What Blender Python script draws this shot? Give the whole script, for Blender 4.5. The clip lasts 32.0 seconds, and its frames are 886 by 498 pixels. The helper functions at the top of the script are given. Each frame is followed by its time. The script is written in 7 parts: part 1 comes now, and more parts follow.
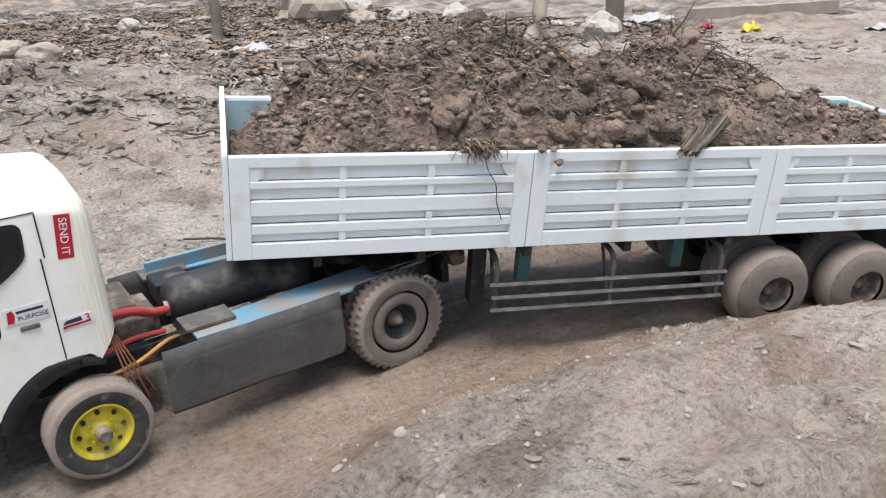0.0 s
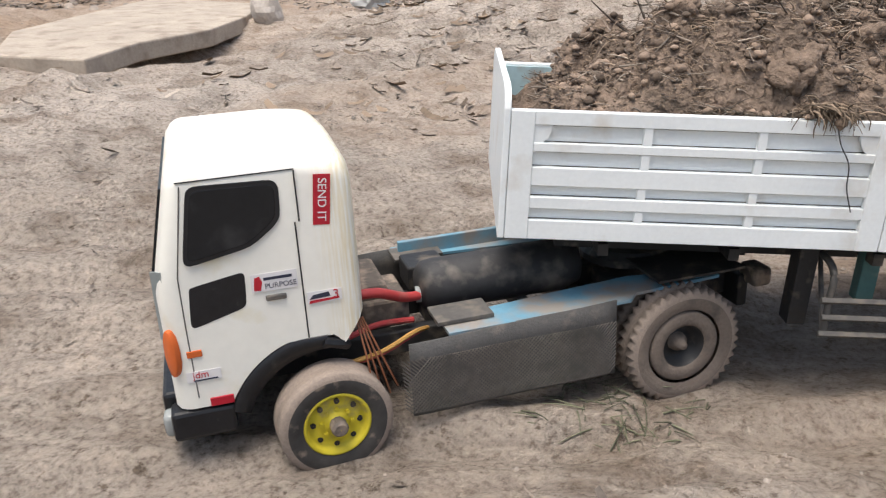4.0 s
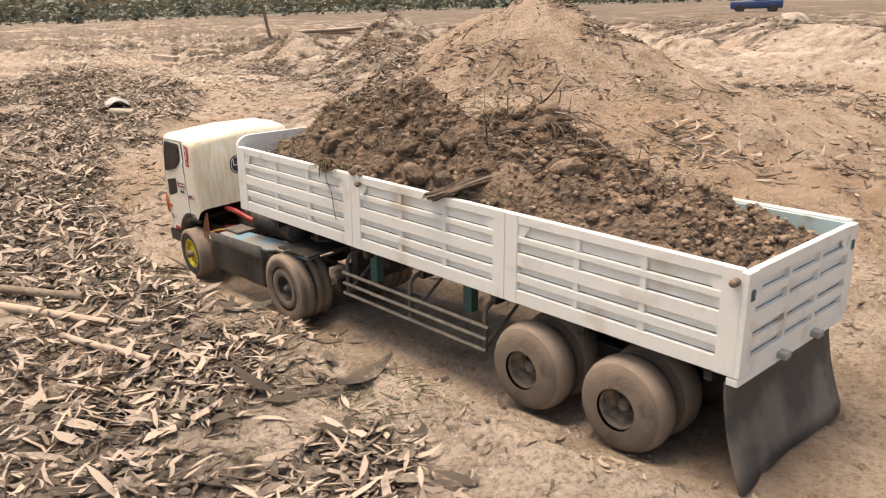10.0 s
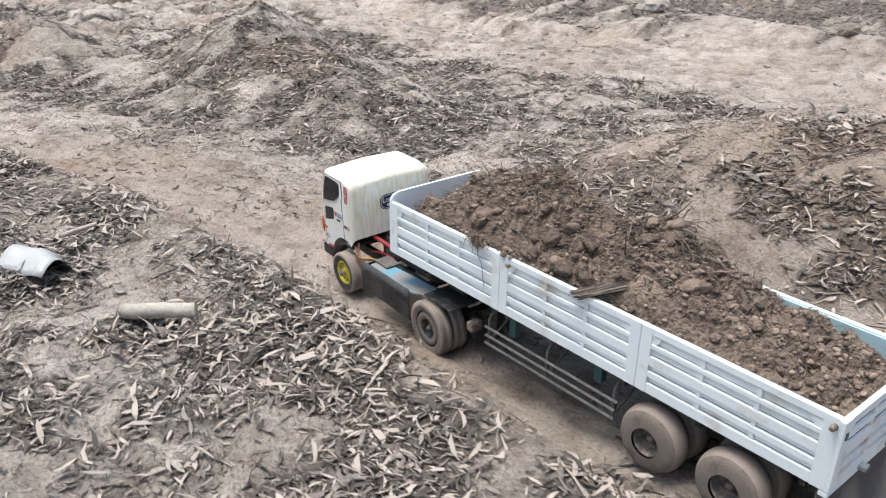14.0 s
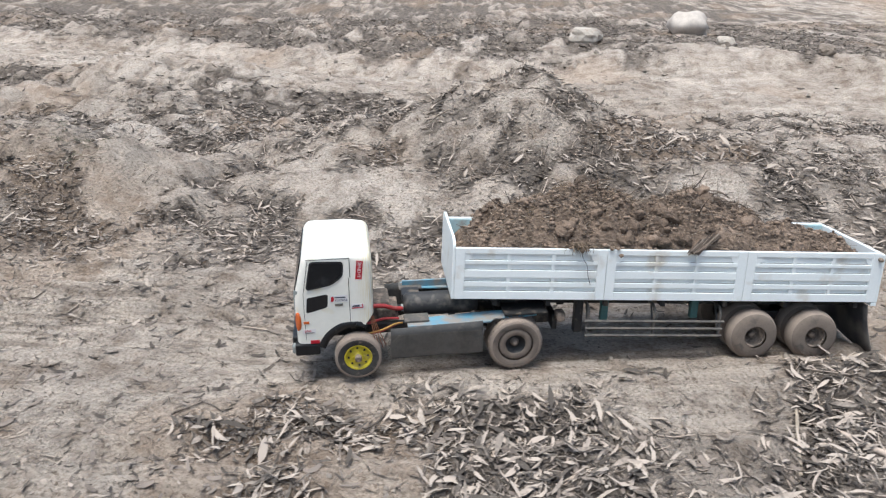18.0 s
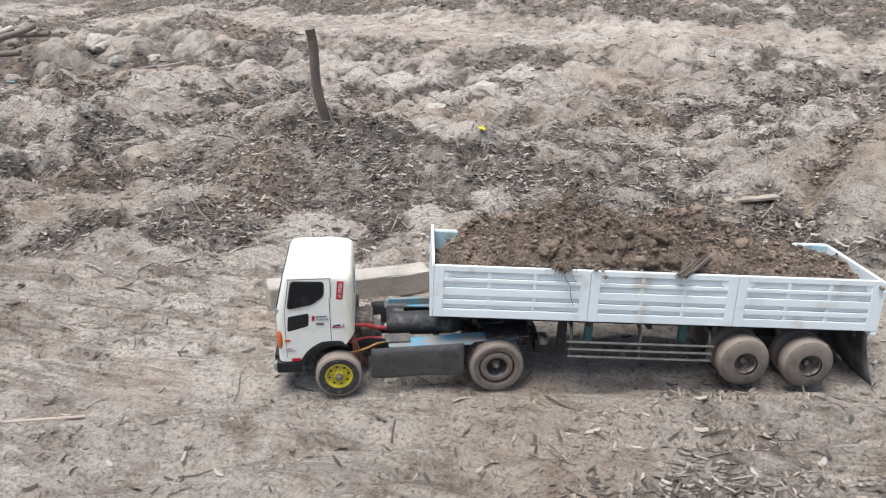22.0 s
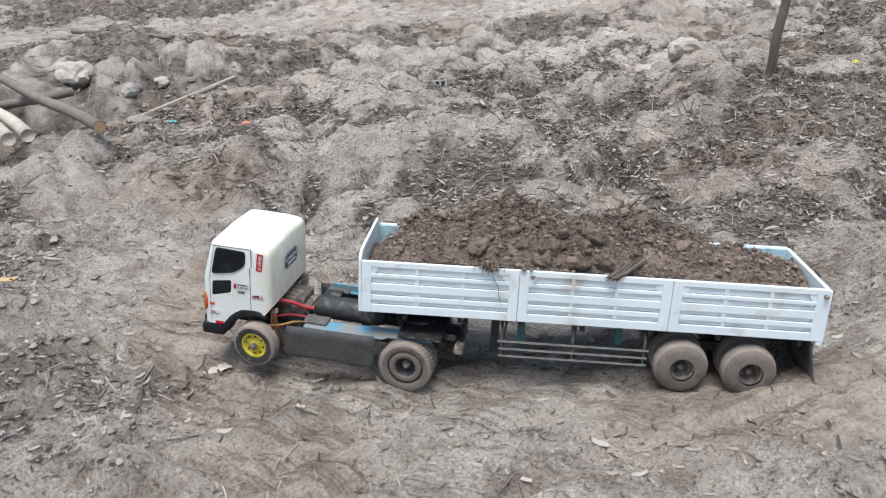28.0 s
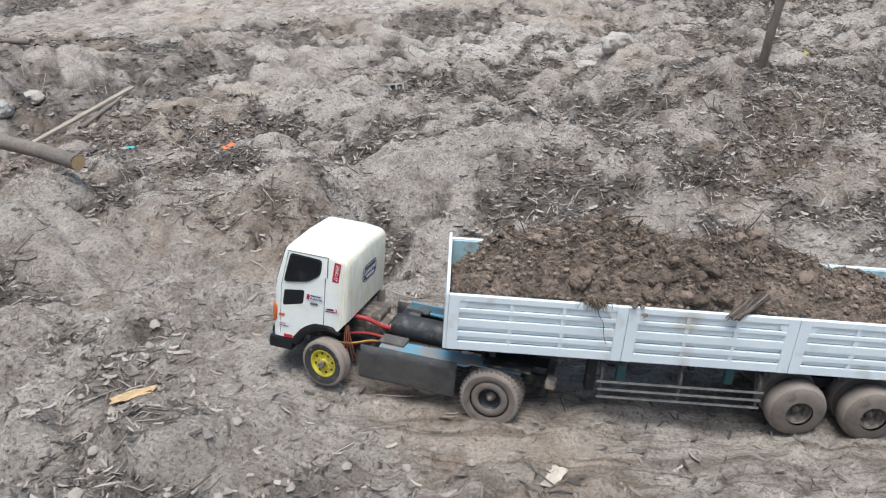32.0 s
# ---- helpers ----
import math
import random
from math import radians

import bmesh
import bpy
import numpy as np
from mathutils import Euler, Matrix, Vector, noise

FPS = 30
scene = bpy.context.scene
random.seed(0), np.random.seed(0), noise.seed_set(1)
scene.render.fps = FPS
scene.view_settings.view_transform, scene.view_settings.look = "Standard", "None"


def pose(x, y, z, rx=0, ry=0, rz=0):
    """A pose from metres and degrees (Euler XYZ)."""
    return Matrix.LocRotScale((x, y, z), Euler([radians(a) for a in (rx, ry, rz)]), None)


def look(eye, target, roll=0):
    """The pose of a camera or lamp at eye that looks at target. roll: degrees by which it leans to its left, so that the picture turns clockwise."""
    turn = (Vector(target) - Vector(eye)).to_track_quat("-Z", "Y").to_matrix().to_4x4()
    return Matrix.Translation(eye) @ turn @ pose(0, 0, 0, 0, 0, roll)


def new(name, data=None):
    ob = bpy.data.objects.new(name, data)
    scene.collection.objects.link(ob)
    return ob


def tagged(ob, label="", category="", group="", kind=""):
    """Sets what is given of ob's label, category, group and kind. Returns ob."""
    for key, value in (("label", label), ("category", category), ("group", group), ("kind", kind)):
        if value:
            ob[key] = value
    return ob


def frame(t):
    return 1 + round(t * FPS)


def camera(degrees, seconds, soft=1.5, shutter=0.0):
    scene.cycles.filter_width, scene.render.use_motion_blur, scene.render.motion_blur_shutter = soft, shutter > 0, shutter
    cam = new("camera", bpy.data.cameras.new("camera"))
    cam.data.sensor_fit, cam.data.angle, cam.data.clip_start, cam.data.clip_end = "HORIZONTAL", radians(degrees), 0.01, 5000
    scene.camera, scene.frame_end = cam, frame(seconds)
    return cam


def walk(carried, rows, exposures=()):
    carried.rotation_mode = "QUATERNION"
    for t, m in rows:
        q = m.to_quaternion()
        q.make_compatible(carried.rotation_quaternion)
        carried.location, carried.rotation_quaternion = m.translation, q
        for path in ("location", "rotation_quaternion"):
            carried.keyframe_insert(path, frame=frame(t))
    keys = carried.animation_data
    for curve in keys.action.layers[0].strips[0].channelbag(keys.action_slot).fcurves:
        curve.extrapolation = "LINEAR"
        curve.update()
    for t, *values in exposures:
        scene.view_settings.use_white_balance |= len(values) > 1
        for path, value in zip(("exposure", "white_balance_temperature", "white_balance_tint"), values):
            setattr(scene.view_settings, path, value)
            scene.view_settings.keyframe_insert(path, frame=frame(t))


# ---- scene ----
cam = camera(57.29, 32.0, soft=1.2, shutter=0.12)
# seconds, eye, target, roll
PATH = [
    (0, (-1.101, -1.653, 0.806), (-0.644, 0.166, 0.112), -1.79),
    (0.5, (-1.168, -1.633, 0.794), (-0.797, 0.197, 0.077), -1.67),
    (1, (-1.235, -1.636, 0.779), (-0.966, 0.206, 0.048), -1.17),
    (1.5, (-1.333, -1.648, 0.772), (-1.195, 0.204, 0.029), -0.56),
    (2, (-1.399, -1.670, 0.776), (-1.418, 0.183, 0.022), -0.54),
    (2.5, (-1.458, -1.682, 0.777), (-1.640, 0.157, 0.012), -0.59),
    (3, (-1.529, -1.711, 0.767), (-1.889, 0.098, -0.005), -0.73),
    (3.5, (-1.637, -1.807, 0.768), (-2.183, -0.048, -0.010), -0.39),
    (4, (-1.712, -1.998, 0.749), (-2.480, -0.319, -0.019), -0.42),
    (4.5, (-1.724, -2.116, 0.770), (-2.735, -0.571, 0.001), -0.93),
    (6.5, (-2.391, -2.515, 0.749), (-3.924, -1.448, 0.034), -1.24),
    (7, (-2.502, -2.596, 0.759), (-4.180, -1.759, 0.064), -1.41),
    (7.5, (-2.549, -2.672, 0.775), (-4.328, -2.059, 0.098), -1.50),
    (8, (-2.665, -2.786, 0.771), (-4.508, -2.366, 0.120), -1.87),
    (8.5, (-2.745, -2.940, 0.788), (-4.627, -2.692, 0.160), -2.27),
    (9, (-2.764, -3.014, 0.805), (-4.669, -2.901, 0.204), -2.31),
    (9.5, (-2.796, -3.096, 0.817), (-4.710, -3.095, 0.238), -2.30),
    (10, (-2.883, -3.239, 0.808), (-4.797, -3.327, 0.236), -1.92),
    (10.5, (-3.091, -3.443, 0.870), (-4.995, -3.602, 0.280), -1.39),
    (11, (-3.320, -3.741, 1.067), (-5.206, -3.955, 0.437), -0.86),
    (11.5, (-3.763, -4.142, 1.136), (-5.630, -4.351, 0.449), -0.38),
    (12, (-4.266, -4.592, 1.223), (-6.122, -4.725, 0.491), -0.27),
    (12.5, (-4.765, -5.068, 1.279), (-6.618, -5.024, 0.527), -0.20),
    (13, (-5.347, -5.560, 1.315), (-7.176, -5.262, 0.563), -0.26),
    (13.5, (-5.965, -6.091, 1.374), (-7.718, -5.478, 0.632), 0.27),
    (15.5, (-9.018, -8.015, 1.510), (-10.112, -6.519, 0.758), 0.92),
    (16, (-9.768, -8.430, 1.444), (-10.695, -6.813, 0.719), 0.88),
    (16.5, (-10.513, -8.692, 1.442), (-11.339, -7.008, 0.746), 0.76),
    (17, (-11.173, -8.973, 1.467), (-11.935, -7.253, 0.787), 1.05),
    (17.5, (-11.944, -9.407, 1.498), (-12.676, -7.674, 0.818), 1.15),
    (18, (-12.608, -9.711, 1.492), (-13.341, -7.982, 0.803), 1.01),
    (18.5, (-13.122, -10.024, 1.478), (-13.869, -8.306, 0.777), 0.95),
    (19, (-13.667, -10.330, 1.467), (-14.462, -8.638, 0.755), 0.78),
    (19.5, (-14.060, -10.500, 1.485), (-14.918, -8.842, 0.765), 0.69),
    (20, (-14.338, -10.654, 1.447), (-15.263, -9.042, 0.708), 0.53),
    (20.5, (-14.833, -10.866, 1.467), (-15.798, -9.278, 0.725), 0.05),
    (21, (-15.465, -11.299, 1.596), (-16.460, -9.735, 0.845), -0.64),
    (21.5, (-16.016, -11.583, 1.641), (-17.020, -10.026, 0.888), -0.86),
    (22, (-16.508, -11.871, 1.603), (-17.515, -10.316, 0.849), -0.80),
    (22.5, (-16.930, -12.399, 1.643), (-17.925, -10.836, 0.889), -0.77),
    (23, (-17.418, -13.090, 1.695), (-18.358, -11.496, 0.937), -1.11),
    (23.5, (-18.201, -13.442, 1.703), (-19.069, -11.812, 0.935), -1.74),
    (24, (-18.957, -13.715, 1.784), (-19.722, -12.041, 1.003), -2.20),
    (24.5, (-19.647, -13.902, 1.782), (-20.282, -12.180, 0.987), -2.22),
    (25, (-20.277, -14.011, 1.768), (-20.778, -12.250, 0.962), -1.89),
    (25.5, (-20.802, -14.138, 1.780), (-21.173, -12.343, 0.978), -1.58),
    (26, (-21.340, -14.231, 1.803), (-21.611, -12.414, 1.012), -1.45),
    (26.5, (-21.894, -14.085, 1.712), (-22.072, -12.257, 0.923), -1.56),
    (28.5, (-23.448, -13.473, 1.660), (-23.284, -11.651, 0.851), -2.84),
    (29, (-23.844, -13.343, 1.675), (-23.558, -11.536, 0.867), -2.71),
    (29.5, (-24.257, -13.151, 1.602), (-23.859, -11.368, 0.788), -2.63),
    (30, (-24.556, -12.808, 1.597), (-24.066, -11.053, 0.772), -2.62),
    (30.5, (-24.764, -12.655, 1.650), (-24.210, -10.923, 0.818), -2.57),
    (31, (-24.921, -12.569, 1.622), (-24.322, -10.858, 0.779), -2.03),
    (31.5, (-24.872, -12.577, 1.633), (-24.239, -10.877, 0.791), -1.32),
    (32, (-24.897, -12.549, 1.651), (-24.252, -10.850, 0.817), -0.46),
]
EXPOSURES = [
    (0.0, 0.46, 6100, 7), (1.0, 0.46, 6200, 7), (2.0, 0.46, 6400, 8), (3.0, 0.44, 6350, 8), (4.5, 0.42, 6650, 9), (7.0, 0.47, 6500, 9), (8.0, 0.55, 7100, 11), (8.7, 0.56, 8500, 14), (10.5, 0.57, 8600, 15),
    (11.1, 0.5, 8800, 15), (11.6, 0.48, 7200, 9), (12.2, 0.5, 6250, 7), (16.0, 0.41, 6050, 5), (26.0, 0.31, 5900, 5), (28.5, 0.23, 5750, 3), (32.0, 0.2, 5750, 3),
]
walk(cam, [(t, look(eye, target, roll)) for t, eye, target, roll in PATH], EXPOSURES)
# seconds, x, y, z, roll, minus pitch, heading of the trailer and of the tractor
TRAILER = [
    (0, 0.000, 0.000, -0.010, -4.38, -4.14, 180.00),
    (0.5, -0.132, 0.025, -0.006, -1.58, -3.04, 186.09),
    (1, -0.311, 0.025, -0.003, 0.14, -1.43, 188.67),
    (1.5, -0.462, -0.003, 0.009, 1.38, -0.21, 191.33),
    (2, -0.530, -0.022, 0.031, 2.43, 0.61, 192.24),
    (2.5, -0.620, -0.042, 0.012, 1.25, -1.34, 193.73),
    (3, -0.807, -0.111, 0.005, 0.57, -2.06, 196.79),
    (3.5, -0.988, -0.200, 0.020, 0.87, -2.26, 200.44),
    (4, -1.130, -0.286, 0.013, 1.06, -2.15, 202.99),
    (4.5, -1.318, -0.383, -0.008, 0.45, -2.29, 206.44),
    (6.5, -2.116, -0.932, 0.051, 0.63, -0.96, 212.33),
    (7, -2.390, -1.096, 0.053, -0.74, -0.23, 213.33),
    (7.5, -2.691, -1.252, 0.037, -2.76, -0.85, 214.54),
    (8, -3.112, -1.535, 0.015, -4.40, -0.77, 217.82),
    (8.5, -3.436, -1.856, 0.011, -0.53, -1.42, 221.49),
    (9, -3.811, -2.220, -0.005, 3.17, -1.04, 222.20),
    (9.5, -4.237, -2.603, -0.011, 2.39, -0.54, 223.89),
    (10, -4.636, -2.989, -0.038, 0.66, -1.53, 225.42),
    (10.5, -5.030, -3.366, -0.044, 0.17, -2.08, 224.15),
    (11, -5.403, -3.721, -0.053, -2.76, -2.68, 221.90),
    (11.5, -5.754, -4.026, -0.050, -0.40, -3.15, 217.51),
    (12, -6.143, -4.309, -0.040, 0.20, -3.42, 211.83),
    (12.5, -6.560, -4.534, -0.021, -1.86, -4.25, 203.31),
    (13, -6.968, -4.739, 0.043, -3.54, -1.69, 196.08),
    (13.5, -7.471, -4.892, 0.059, -2.67, -2.27, 192.59),
    (15.5, -9.859, -5.334, 0.008, 0.40, -1.93, 189.91),
    (16, -10.387, -5.494, -0.007, -0.08, -2.57, 192.37),
    (16.5, -10.883, -5.648, 0.007, 1.19, -2.02, 195.94),
    (17, -11.405, -5.842, 0.011, 1.60, -3.65, 200.63),
    (17.5, -12.040, -6.155, 0.024, 0.25, -3.03, 204.49),
    (18, -12.709, -6.481, 0.025, 3.44, -1.53, 207.82),
    (18.5, -13.406, -6.825, 0.001, 3.63, -1.05, 208.39),
    (19, -14.006, -7.169, -0.019, 3.58, -0.09, 209.08),
    (19.5, -14.539, -7.469, -0.030, 2.87, -3.39, 208.10),
    (20, -15.034, -7.798, -0.015, 0.41, -3.94, 208.16),
    (20.5, -15.568, -8.058, -0.004, 5.17, -1.72, 208.46),
    (21, -16.109, -8.328, -0.018, 3.13, -1.94, 206.96),
    (21.5, -16.627, -8.609, -0.023, 3.14, -2.06, 208.72),
    (22, -17.122, -8.911, -0.036, 4.27, -3.43, 213.58),
    (22.5, -17.605, -9.270, -0.033, 3.15, -4.48, 215.69),
    (23, -18.074, -9.612, -0.015, 1.52, -2.24, 215.66),
    (23.5, -18.531, -9.974, 0.006, 2.57, -3.27, 215.92),
    (24, -18.954, -10.302, -0.007, 3.29, -4.61, 211.55),
    (24.5, -19.384, -10.548, 0.019, -0.50, -3.57, 208.13),
    (25, -19.849, -10.778, 0.056, -0.52, -0.81, 204.82),
    (25.5, -20.252, -10.935, 0.059, 0.04, -1.09, 199.66),
    (26, -20.719, -11.060, 0.008, -0.07, -3.41, 193.97),
    (26.5, -21.160, -11.120, -0.011, 0.49, -4.08, 185.74),
    (28.5, -22.458, -10.851, -0.051, 5.18, -4.38, 168.80),
    (29, -22.741, -10.758, -0.039, 1.81, -4.59, 163.80),
    (29.5, -22.969, -10.673, -0.038, 2.13, -4.91, 159.80),
    (30, -23.237, -10.562, -0.031, 3.10, -5.16, 156.48),
    (30.5, -23.269, -10.563, -0.031, 2.77, -5.13, 155.84),
    (31, -23.179, -10.599, -0.032, 1.80, -4.93, 155.59),
    (31.5, -22.935, -10.754, -0.024, 0.81, -4.06, 156.99),
    (32, -22.978, -10.721, -0.032, 0.44, -4.23, 157.30),
]
TRACTOR = [
    (0, -0.893, -0.015, 0.018, -1.42, 2.26, 199.38),
    (0.5, -1.024, -0.055, 0.023, -4.64, 0.45, 201.52),
    (1, -1.212, -0.124, 0.018, -6.11, -0.67, 205.58),
    (1.5, -1.363, -0.193, -0.011, -3.99, -2.57, 206.57),
    (2, -1.430, -0.222, -0.049, 4.59, -1.87, 207.49),
    (2.5, -1.504, -0.268, -0.042, 5.24, -1.16, 211.00),
    (3, -1.672, -0.373, -0.034, 2.98, 0.99, 213.50),
    (3.5, -1.829, -0.518, -0.009, 2.64, 1.73, 218.56),
    (4, -1.965, -0.627, -0.014, 1.78, 2.06, 221.38),
    (4.5, -2.127, -0.791, -0.031, 0.74, -0.09, 224.45),
    (6.5, -2.872, -1.449, 0.016, -1.12, 2.73, 212.78),
    (7, -3.160, -1.628, -0.011, -1.29, 0.28, 216.41),
    (7.5, -3.431, -1.807, -0.018, -1.63, 0.77, 220.31),
    (8, -3.747, -2.158, -0.006, 1.62, 2.38, 221.41),
    (8.5, -4.089, -2.497, -0.013, 1.34, 1.98, 221.89),
    (9, -4.447, -2.862, -0.017, 1.34, 1.49, 225.47),
    (9.5, -4.845, -3.256, -0.029, -0.72, 0.94, 225.58),
    (10, -5.209, -3.651, -0.044, -2.61, 0.82, 223.45),
    (10.5, -5.616, -4.043, -0.059, -2.13, -1.14, 218.99),
    (11, -6.030, -4.364, -0.047, -1.07, -2.87, 213.28),
    (11.5, -6.404, -4.649, -0.032, -1.46, -3.55, 203.74),
    (12, -6.814, -4.883, -0.031, -2.09, -4.20, 192.97),
    (12.5, -7.330, -4.968, 0.006, -4.06, -2.54, 190.38),
    (13, -7.839, -5.024, 0.041, -6.12, -0.98, 188.45),
    (13.5, -8.356, -5.125, 0.036, -5.23, -0.97, 185.85),
    (15.5, -10.768, -5.534, 0.019, -1.88, -2.10, 195.06),
    (16, -11.275, -5.747, 0.014, -0.28, -0.38, 200.64),
    (16.5, -11.756, -5.984, 0.031, -1.48, -1.80, 202.52),
    (17, -12.264, -6.212, 0.062, -1.77, -0.57, 209.01),
    (17.5, -12.863, -6.586, 0.057, -1.85, 0.01, 211.79),
    (18, -13.507, -6.951, 0.047, -2.45, 1.57, 210.55),
    (18.5, -14.197, -7.319, 0.021, -3.48, 2.81, 211.74),
    (19, -14.801, -7.684, -0.021, -3.47, -2.59, 207.02),
    (19.5, -15.354, -7.961, 0.014, -0.68, -1.86, 215.92),
    (20, -15.869, -8.248, -0.004, 0.75, -0.44, 213.46),
    (20.5, -16.396, -8.506, -0.035, 2.47, -0.98, 209.86),
    (21, -16.961, -8.755, -0.051, 2.05, -1.26, 208.86),
    (21.5, -17.434, -9.072, -0.042, 1.58, -1.99, 215.29),
    (22, -17.886, -9.421, -0.024, -1.03, -0.80, 217.41),
    (22.5, -18.342, -9.814, 0.012, -1.75, 0.51, 221.63),
    (23, -18.811, -10.197, -0.001, -2.33, -2.30, 219.63),
    (23.5, -19.265, -10.550, 0.023, -2.62, -2.60, 211.02),
    (24, -19.727, -10.814, 0.056, -2.55, -0.12, 208.05),
    (24.5, -20.183, -11.033, 0.058, -2.22, 2.67, 204.69),
    (25, -20.681, -11.193, 0.020, -2.29, -0.29, 195.27),
    (25.5, -21.130, -11.276, 0.021, -0.93, -2.20, 190.62),
    (26, -21.636, -11.311, 0.021, 0.11, -3.21, 186.47),
    (26.5, -22.104, -11.247, 0.017, 0.27, -1.81, 178.25),
    (28.5, -23.402, -10.684, -0.031, 2.20, -6.26, 161.58),
    (29, -23.658, -10.502, -0.034, 4.18, -3.81, 156.79),
    (29.5, -23.877, -10.376, -0.016, 5.88, -5.88, 153.12),
    (30, -24.114, -10.217, -0.001, 5.41, -5.44, 148.52),
    (30.5, -24.124, -10.200, 0.011, 2.84, -4.04, 144.81),
    (31, -24.066, -10.247, 0.016, 1.59, -6.12, 150.43),
    (31.5, -23.844, -10.387, -0.016, 2.43, -7.31, 147.43),
    (32, -23.868, -10.384, -0.018, 5.04, -4.39, 142.32),
]

# ---- world and sun ----
world = bpy.data.worlds.new("overcast_sky")
scene.world = world
world.use_nodes = True
wn = world.node_tree.nodes
sky = wn.new("ShaderNodeTexSky")
sky.sky_type, sky.sun_disc = "NISHITA", False
sky.sun_elevation, sky.sun_rotation = radians(77), radians(200)
sky.air_density, sky.dust_density, sky.ozone_density = 1.2, 5.0, 0.6
wn["Background"].inputs["Strength"].default_value = 0.14
world.node_tree.links.new(sky.outputs[0], wn["Background"].inputs["Color"])
sun = new("sun", bpy.data.lights.new("sun", "SUN"))
sun.data.energy, sun.data.angle, sun.data.color = 2.65, radians(34), (1.0, 0.965, 0.92)
sun.matrix_world = look((-0.8, -2.2, 10.4), (0, 0, 0))


# ---- materials ----
def mat(name, base, rough=0.8, metal=0.0, var=0.25, scale=6.0, fine=90.0, bump=0.15, dirt=None, dirt_amount=0.0,
        dist=0.004, island=0.0, per_object=0.0, spec=0.35):
    """A worn surface: colour varied at two scales, dust or dirt in patches, grain as bump."""
    m = bpy.data.materials.new(name)
    m.use_nodes = True
    nt = m.node_tree
    n, link = nt.nodes, nt.links.new
    bsdf = n["Principled BSDF"]
    bsdf.inputs["Roughness"].default_value, bsdf.inputs["Metallic"].default_value = rough, metal
    bsdf.inputs["Specular IOR Level"].default_value = spec
    co = n.new("ShaderNodeTexCoord")
    big, small = n.new("ShaderNodeTexNoise"), n.new("ShaderNodeTexNoise")
    for tex, s in ((big, scale), (small, fine)):
        tex.inputs["Scale"].default_value, tex.inputs["Detail"].default_value = s, 5.0
        link(co.outputs["Object"], tex.inputs["Vector"])
    mix = n.new("ShaderNodeMath")
    mix.operation = "MULTIPLY_ADD"
    mix.inputs[1].default_value = 0.55
    half = n.new("ShaderNodeMath")
    half.operation = "MULTIPLY"
    half.inputs[1].default_value = 0.45
    link(small.outputs["Fac"], half.inputs[0])
    link(big.outputs["Fac"], mix.inputs[0])
    link(half.outputs[0], mix.inputs[2])
    value = mix.outputs[0]
    for amount, node, out in ((island, "ShaderNodeNewGeometry", "Random Per Island"), (per_object, "ShaderNodeObjectInfo", "Random")):
        if amount:
            src, add = n.new(node), n.new("ShaderNodeMath")
            add.operation = "MULTIPLY_ADD"
            add.inputs[1].default_value = amount
            shift = n.new("ShaderNodeMath")
            shift.operation = "SUBTRACT"
            shift.inputs[1].default_value = amount / 2
            link(src.outputs[out], add.inputs[0])
            link(value, add.inputs[2])
            link(add.outputs[0], shift.inputs[0])
            value = shift.outputs[0]
    ramp = n.new("ShaderNodeValToRGB")
    e = ramp.color_ramp.elements
    e[0].position, e[1].position = 0.28, 0.72
    e[0].color = (*[c * (1 - var) for c in base], 1)
    e[1].color = (*[min(1.0, c * (1 + var)) for c in base], 1)
    link(value, ramp.inputs["Fac"])
    colour = ramp.outputs["Color"]
    if dirt:
        patch, cut, over = n.new("ShaderNodeTexNoise"), n.new("ShaderNodeValToRGB"), n.new("ShaderNodeMix")
        patch.inputs["Scale"].default_value, patch.inputs["Detail"].default_value = scale * 1.7, 6.0
        link(co.outputs["Object"], patch.inputs["Vector"])
        cut.color_ramp.elements[0].position = 0.72 - 0.5 * dirt_amount
        cut.color_ramp.elements[1].position = 0.92 - 0.5 * dirt_amount
        link(patch.outputs["Fac"], cut.inputs["Fac"])
        over.data_type = "RGBA"
        link(cut.outputs["Color"], over.inputs[0])
        link(colour, over.inputs[6])
        over.inputs[7].default_value = (*dirt, 1)
        colour = over.outputs[2]
    link(colour, bsdf.inputs["Base Color"])
    if bump:
        b = n.new("ShaderNodeBump")
        b.inputs["Strength"].default_value, b.inputs["Distance"].default_value = bump, dist
        link(small.outputs["Fac"], b.inputs["Height"])
        link(b.outputs["Normal"], bsdf.inputs["Normal"])
    return m


DUST = (0.30, 0.235, 0.185)
M_white = mat("white_paint", (0.765, 0.80, 0.805), 0.45, var=0.06, scale=5, fine=160, bump=0.06, dirt=(0.52, 0.46, 0.38), dirt_amount=0.28, dist=0.002)
M_cab = mat("cream_white_fibreglass", (0.80, 0.785, 0.72), 0.35, var=0.05, scale=7, fine=60, bump=0.10, dirt=(0.68, 0.60, 0.38), dirt_amount=0.25, dist=0.003, spec=0.5)


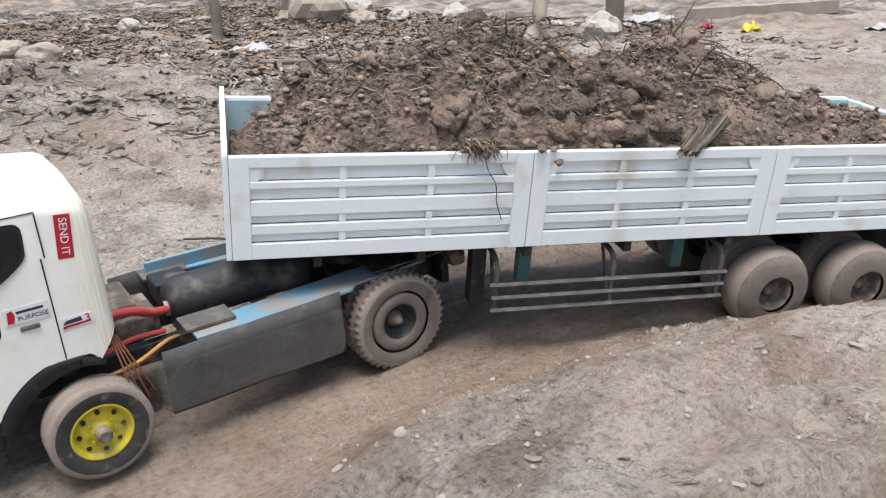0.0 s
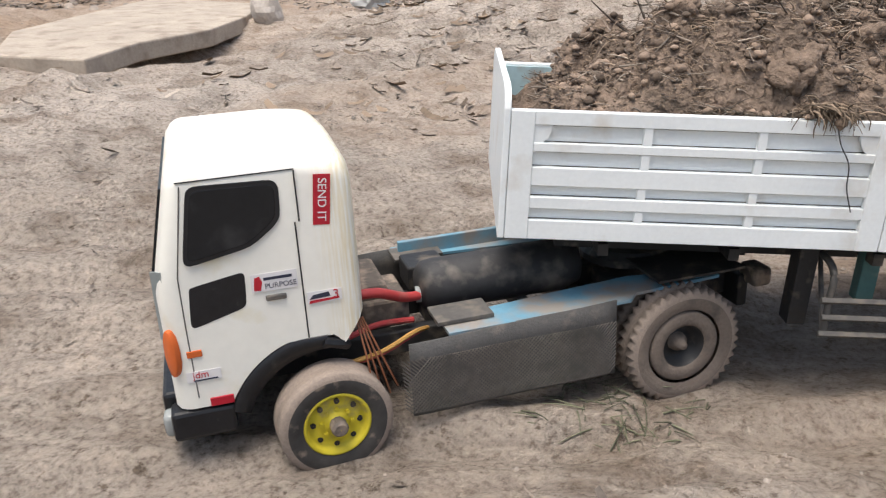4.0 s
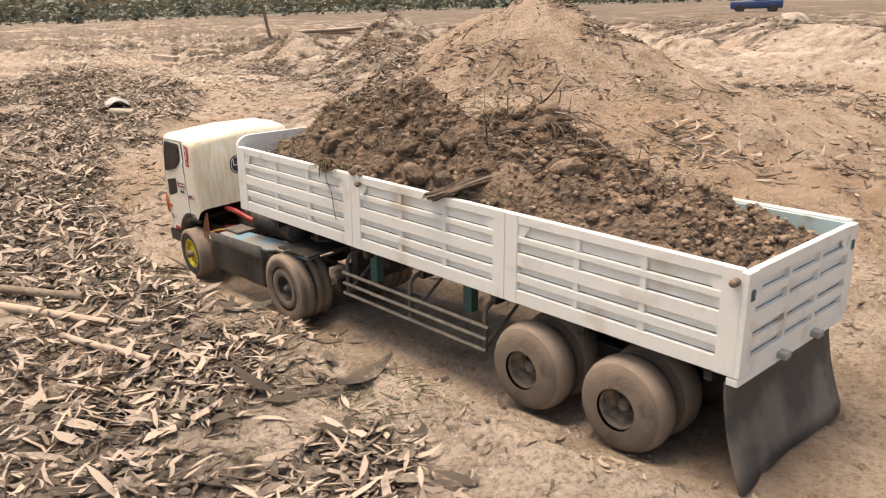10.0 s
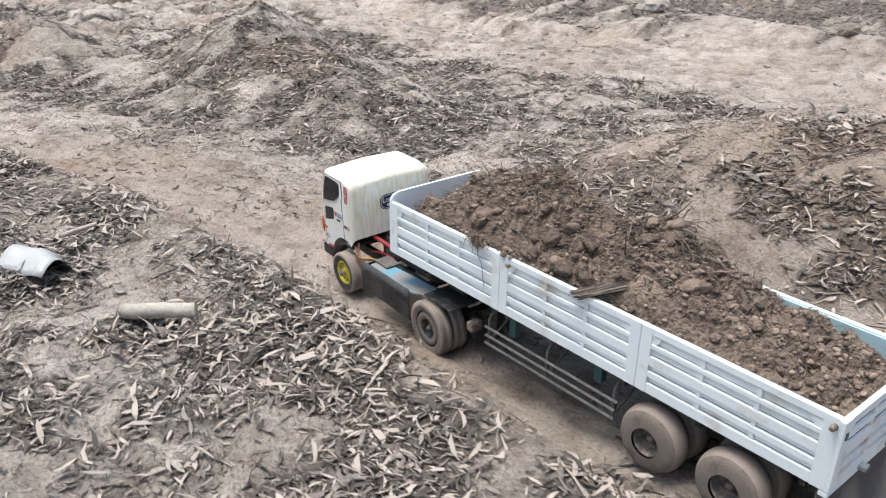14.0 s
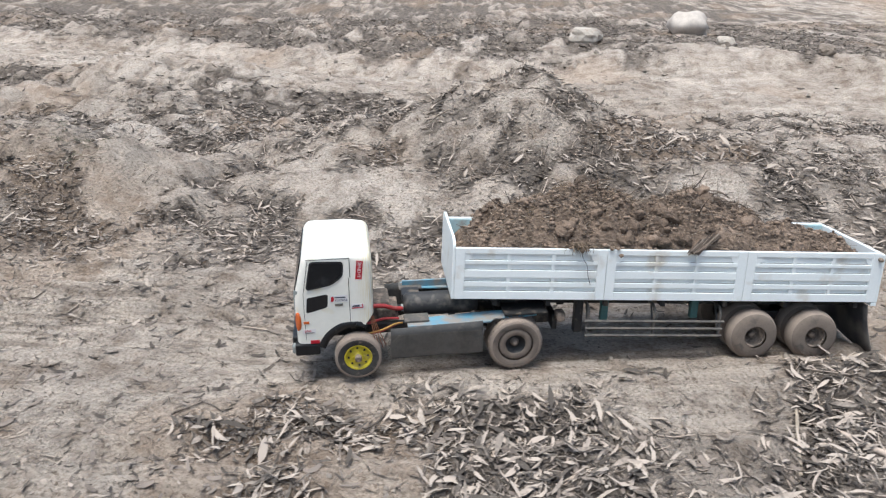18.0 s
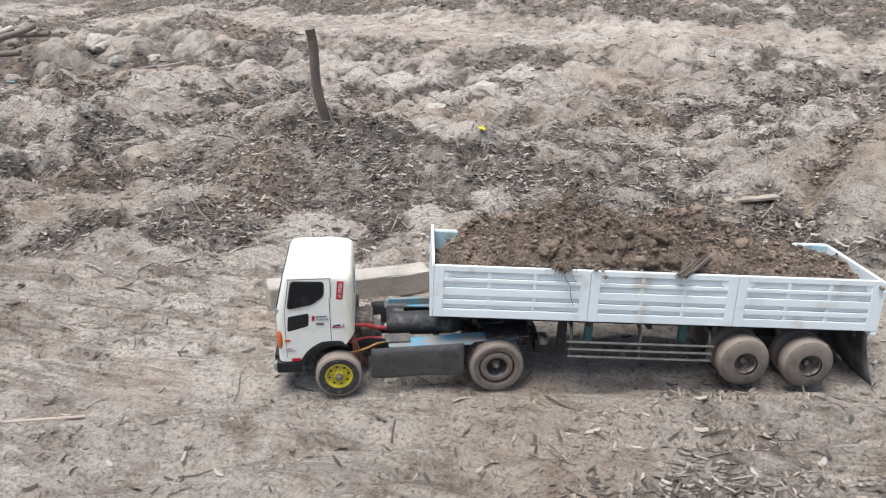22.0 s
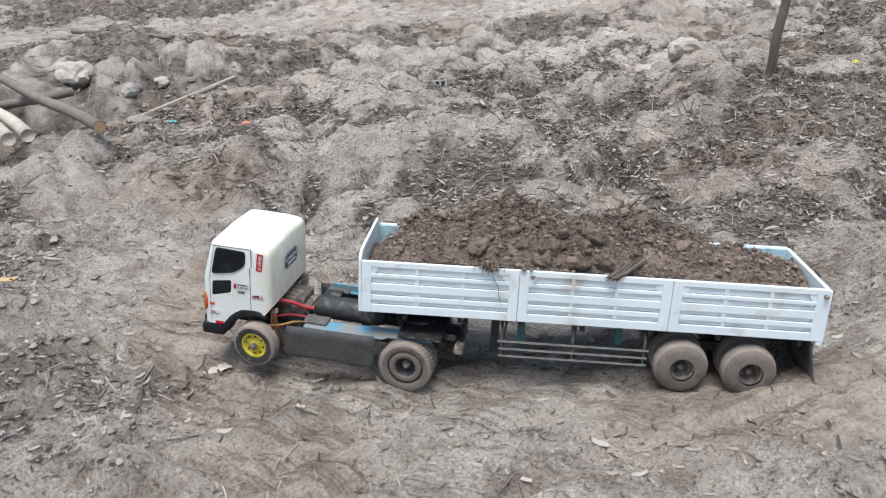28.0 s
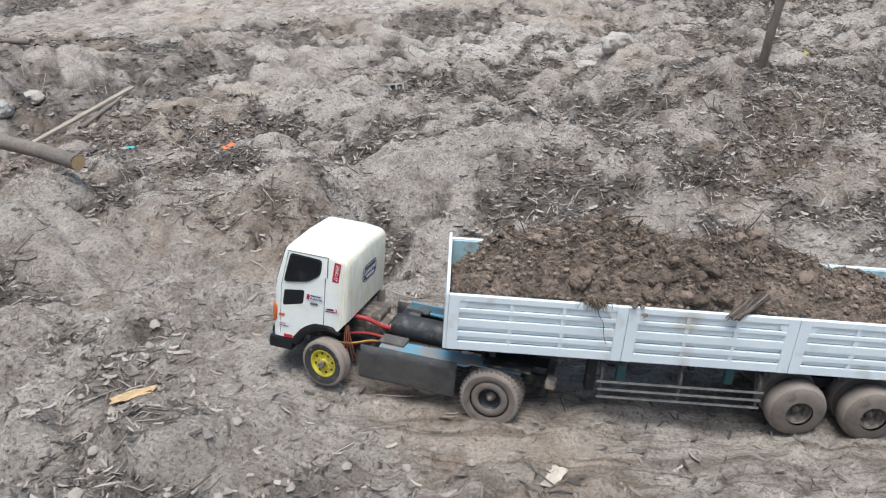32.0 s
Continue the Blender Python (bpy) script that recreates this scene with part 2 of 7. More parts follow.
def streaks(m, colour, x0, x1, amount):
    """Runs of yellowed resin down the rear corner of the shell, between x0 and x1 along it."""
    nt = m.node_tree
    n, link = nt.nodes, nt.links.new
    bsdf = n["Principled BSDF"]
    before = bsdf.inputs["Base Color"].links[0].from_socket
    co, sep, rng, mp, tex, cut = (n.new("ShaderNode" + k) for k in ("TexCoord", "SeparateXYZ", "MapRange", "Mapping", "TexNoise", "MapRange"))
    link(co.outputs["Object"], sep.inputs[0])
    link(sep.outputs["X"], rng.inputs["Value"])
    for k, v in ((1, x1), (2, x0), (3, 0.0), (4, 1.0)):
        rng.inputs[k].default_value = v
    mp.inputs["Scale"].default_value = (60, 16, 3)
    link(co.outputs["Object"], mp.inputs["Vector"])
    link(mp.outputs[0], tex.inputs["Vector"])
    tex.inputs["Detail"].default_value = 4.0
    link(tex.outputs["Fac"], cut.inputs["Value"])
    for k, v in ((1, 0.36), (2, 0.62), (3, 0.0), (4, amount)):
        cut.inputs[k].default_value = v
    mul, mix = n.new("ShaderNodeMath"), n.new("ShaderNodeMix")
    mul.operation, mix.data_type = "MULTIPLY", "RGBA"
    link(rng.outputs[0], mul.inputs[0])
    link(cut.outputs[0], mul.inputs[1])
    link(mul.outputs[0], mix.inputs[0])
    link(before, mix.inputs[6])
    mix.inputs[7].default_value = (*colour, 1)
    link(mix.outputs[2], bsdf.inputs["Base Color"])


streaks(M_cab, (0.64, 0.50, 0.20), 0.525, 0.578, 0.55)
M_blue = mat("pale_blue_paint", (0.13, 0.285, 0.385), 0.5, var=0.12, scale=9, fine=120, bump=0.08, dirt=(0.25, 0.23, 0.21), dirt_amount=0.6)
M_inner = mat("light_blue_inner_paint", (0.42, 0.58, 0.62), 0.55, var=0.1, scale=9, fine=120, bump=0.08, dirt=DUST, dirt_amount=0.35)
M_teal = mat("teal_paint", (0.05, 0.115, 0.11), 0.55, var=0.2, dirt=DUST, dirt_amount=0.3)
M_mat = mat("black_ribbed_rubber_mat", (0.070, 0.068, 0.067), 0.7, var=0.25, scale=26, fine=300, bump=0.5, dirt=(0.115, 0.102, 0.09), dirt_amount=0.36, dist=0.003)
M_ribs = mat("dusty_rubber_ribs", (0.12, 0.107, 0.096), 0.9, var=0.35, scale=14, fine=120, bump=0, dirt=(0.06, 0.056, 0.053), dirt_amount=0.35)
M_tank = mat("dusty_black_cylinder", (0.03, 0.03, 0.032), 0.6, var=0.3, scale=12, fine=90, bump=0.1, dirt=(0.13, 0.115, 0.10), dirt_amount=0.42)
M_flap = mat("black_rubber_sheet", (0.06, 0.06, 0.062), 0.6, var=0.25, scale=5, fine=140, bump=0.1, dirt=(0.16, 0.145, 0.13), dirt_amount=0.62)
M_black = mat("black_painted_steel", (0.022, 0.022, 0.023), 0.5, var=0.3, scale=14, dirt=(0.16, 0.13, 0.10), dirt_amount=0.35)
M_trim = mat("black_plastic", (0.014, 0.014, 0.016), 0.32, var=0.3, scale=22, dirt=(0.10, 0.09, 0.08), dirt_amount=0.15)
M_glass = mat("dark_tinted_glass", (0.010, 0.011, 0.013), 0.22, var=0.2, scale=9, bump=0.0, dirt=(0.035, 0.036, 0.038), dirt_amount=0.34, spec=0.3)
# Seam colour that also stands in for the shade at the slats' edges.
M_seam_shade = mat("seam_and_slat_shade", (0.09, 0.08, 0.07), 0.9, var=0.5, scale=30, bump=0, dirt=(0.45, 0.43, 0.40), dirt_amount=0.45)
M_grille = mat("grey_front_plastic", (0.22, 0.25, 0.25), 0.4, var=0.15, dirt=DUST, dirt_amount=0.3)
M_tread = mat("dusty_rubber_tread", (0.26, 0.21, 0.175), 0.95, var=0.25, scale=18, fine=220, bump=0.4)
M_wall = mat("black_rubber_sidewall", (0.045, 0.042, 0.04), 0.75, var=0.3, scale=20, dirt=DUST, dirt_amount=0.3)
M_wallm = mat("mud_caked_sidewall", (0.17, 0.138, 0.115), 0.95, var=0.25, scale=16, fine=200, bump=0.4, dirt=(0.09, 0.08, 0.07), dirt_amount=0.3)
M_yellow = mat("yellow_rim_paint", (0.56, 0.46, 0.03), 0.5, var=0.15, scale=20, dirt=(0.30, 0.24, 0.11), dirt_amount=0.35)
M_steel = mat("rusty_dusty_steel", (0.12, 0.10, 0.085), 0.8, metal=0.1, var=0.3, scale=25, dirt=DUST, dirt_amount=0.5)
M_rail = mat("dusty_grey_steel_rail", (0.10, 0.094, 0.088), 0.7, metal=0.2, var=0.2, scale=25, dirt=(0.17, 0.148, 0.125), dirt_amount=0.5)
M_red = mat("red_vinyl", (0.42, 0.015, 0.03), 0.35, var=0.1, bump=0)
M_hose = mat("red_rubber_hose", (0.40, 0.05, 0.05), 0.4, var=0.15, bump=0, dirt=DUST, dirt_amount=0.2)
M_orange = mat("orange_lamp_lens", (0.55, 0.12, 0.03), 0.25, var=0.1, bump=0)
M_lamp = mat("grey_lamp_lens", (0.28, 0.295, 0.29), 0.15, var=0.15, bump=0, dirt=DUST, dirt_amount=0.25)
M_decal = mat("white_decal", (0.72, 0.70, 0.70), 0.4, var=0.05, bump=0)
M_ink = mat("dark_navy_ink", (0.03, 0.035, 0.06), 0.45, var=0.2, bump=0)
M_wire = mat("copper_wire", (0.32, 0.13, 0.07), 0.4, metal=0.4, var=0.2, bump=0)
M_ywire = mat("yellow_cable", (0.40, 0.22, 0.06), 0.5, var=0.2, bump=0)
M_soil = mat("loose_brown_soil", (0.175, 0.130, 0.099), 0.97, var=0.65, scale=13, fine=75, bump=1.0, dist=0.016)
M_root = mat("dark_root_fibres", (0.11, 0.086, 0.070), 0.95, var=0.5, scale=20, bump=0.2, island=0.9)
M_clod = mat("dry_soil_clods", (0.195, 0.145, 0.110), 0.97, var=0.5, scale=20, fine=110, bump=0.7, dist=0.006, island=0.55)
M_crumb = mat("pale_soil_crumbs", (0.27, 0.231, 0.197), 0.97, var=0.3, scale=20, fine=110, bump=0.5, dist=0.006, island=0.5)
M_clod2 = mat("lumpy_soil_clod", (0.178, 0.131, 0.099), 0.97, var=0.5, scale=30, fine=140, bump=1.0, dist=0.008, per_object=0.45)
M_straw = mat("dry_straw_and_roots", (0.19, 0.142, 0.102), 0.9, var=0.35, scale=20, bump=0.2, island=0.9)
M_straw2 = mat("pale_straw_scraps", (0.255, 0.212, 0.172), 0.9, var=0.3, scale=14, bump=0.2, island=1.0)
M_leaf = mat("dry_fallen_leaves", (0.25, 0.212, 0.180), 0.85, var=0.68, scale=12, fine=90, bump=0.3, island=1.0)
M_leafd = mat("dark_rotting_leaves", (0.15, 0.125, 0.107), 0.9, var=0.5, scale=12, fine=90, bump=0.3, island=1.0)
M_twig = mat("grey_dry_twigs", (0.27, 0.222, 0.185), 0.9, var=0.6, scale=14, bump=0.3, island=0.9)
M_grass = mat("sparse_dull_grass", (0.125, 0.128, 0.082), 0.85, var=0.4, scale=12, bump=0, island=0.9)
M_bark = mat("weathered_grey_bark", (0.20, 0.165, 0.135), 0.9, var=0.35, scale=8, fine=70, bump=0.6, dist=0.008)
M_pale = mat("peeled_pale_wood", (0.50, 0.43, 0.35), 0.8, var=0.25, scale=9, fine=80, bump=0.3)
M_cut = mat("fresh_cut_wood", (0.48, 0.33, 0.18), 0.8, var=0.25, scale=20, bump=0.2)
M_board = mat("grey_weathered_board", (0.34, 0.285, 0.225), 0.85, var=0.25, scale=7, fine=90, bump=0.4, dirt=DUST, dirt_amount=0.4)
M_conc = mat("rough_grey_concrete", (0.36, 0.335, 0.30), 0.95, var=0.22, scale=9, fine=120, bump=0.6, dirt=DUST, dirt_amount=0.35)
M_stone = mat("pale_field_stone", (0.42, 0.375, 0.325), 0.9, var=0.2, scale=14, fine=90, bump=0.5, dirt=DUST, dirt_amount=0.35)
M_chalk = mat("pale_chalky_stone", (0.47, 0.42, 0.375), 0.9, var=0.25, scale=9, fine=60, bump=0.4)
M_beam = mat("pale_weathered_timber", (0.40, 0.36, 0.305), 0.85, var=0.3, scale=9, fine=70, bump=0.5, dist=0.006)
M_slab = mat("sandy_concrete", (0.37, 0.318, 0.262), 0.95, var=0.25, scale=5, fine=60, bump=0.6, dirt=(0.25, 0.205, 0.165), dirt_amount=0.4)
M_plastic = mat("crumpled_white_plastic", (0.42, 0.42, 0.41), 0.35, var=0.12, bump=0.1, dirt=DUST, dirt_amount=0.25)
M_litter = mat("yellow_plastic", (0.6, 0.5, 0.05), 0.4, var=0.15, bump=0)
M_litr = mat("orange_plastic", (0.6, 0.18, 0.08), 0.45, var=0.15, bump=0)
M_tealp = mat("turquoise_plastic", (0.12, 0.42, 0.42), 0.45, var=0.15, bump=0)
# The distance haze of the far trees is put into this leaf colour.
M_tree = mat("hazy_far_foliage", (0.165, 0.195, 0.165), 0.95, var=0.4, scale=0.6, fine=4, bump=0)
M_carp = mat("blue_car_paint", (0.035, 0.075, 0.19), 0.35, var=0.1, bump=0)


def ground_material():
    """Bare sandy soil: pale dust and darker damp clay in patches, colour-shaded ruts, crumbs and pebbles."""
    m = bpy.data.materials.new("dry_sandy_soil")
    m.use_nodes = True
    nt = m.node_tree
    n, link = nt.nodes, nt.links.new
    bsdf = n["Principled BSDF"]
    bsdf.inputs["Roughness"].default_value = 0.97
    bsdf.inputs["Specular IOR Level"].default_value = 0.13
    co = n.new("ShaderNodeTexCoord")

    def tex(scale, detail=6.0, rough=0.6):
        t = n.new("ShaderNodeTexNoise")
        t.inputs["Scale"].default_value, t.inputs["Detail"].default_value = scale, detail
        t.inputs["Roughness"].default_value = rough
        link(co.outputs["Object"], t.inputs["Vector"])
        return t.outputs["Fac"]

    def ramp(src, stops):
        r = n.new("ShaderNodeValToRGB")
        e = r.color_ramp.elements
        while len(e) < len(stops):
            e.new(0.5)
        for el, (p, c) in zip(e, stops):
            el.position, el.color = p, (*c, 1)
        link(src, r.inputs["Fac"])
        return r.outputs["Color"]

    def mixed(fac, a, b, mode="MIX"):
        x = n.new("ShaderNodeMix")
        x.data_type, x.blend_type = "RGBA", mode
        for k, v in ((0, fac), (6, a), (7, b)):
            if hasattr(v, "is_linked"):
                link(v, x.inputs[k])
            else:
                x.inputs[k].default_value = v
        return x.outputs[2]

    broad = ramp(tex(0.55), [(0.30, (0.365, 0.312, 0.266)), (0.52, (0.450, 0.393, 0.341)), (0.70, (0.545, 0.485, 0.430))])
    mid = ramp(tex(5.0, 8.0, 0.68), [(0.36, (0.60, 0.56, 0.525)), (0.52, (1.0, 1.0, 1.0)), (0.70, (1.16, 1.15, 1.13))])
    col = mixed(1.0, broad, mid, "MULTIPLY")
    fine = ramp(tex(75.0, 6.0, 0.75), [(0.36, (0.44, 0.41, 0.385)), (0.49, (1.0, 1.0, 1.0)), (0.66, (1.30, 1.28, 1.26))])
    col = mixed(0.85, col, fine, "MULTIPLY")
    fleck = ramp(tex(24.0, 9.0, 0.78), [(0.375, (0.36, 0.32, 0.285)), (0.415, (1.0, 1.0, 1.0)), (0.62, (1.0, 1.0, 1.0)), (0.68, (1.22, 1.2, 1.18))])
    col = mixed(0.9, col, fleck, "MULTIPLY")
    vc = n.new("ShaderNodeVertexColor")
    vc.layer_name = "litter"
    sep = n.new("ShaderNodeSeparateColor")
    link(vc.outputs["Color"], sep.inputs["Color"])
    humus = ramp(tex(14.0, 8.0, 0.75), [(0.34, (0.040, 0.033, 0.028)), (0.52, (0.125, 0.104, 0.088)), (0.70, (0.30, 0.258, 0.222))])
    col = mixed(sep.outputs[0], col, humus)
    col = mixed(sep.outputs[1], col, ramp(tex(7.0), [(0.3, (0.32, 0.222, 0.152)), (0.7, (0.44, 0.32, 0.228))]))
    # thin wheel lines along the driven strip, which bends at its end: furrow shade and lit ridges as colour
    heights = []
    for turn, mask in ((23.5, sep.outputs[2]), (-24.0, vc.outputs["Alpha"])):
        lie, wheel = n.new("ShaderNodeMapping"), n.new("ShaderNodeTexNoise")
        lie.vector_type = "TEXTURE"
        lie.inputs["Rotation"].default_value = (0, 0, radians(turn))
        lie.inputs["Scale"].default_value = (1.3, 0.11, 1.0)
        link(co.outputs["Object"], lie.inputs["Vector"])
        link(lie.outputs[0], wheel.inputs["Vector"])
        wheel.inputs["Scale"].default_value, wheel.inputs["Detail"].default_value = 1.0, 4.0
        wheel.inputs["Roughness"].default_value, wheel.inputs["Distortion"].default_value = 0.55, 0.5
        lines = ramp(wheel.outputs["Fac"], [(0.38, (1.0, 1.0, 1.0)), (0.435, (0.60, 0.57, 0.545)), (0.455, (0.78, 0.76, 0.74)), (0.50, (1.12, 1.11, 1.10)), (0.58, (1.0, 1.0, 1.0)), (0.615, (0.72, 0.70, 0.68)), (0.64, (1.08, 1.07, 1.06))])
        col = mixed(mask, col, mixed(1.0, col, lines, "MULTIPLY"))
        deep = n.new("ShaderNodeMath")
        deep.operation = "MULTIPLY"
        link(wheel.outputs["Fac"], deep.inputs[0])
        link(mask, deep.inputs[1])
        heights.append(deep.outputs[0])
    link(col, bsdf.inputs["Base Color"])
    b1, b2 = n.new("ShaderNodeBump"), n.new("ShaderNodeBump")
    b1.inputs["Strength"].default_value, b1.inputs["Distance"].default_value = 1.0, 0.034
    b2.inputs["Strength"].default_value, b2.inputs["Distance"].default_value = 1.0, 0.012
    link(tex(16.0, 8.0, 0.7), b1.inputs["Height"])
    link(tex(85.0, 6.0, 0.7), b2.inputs["Height"])
    b0, both = n.new("ShaderNodeBump"), n.new("ShaderNodeMath")
    for k in (0, 1):
        link(heights[k], both.inputs[k])
    link(both.outputs[0], b0.inputs["Height"])
    b0.inputs["Strength"].default_value, b0.inputs["Distance"].default_value = 1.0, 0.06
    link(b0.outputs["Normal"], b1.inputs["Normal"])
    link(b1.outputs["Normal"], b2.inputs["Normal"])
    link(b2.outputs["Normal"], bsdf.inputs["Normal"])
    return m


M_ground = ground_material()


# ---- building tools ----
def part(name, bm, material, parent=None, label="", smooth=False):
    """One mesh object from a bmesh, under a thing or a part."""
    me = bpy.data.meshes.new(name)
    bm.to_mesh(me)
    bm.free()
    for mm in material if isinstance(material, (list, tuple)) else [material]:
        me.materials.append(mm)
    if smooth:
        me.polygons.foreach_set("use_smooth", [True] * len(me.polygons))
    ob = new(name, me)
    ob.parent = parent
    return tagged(ob, label)


def thing(name, label, category, m=None, group="", kind=""):
    ob = new(name)
    ob.empty_display_size = 0.1
    if m is not None:
        ob.matrix_basis = m
    return tagged(ob, label, category, group, kind)


def box(bm, x0, x1, y0, y1, z0, z1, bevel=0.0, m=None):
    r = bmesh.ops.create_cube(bm, size=1.0)
    vs = r["verts"]
    for v in vs:
        v.co = Vector((x0 + (v.co.x + 0.5) * (x1 - x0), y0 + (v.co.y + 0.5) * (y1 - y0), z0 + (v.co.z + 0.5) * (z1 - z0)))
        if m is not None:
            v.co = m @ v.co
    if bevel:
        es = {e for v in vs for e in v.link_edges}
        bmesh.ops.bevel(bm, geom=list(es), offset=bevel, segments=2, affect="EDGES", profile=0.5)
    return bm


def boxed(*a, **k):
    return box(bmesh.new(), *a, **k)


def lathe(profile, steps=48, bm=None, m=None):
    """Turns a profile of (radius, y) about the y axis."""
    bm = bm or bmesh.new()
    rings = []
    for k in range(steps):
        a = 2 * math.pi * k / steps
        ring = []
        for r, y in profile:
            p = Vector((r * math.cos(a), y, r * math.sin(a)))
            ring.append(bm.verts.new(m @ p if m is not None else p))
        rings.append(ring)
    for k in range(steps):
        a, b = rings[k], rings[(k + 1) % steps]
        for j in range(len(profile) - 1):
            bm.faces.new((a[j], b[j], b[j + 1], a[j + 1]))
    return bm


def tube(points, radius, sides=8, bm=None, taper=1.0):
    """A round bar along a line of points."""
    bm = bm or bmesh.new()
    pts = [Vector(p) for p in points]
    rings = []
    for i, p in enumerate(pts):
        d = (pts[min(i + 1, len(pts) - 1)] - pts[max(i - 1, 0)]).normalized()
        side = d.cross(Vector((0, 0, 1)) if abs(d.z) < 0.9 else Vector((1, 0, 0))).normalized()
        up = side.cross(d)
        r = radius * (1 + (taper - 1) * i / max(1, len(pts) - 1))
        rings.append([bm.verts.new(p + r * (math.cos(a) * side + math.sin(a) * up)) for a in [2 * math.pi * k / sides for k in range(sides)]])
    for a, b in zip(rings, rings[1:]):
        for k in range(sides):
            bm.faces.new((a[k], a[(k + 1) % sides], b[(k + 1) % sides], b[k]))
    bm.faces.new(rings[0])
    bm.faces.new(rings[-1][::-1])
    return bm


def curved(points, n=6):
    """A smooth line through the points."""
    pts = [Vector(p) for p in points]
    out = []
    for i in range(len(pts) - 1):
        p0, p1, p2, p3 = pts[max(i - 1, 0)], pts[i], pts[i + 1], pts[min(i + 2, len(pts) - 1)]
        for k in range(n):
            t = k / n
            out.append(0.5 * (2 * p1 + (p2 - p0) * t + (2 * p0 - 5 * p1 + 4 * p2 - p3) * t * t + (3 * p1 - p0 - 3 * p2 + p3) * t ** 3))
    return out + [pts[-1]]


def slab(outline, thick, m, bevel=0.0):
    """A plate from an outline in its own x, y, with a thickness along its z, laid by the pose m."""
    bm = bmesh.new()
    low = [bm.verts.new((x, y, 0)) for x, y in outline]
    f = bm.faces.new(low)
    r = bmesh.ops.extrude_face_region(bm, geom=[f])
    for v in r["geom"]:
        if isinstance(v, bmesh.types.BMVert):
            v.co.z += thick
    bmesh.ops.recalc_face_normals(bm, faces=bm.faces)
    if bevel:
        bmesh.ops.bevel(bm, geom=[e for e in bm.edges], offset=bevel, segments=2, affect="EDGES", profile=0.5)
    bm.transform(m)
    return bm


def lettering(text, size, m, depth=0.0004):
    """Words in the built-in font as a bmesh, laid by the pose m."""
    cu = bpy.data.curves.new("words", "FONT")
    cu.body, cu.size, cu.align_x, cu.align_y, cu.extrude = text, size, "CENTER", "CENTER", depth
    ob = bpy.data.objects.new("words", cu)
    bm = bmesh.new()
    me = ob.to_mesh()
    bm.from_mesh(me)
    ob.to_mesh_clear()
    bpy.data.objects.remove(ob)
    bm.transform(m)
    return bm


def side_pose(x, y, z, left=True):
    """The pose of a flat thing on a side wall: its x runs to the rear on the left side, its y up, its z outward."""
    return pose(x, y, z, 90, 0, 180 if left else 0)


def hash2(ix, iy, seed):
    h = (ix.astype(np.int64) * 374761393 + iy.astype(np.int64) * 668265263 + seed * 974711) & 0x7FFFFFFF
    h = ((h ^ (h >> 13)) * 1274126177) & 0x7FFFFFFF
    return ((h ^ (h >> 16)) & 0xFFFF) / 65535.0


def noise2(x, y, seed=0):
    """Smooth noise from 0 to 1 over the plane."""
    ix, iy = np.floor(x), np.floor(y)
    fx, fy = x - ix, y - iy
    fx, fy = fx * fx * fx * (fx * (fx * 6 - 15) + 10), fy * fy * fy * (fy * (fy * 6 - 15) + 10)
    a, b = hash2(ix, iy, seed), hash2(ix + 1, iy, seed)
    c, d = hash2(ix, iy + 1, seed), hash2(ix + 1, iy + 1, seed)
    return (a * (1 - fx) + b * fx) * (1 - fy) + (c * (1 - fx) + d * fx) * fy


def fbm(x, y, scale, octaves=4, seed=0, gain=0.5):
    out, amp, total = 0, 1.0, 0.0
    for k in range(octaves):
        c, s = math.cos(0.6 * k + seed), math.sin(0.6 * k + seed)
        out = out + amp * noise2((x * c - y * s) * scale * 2 ** k + 17.3 * k, (x * s + y * c) * scale * 2 ** k - 9.1 * k, seed + k)
        total += amp
        amp *= gain
    return out / total


# ---- the model truck: tractor and trailer ----
def tyre_bm(radius, width, rim, rounded, blocks=0):
    """A tyre about the y axis, centred on its middle; blocks: how many tread lugs it has round its edge."""
    h, prof = width / 2, []
    if rounded:
        for k in range(13):
            a = math.pi * k / 12
            prof.append((rim + (radius - rim) * max(0.0, math.sin(a)) ** 0.55, -h * math.cos(a)))
    else:
        s = 0.16 * (radius - rim)
        prof = [(rim, -h * 0.82), (rim + 0.35 * (radius - rim), -h), (radius - 2 * s, -h * 0.99), (radius - 0.5 * s, -h * 0.92), (radius, -h * 0.8),
                (radius, -h * 0.3), (radius * 0.99, -h * 0.25), (radius * 0.99, h * 0.25), (radius, h * 0.3), (radius, h * 0.8), (radius - 0.5 * s, h * 0.92), (radius - 2 * s, h * 0.99), (rim + 0.35 * (radius - rim), h), (rim, h * 0.82)]
    bm = lathe(prof, 2 * blocks if blocks else 56)
    if blocks:
        for k, v in enumerate(bm.verts):
            r = math.hypot(v.co.x, v.co.z)
            step = k // len(prof)
            if r > radius * 0.955 and abs(v.co.y) > h * 0.28:
                g = 1 + (0.0060 if (step % 2 == 0) == (v.co.y > 0) else -0.003) / r
                v.co.x, v.co.z = v.co.x * g, v.co.z * g
    for f in bm.faces:
        c = f.calc_center_median()
        f.material_index = 0 if math.hypot(c.x, c.z) > radius * 0.9 else 1
    return bm


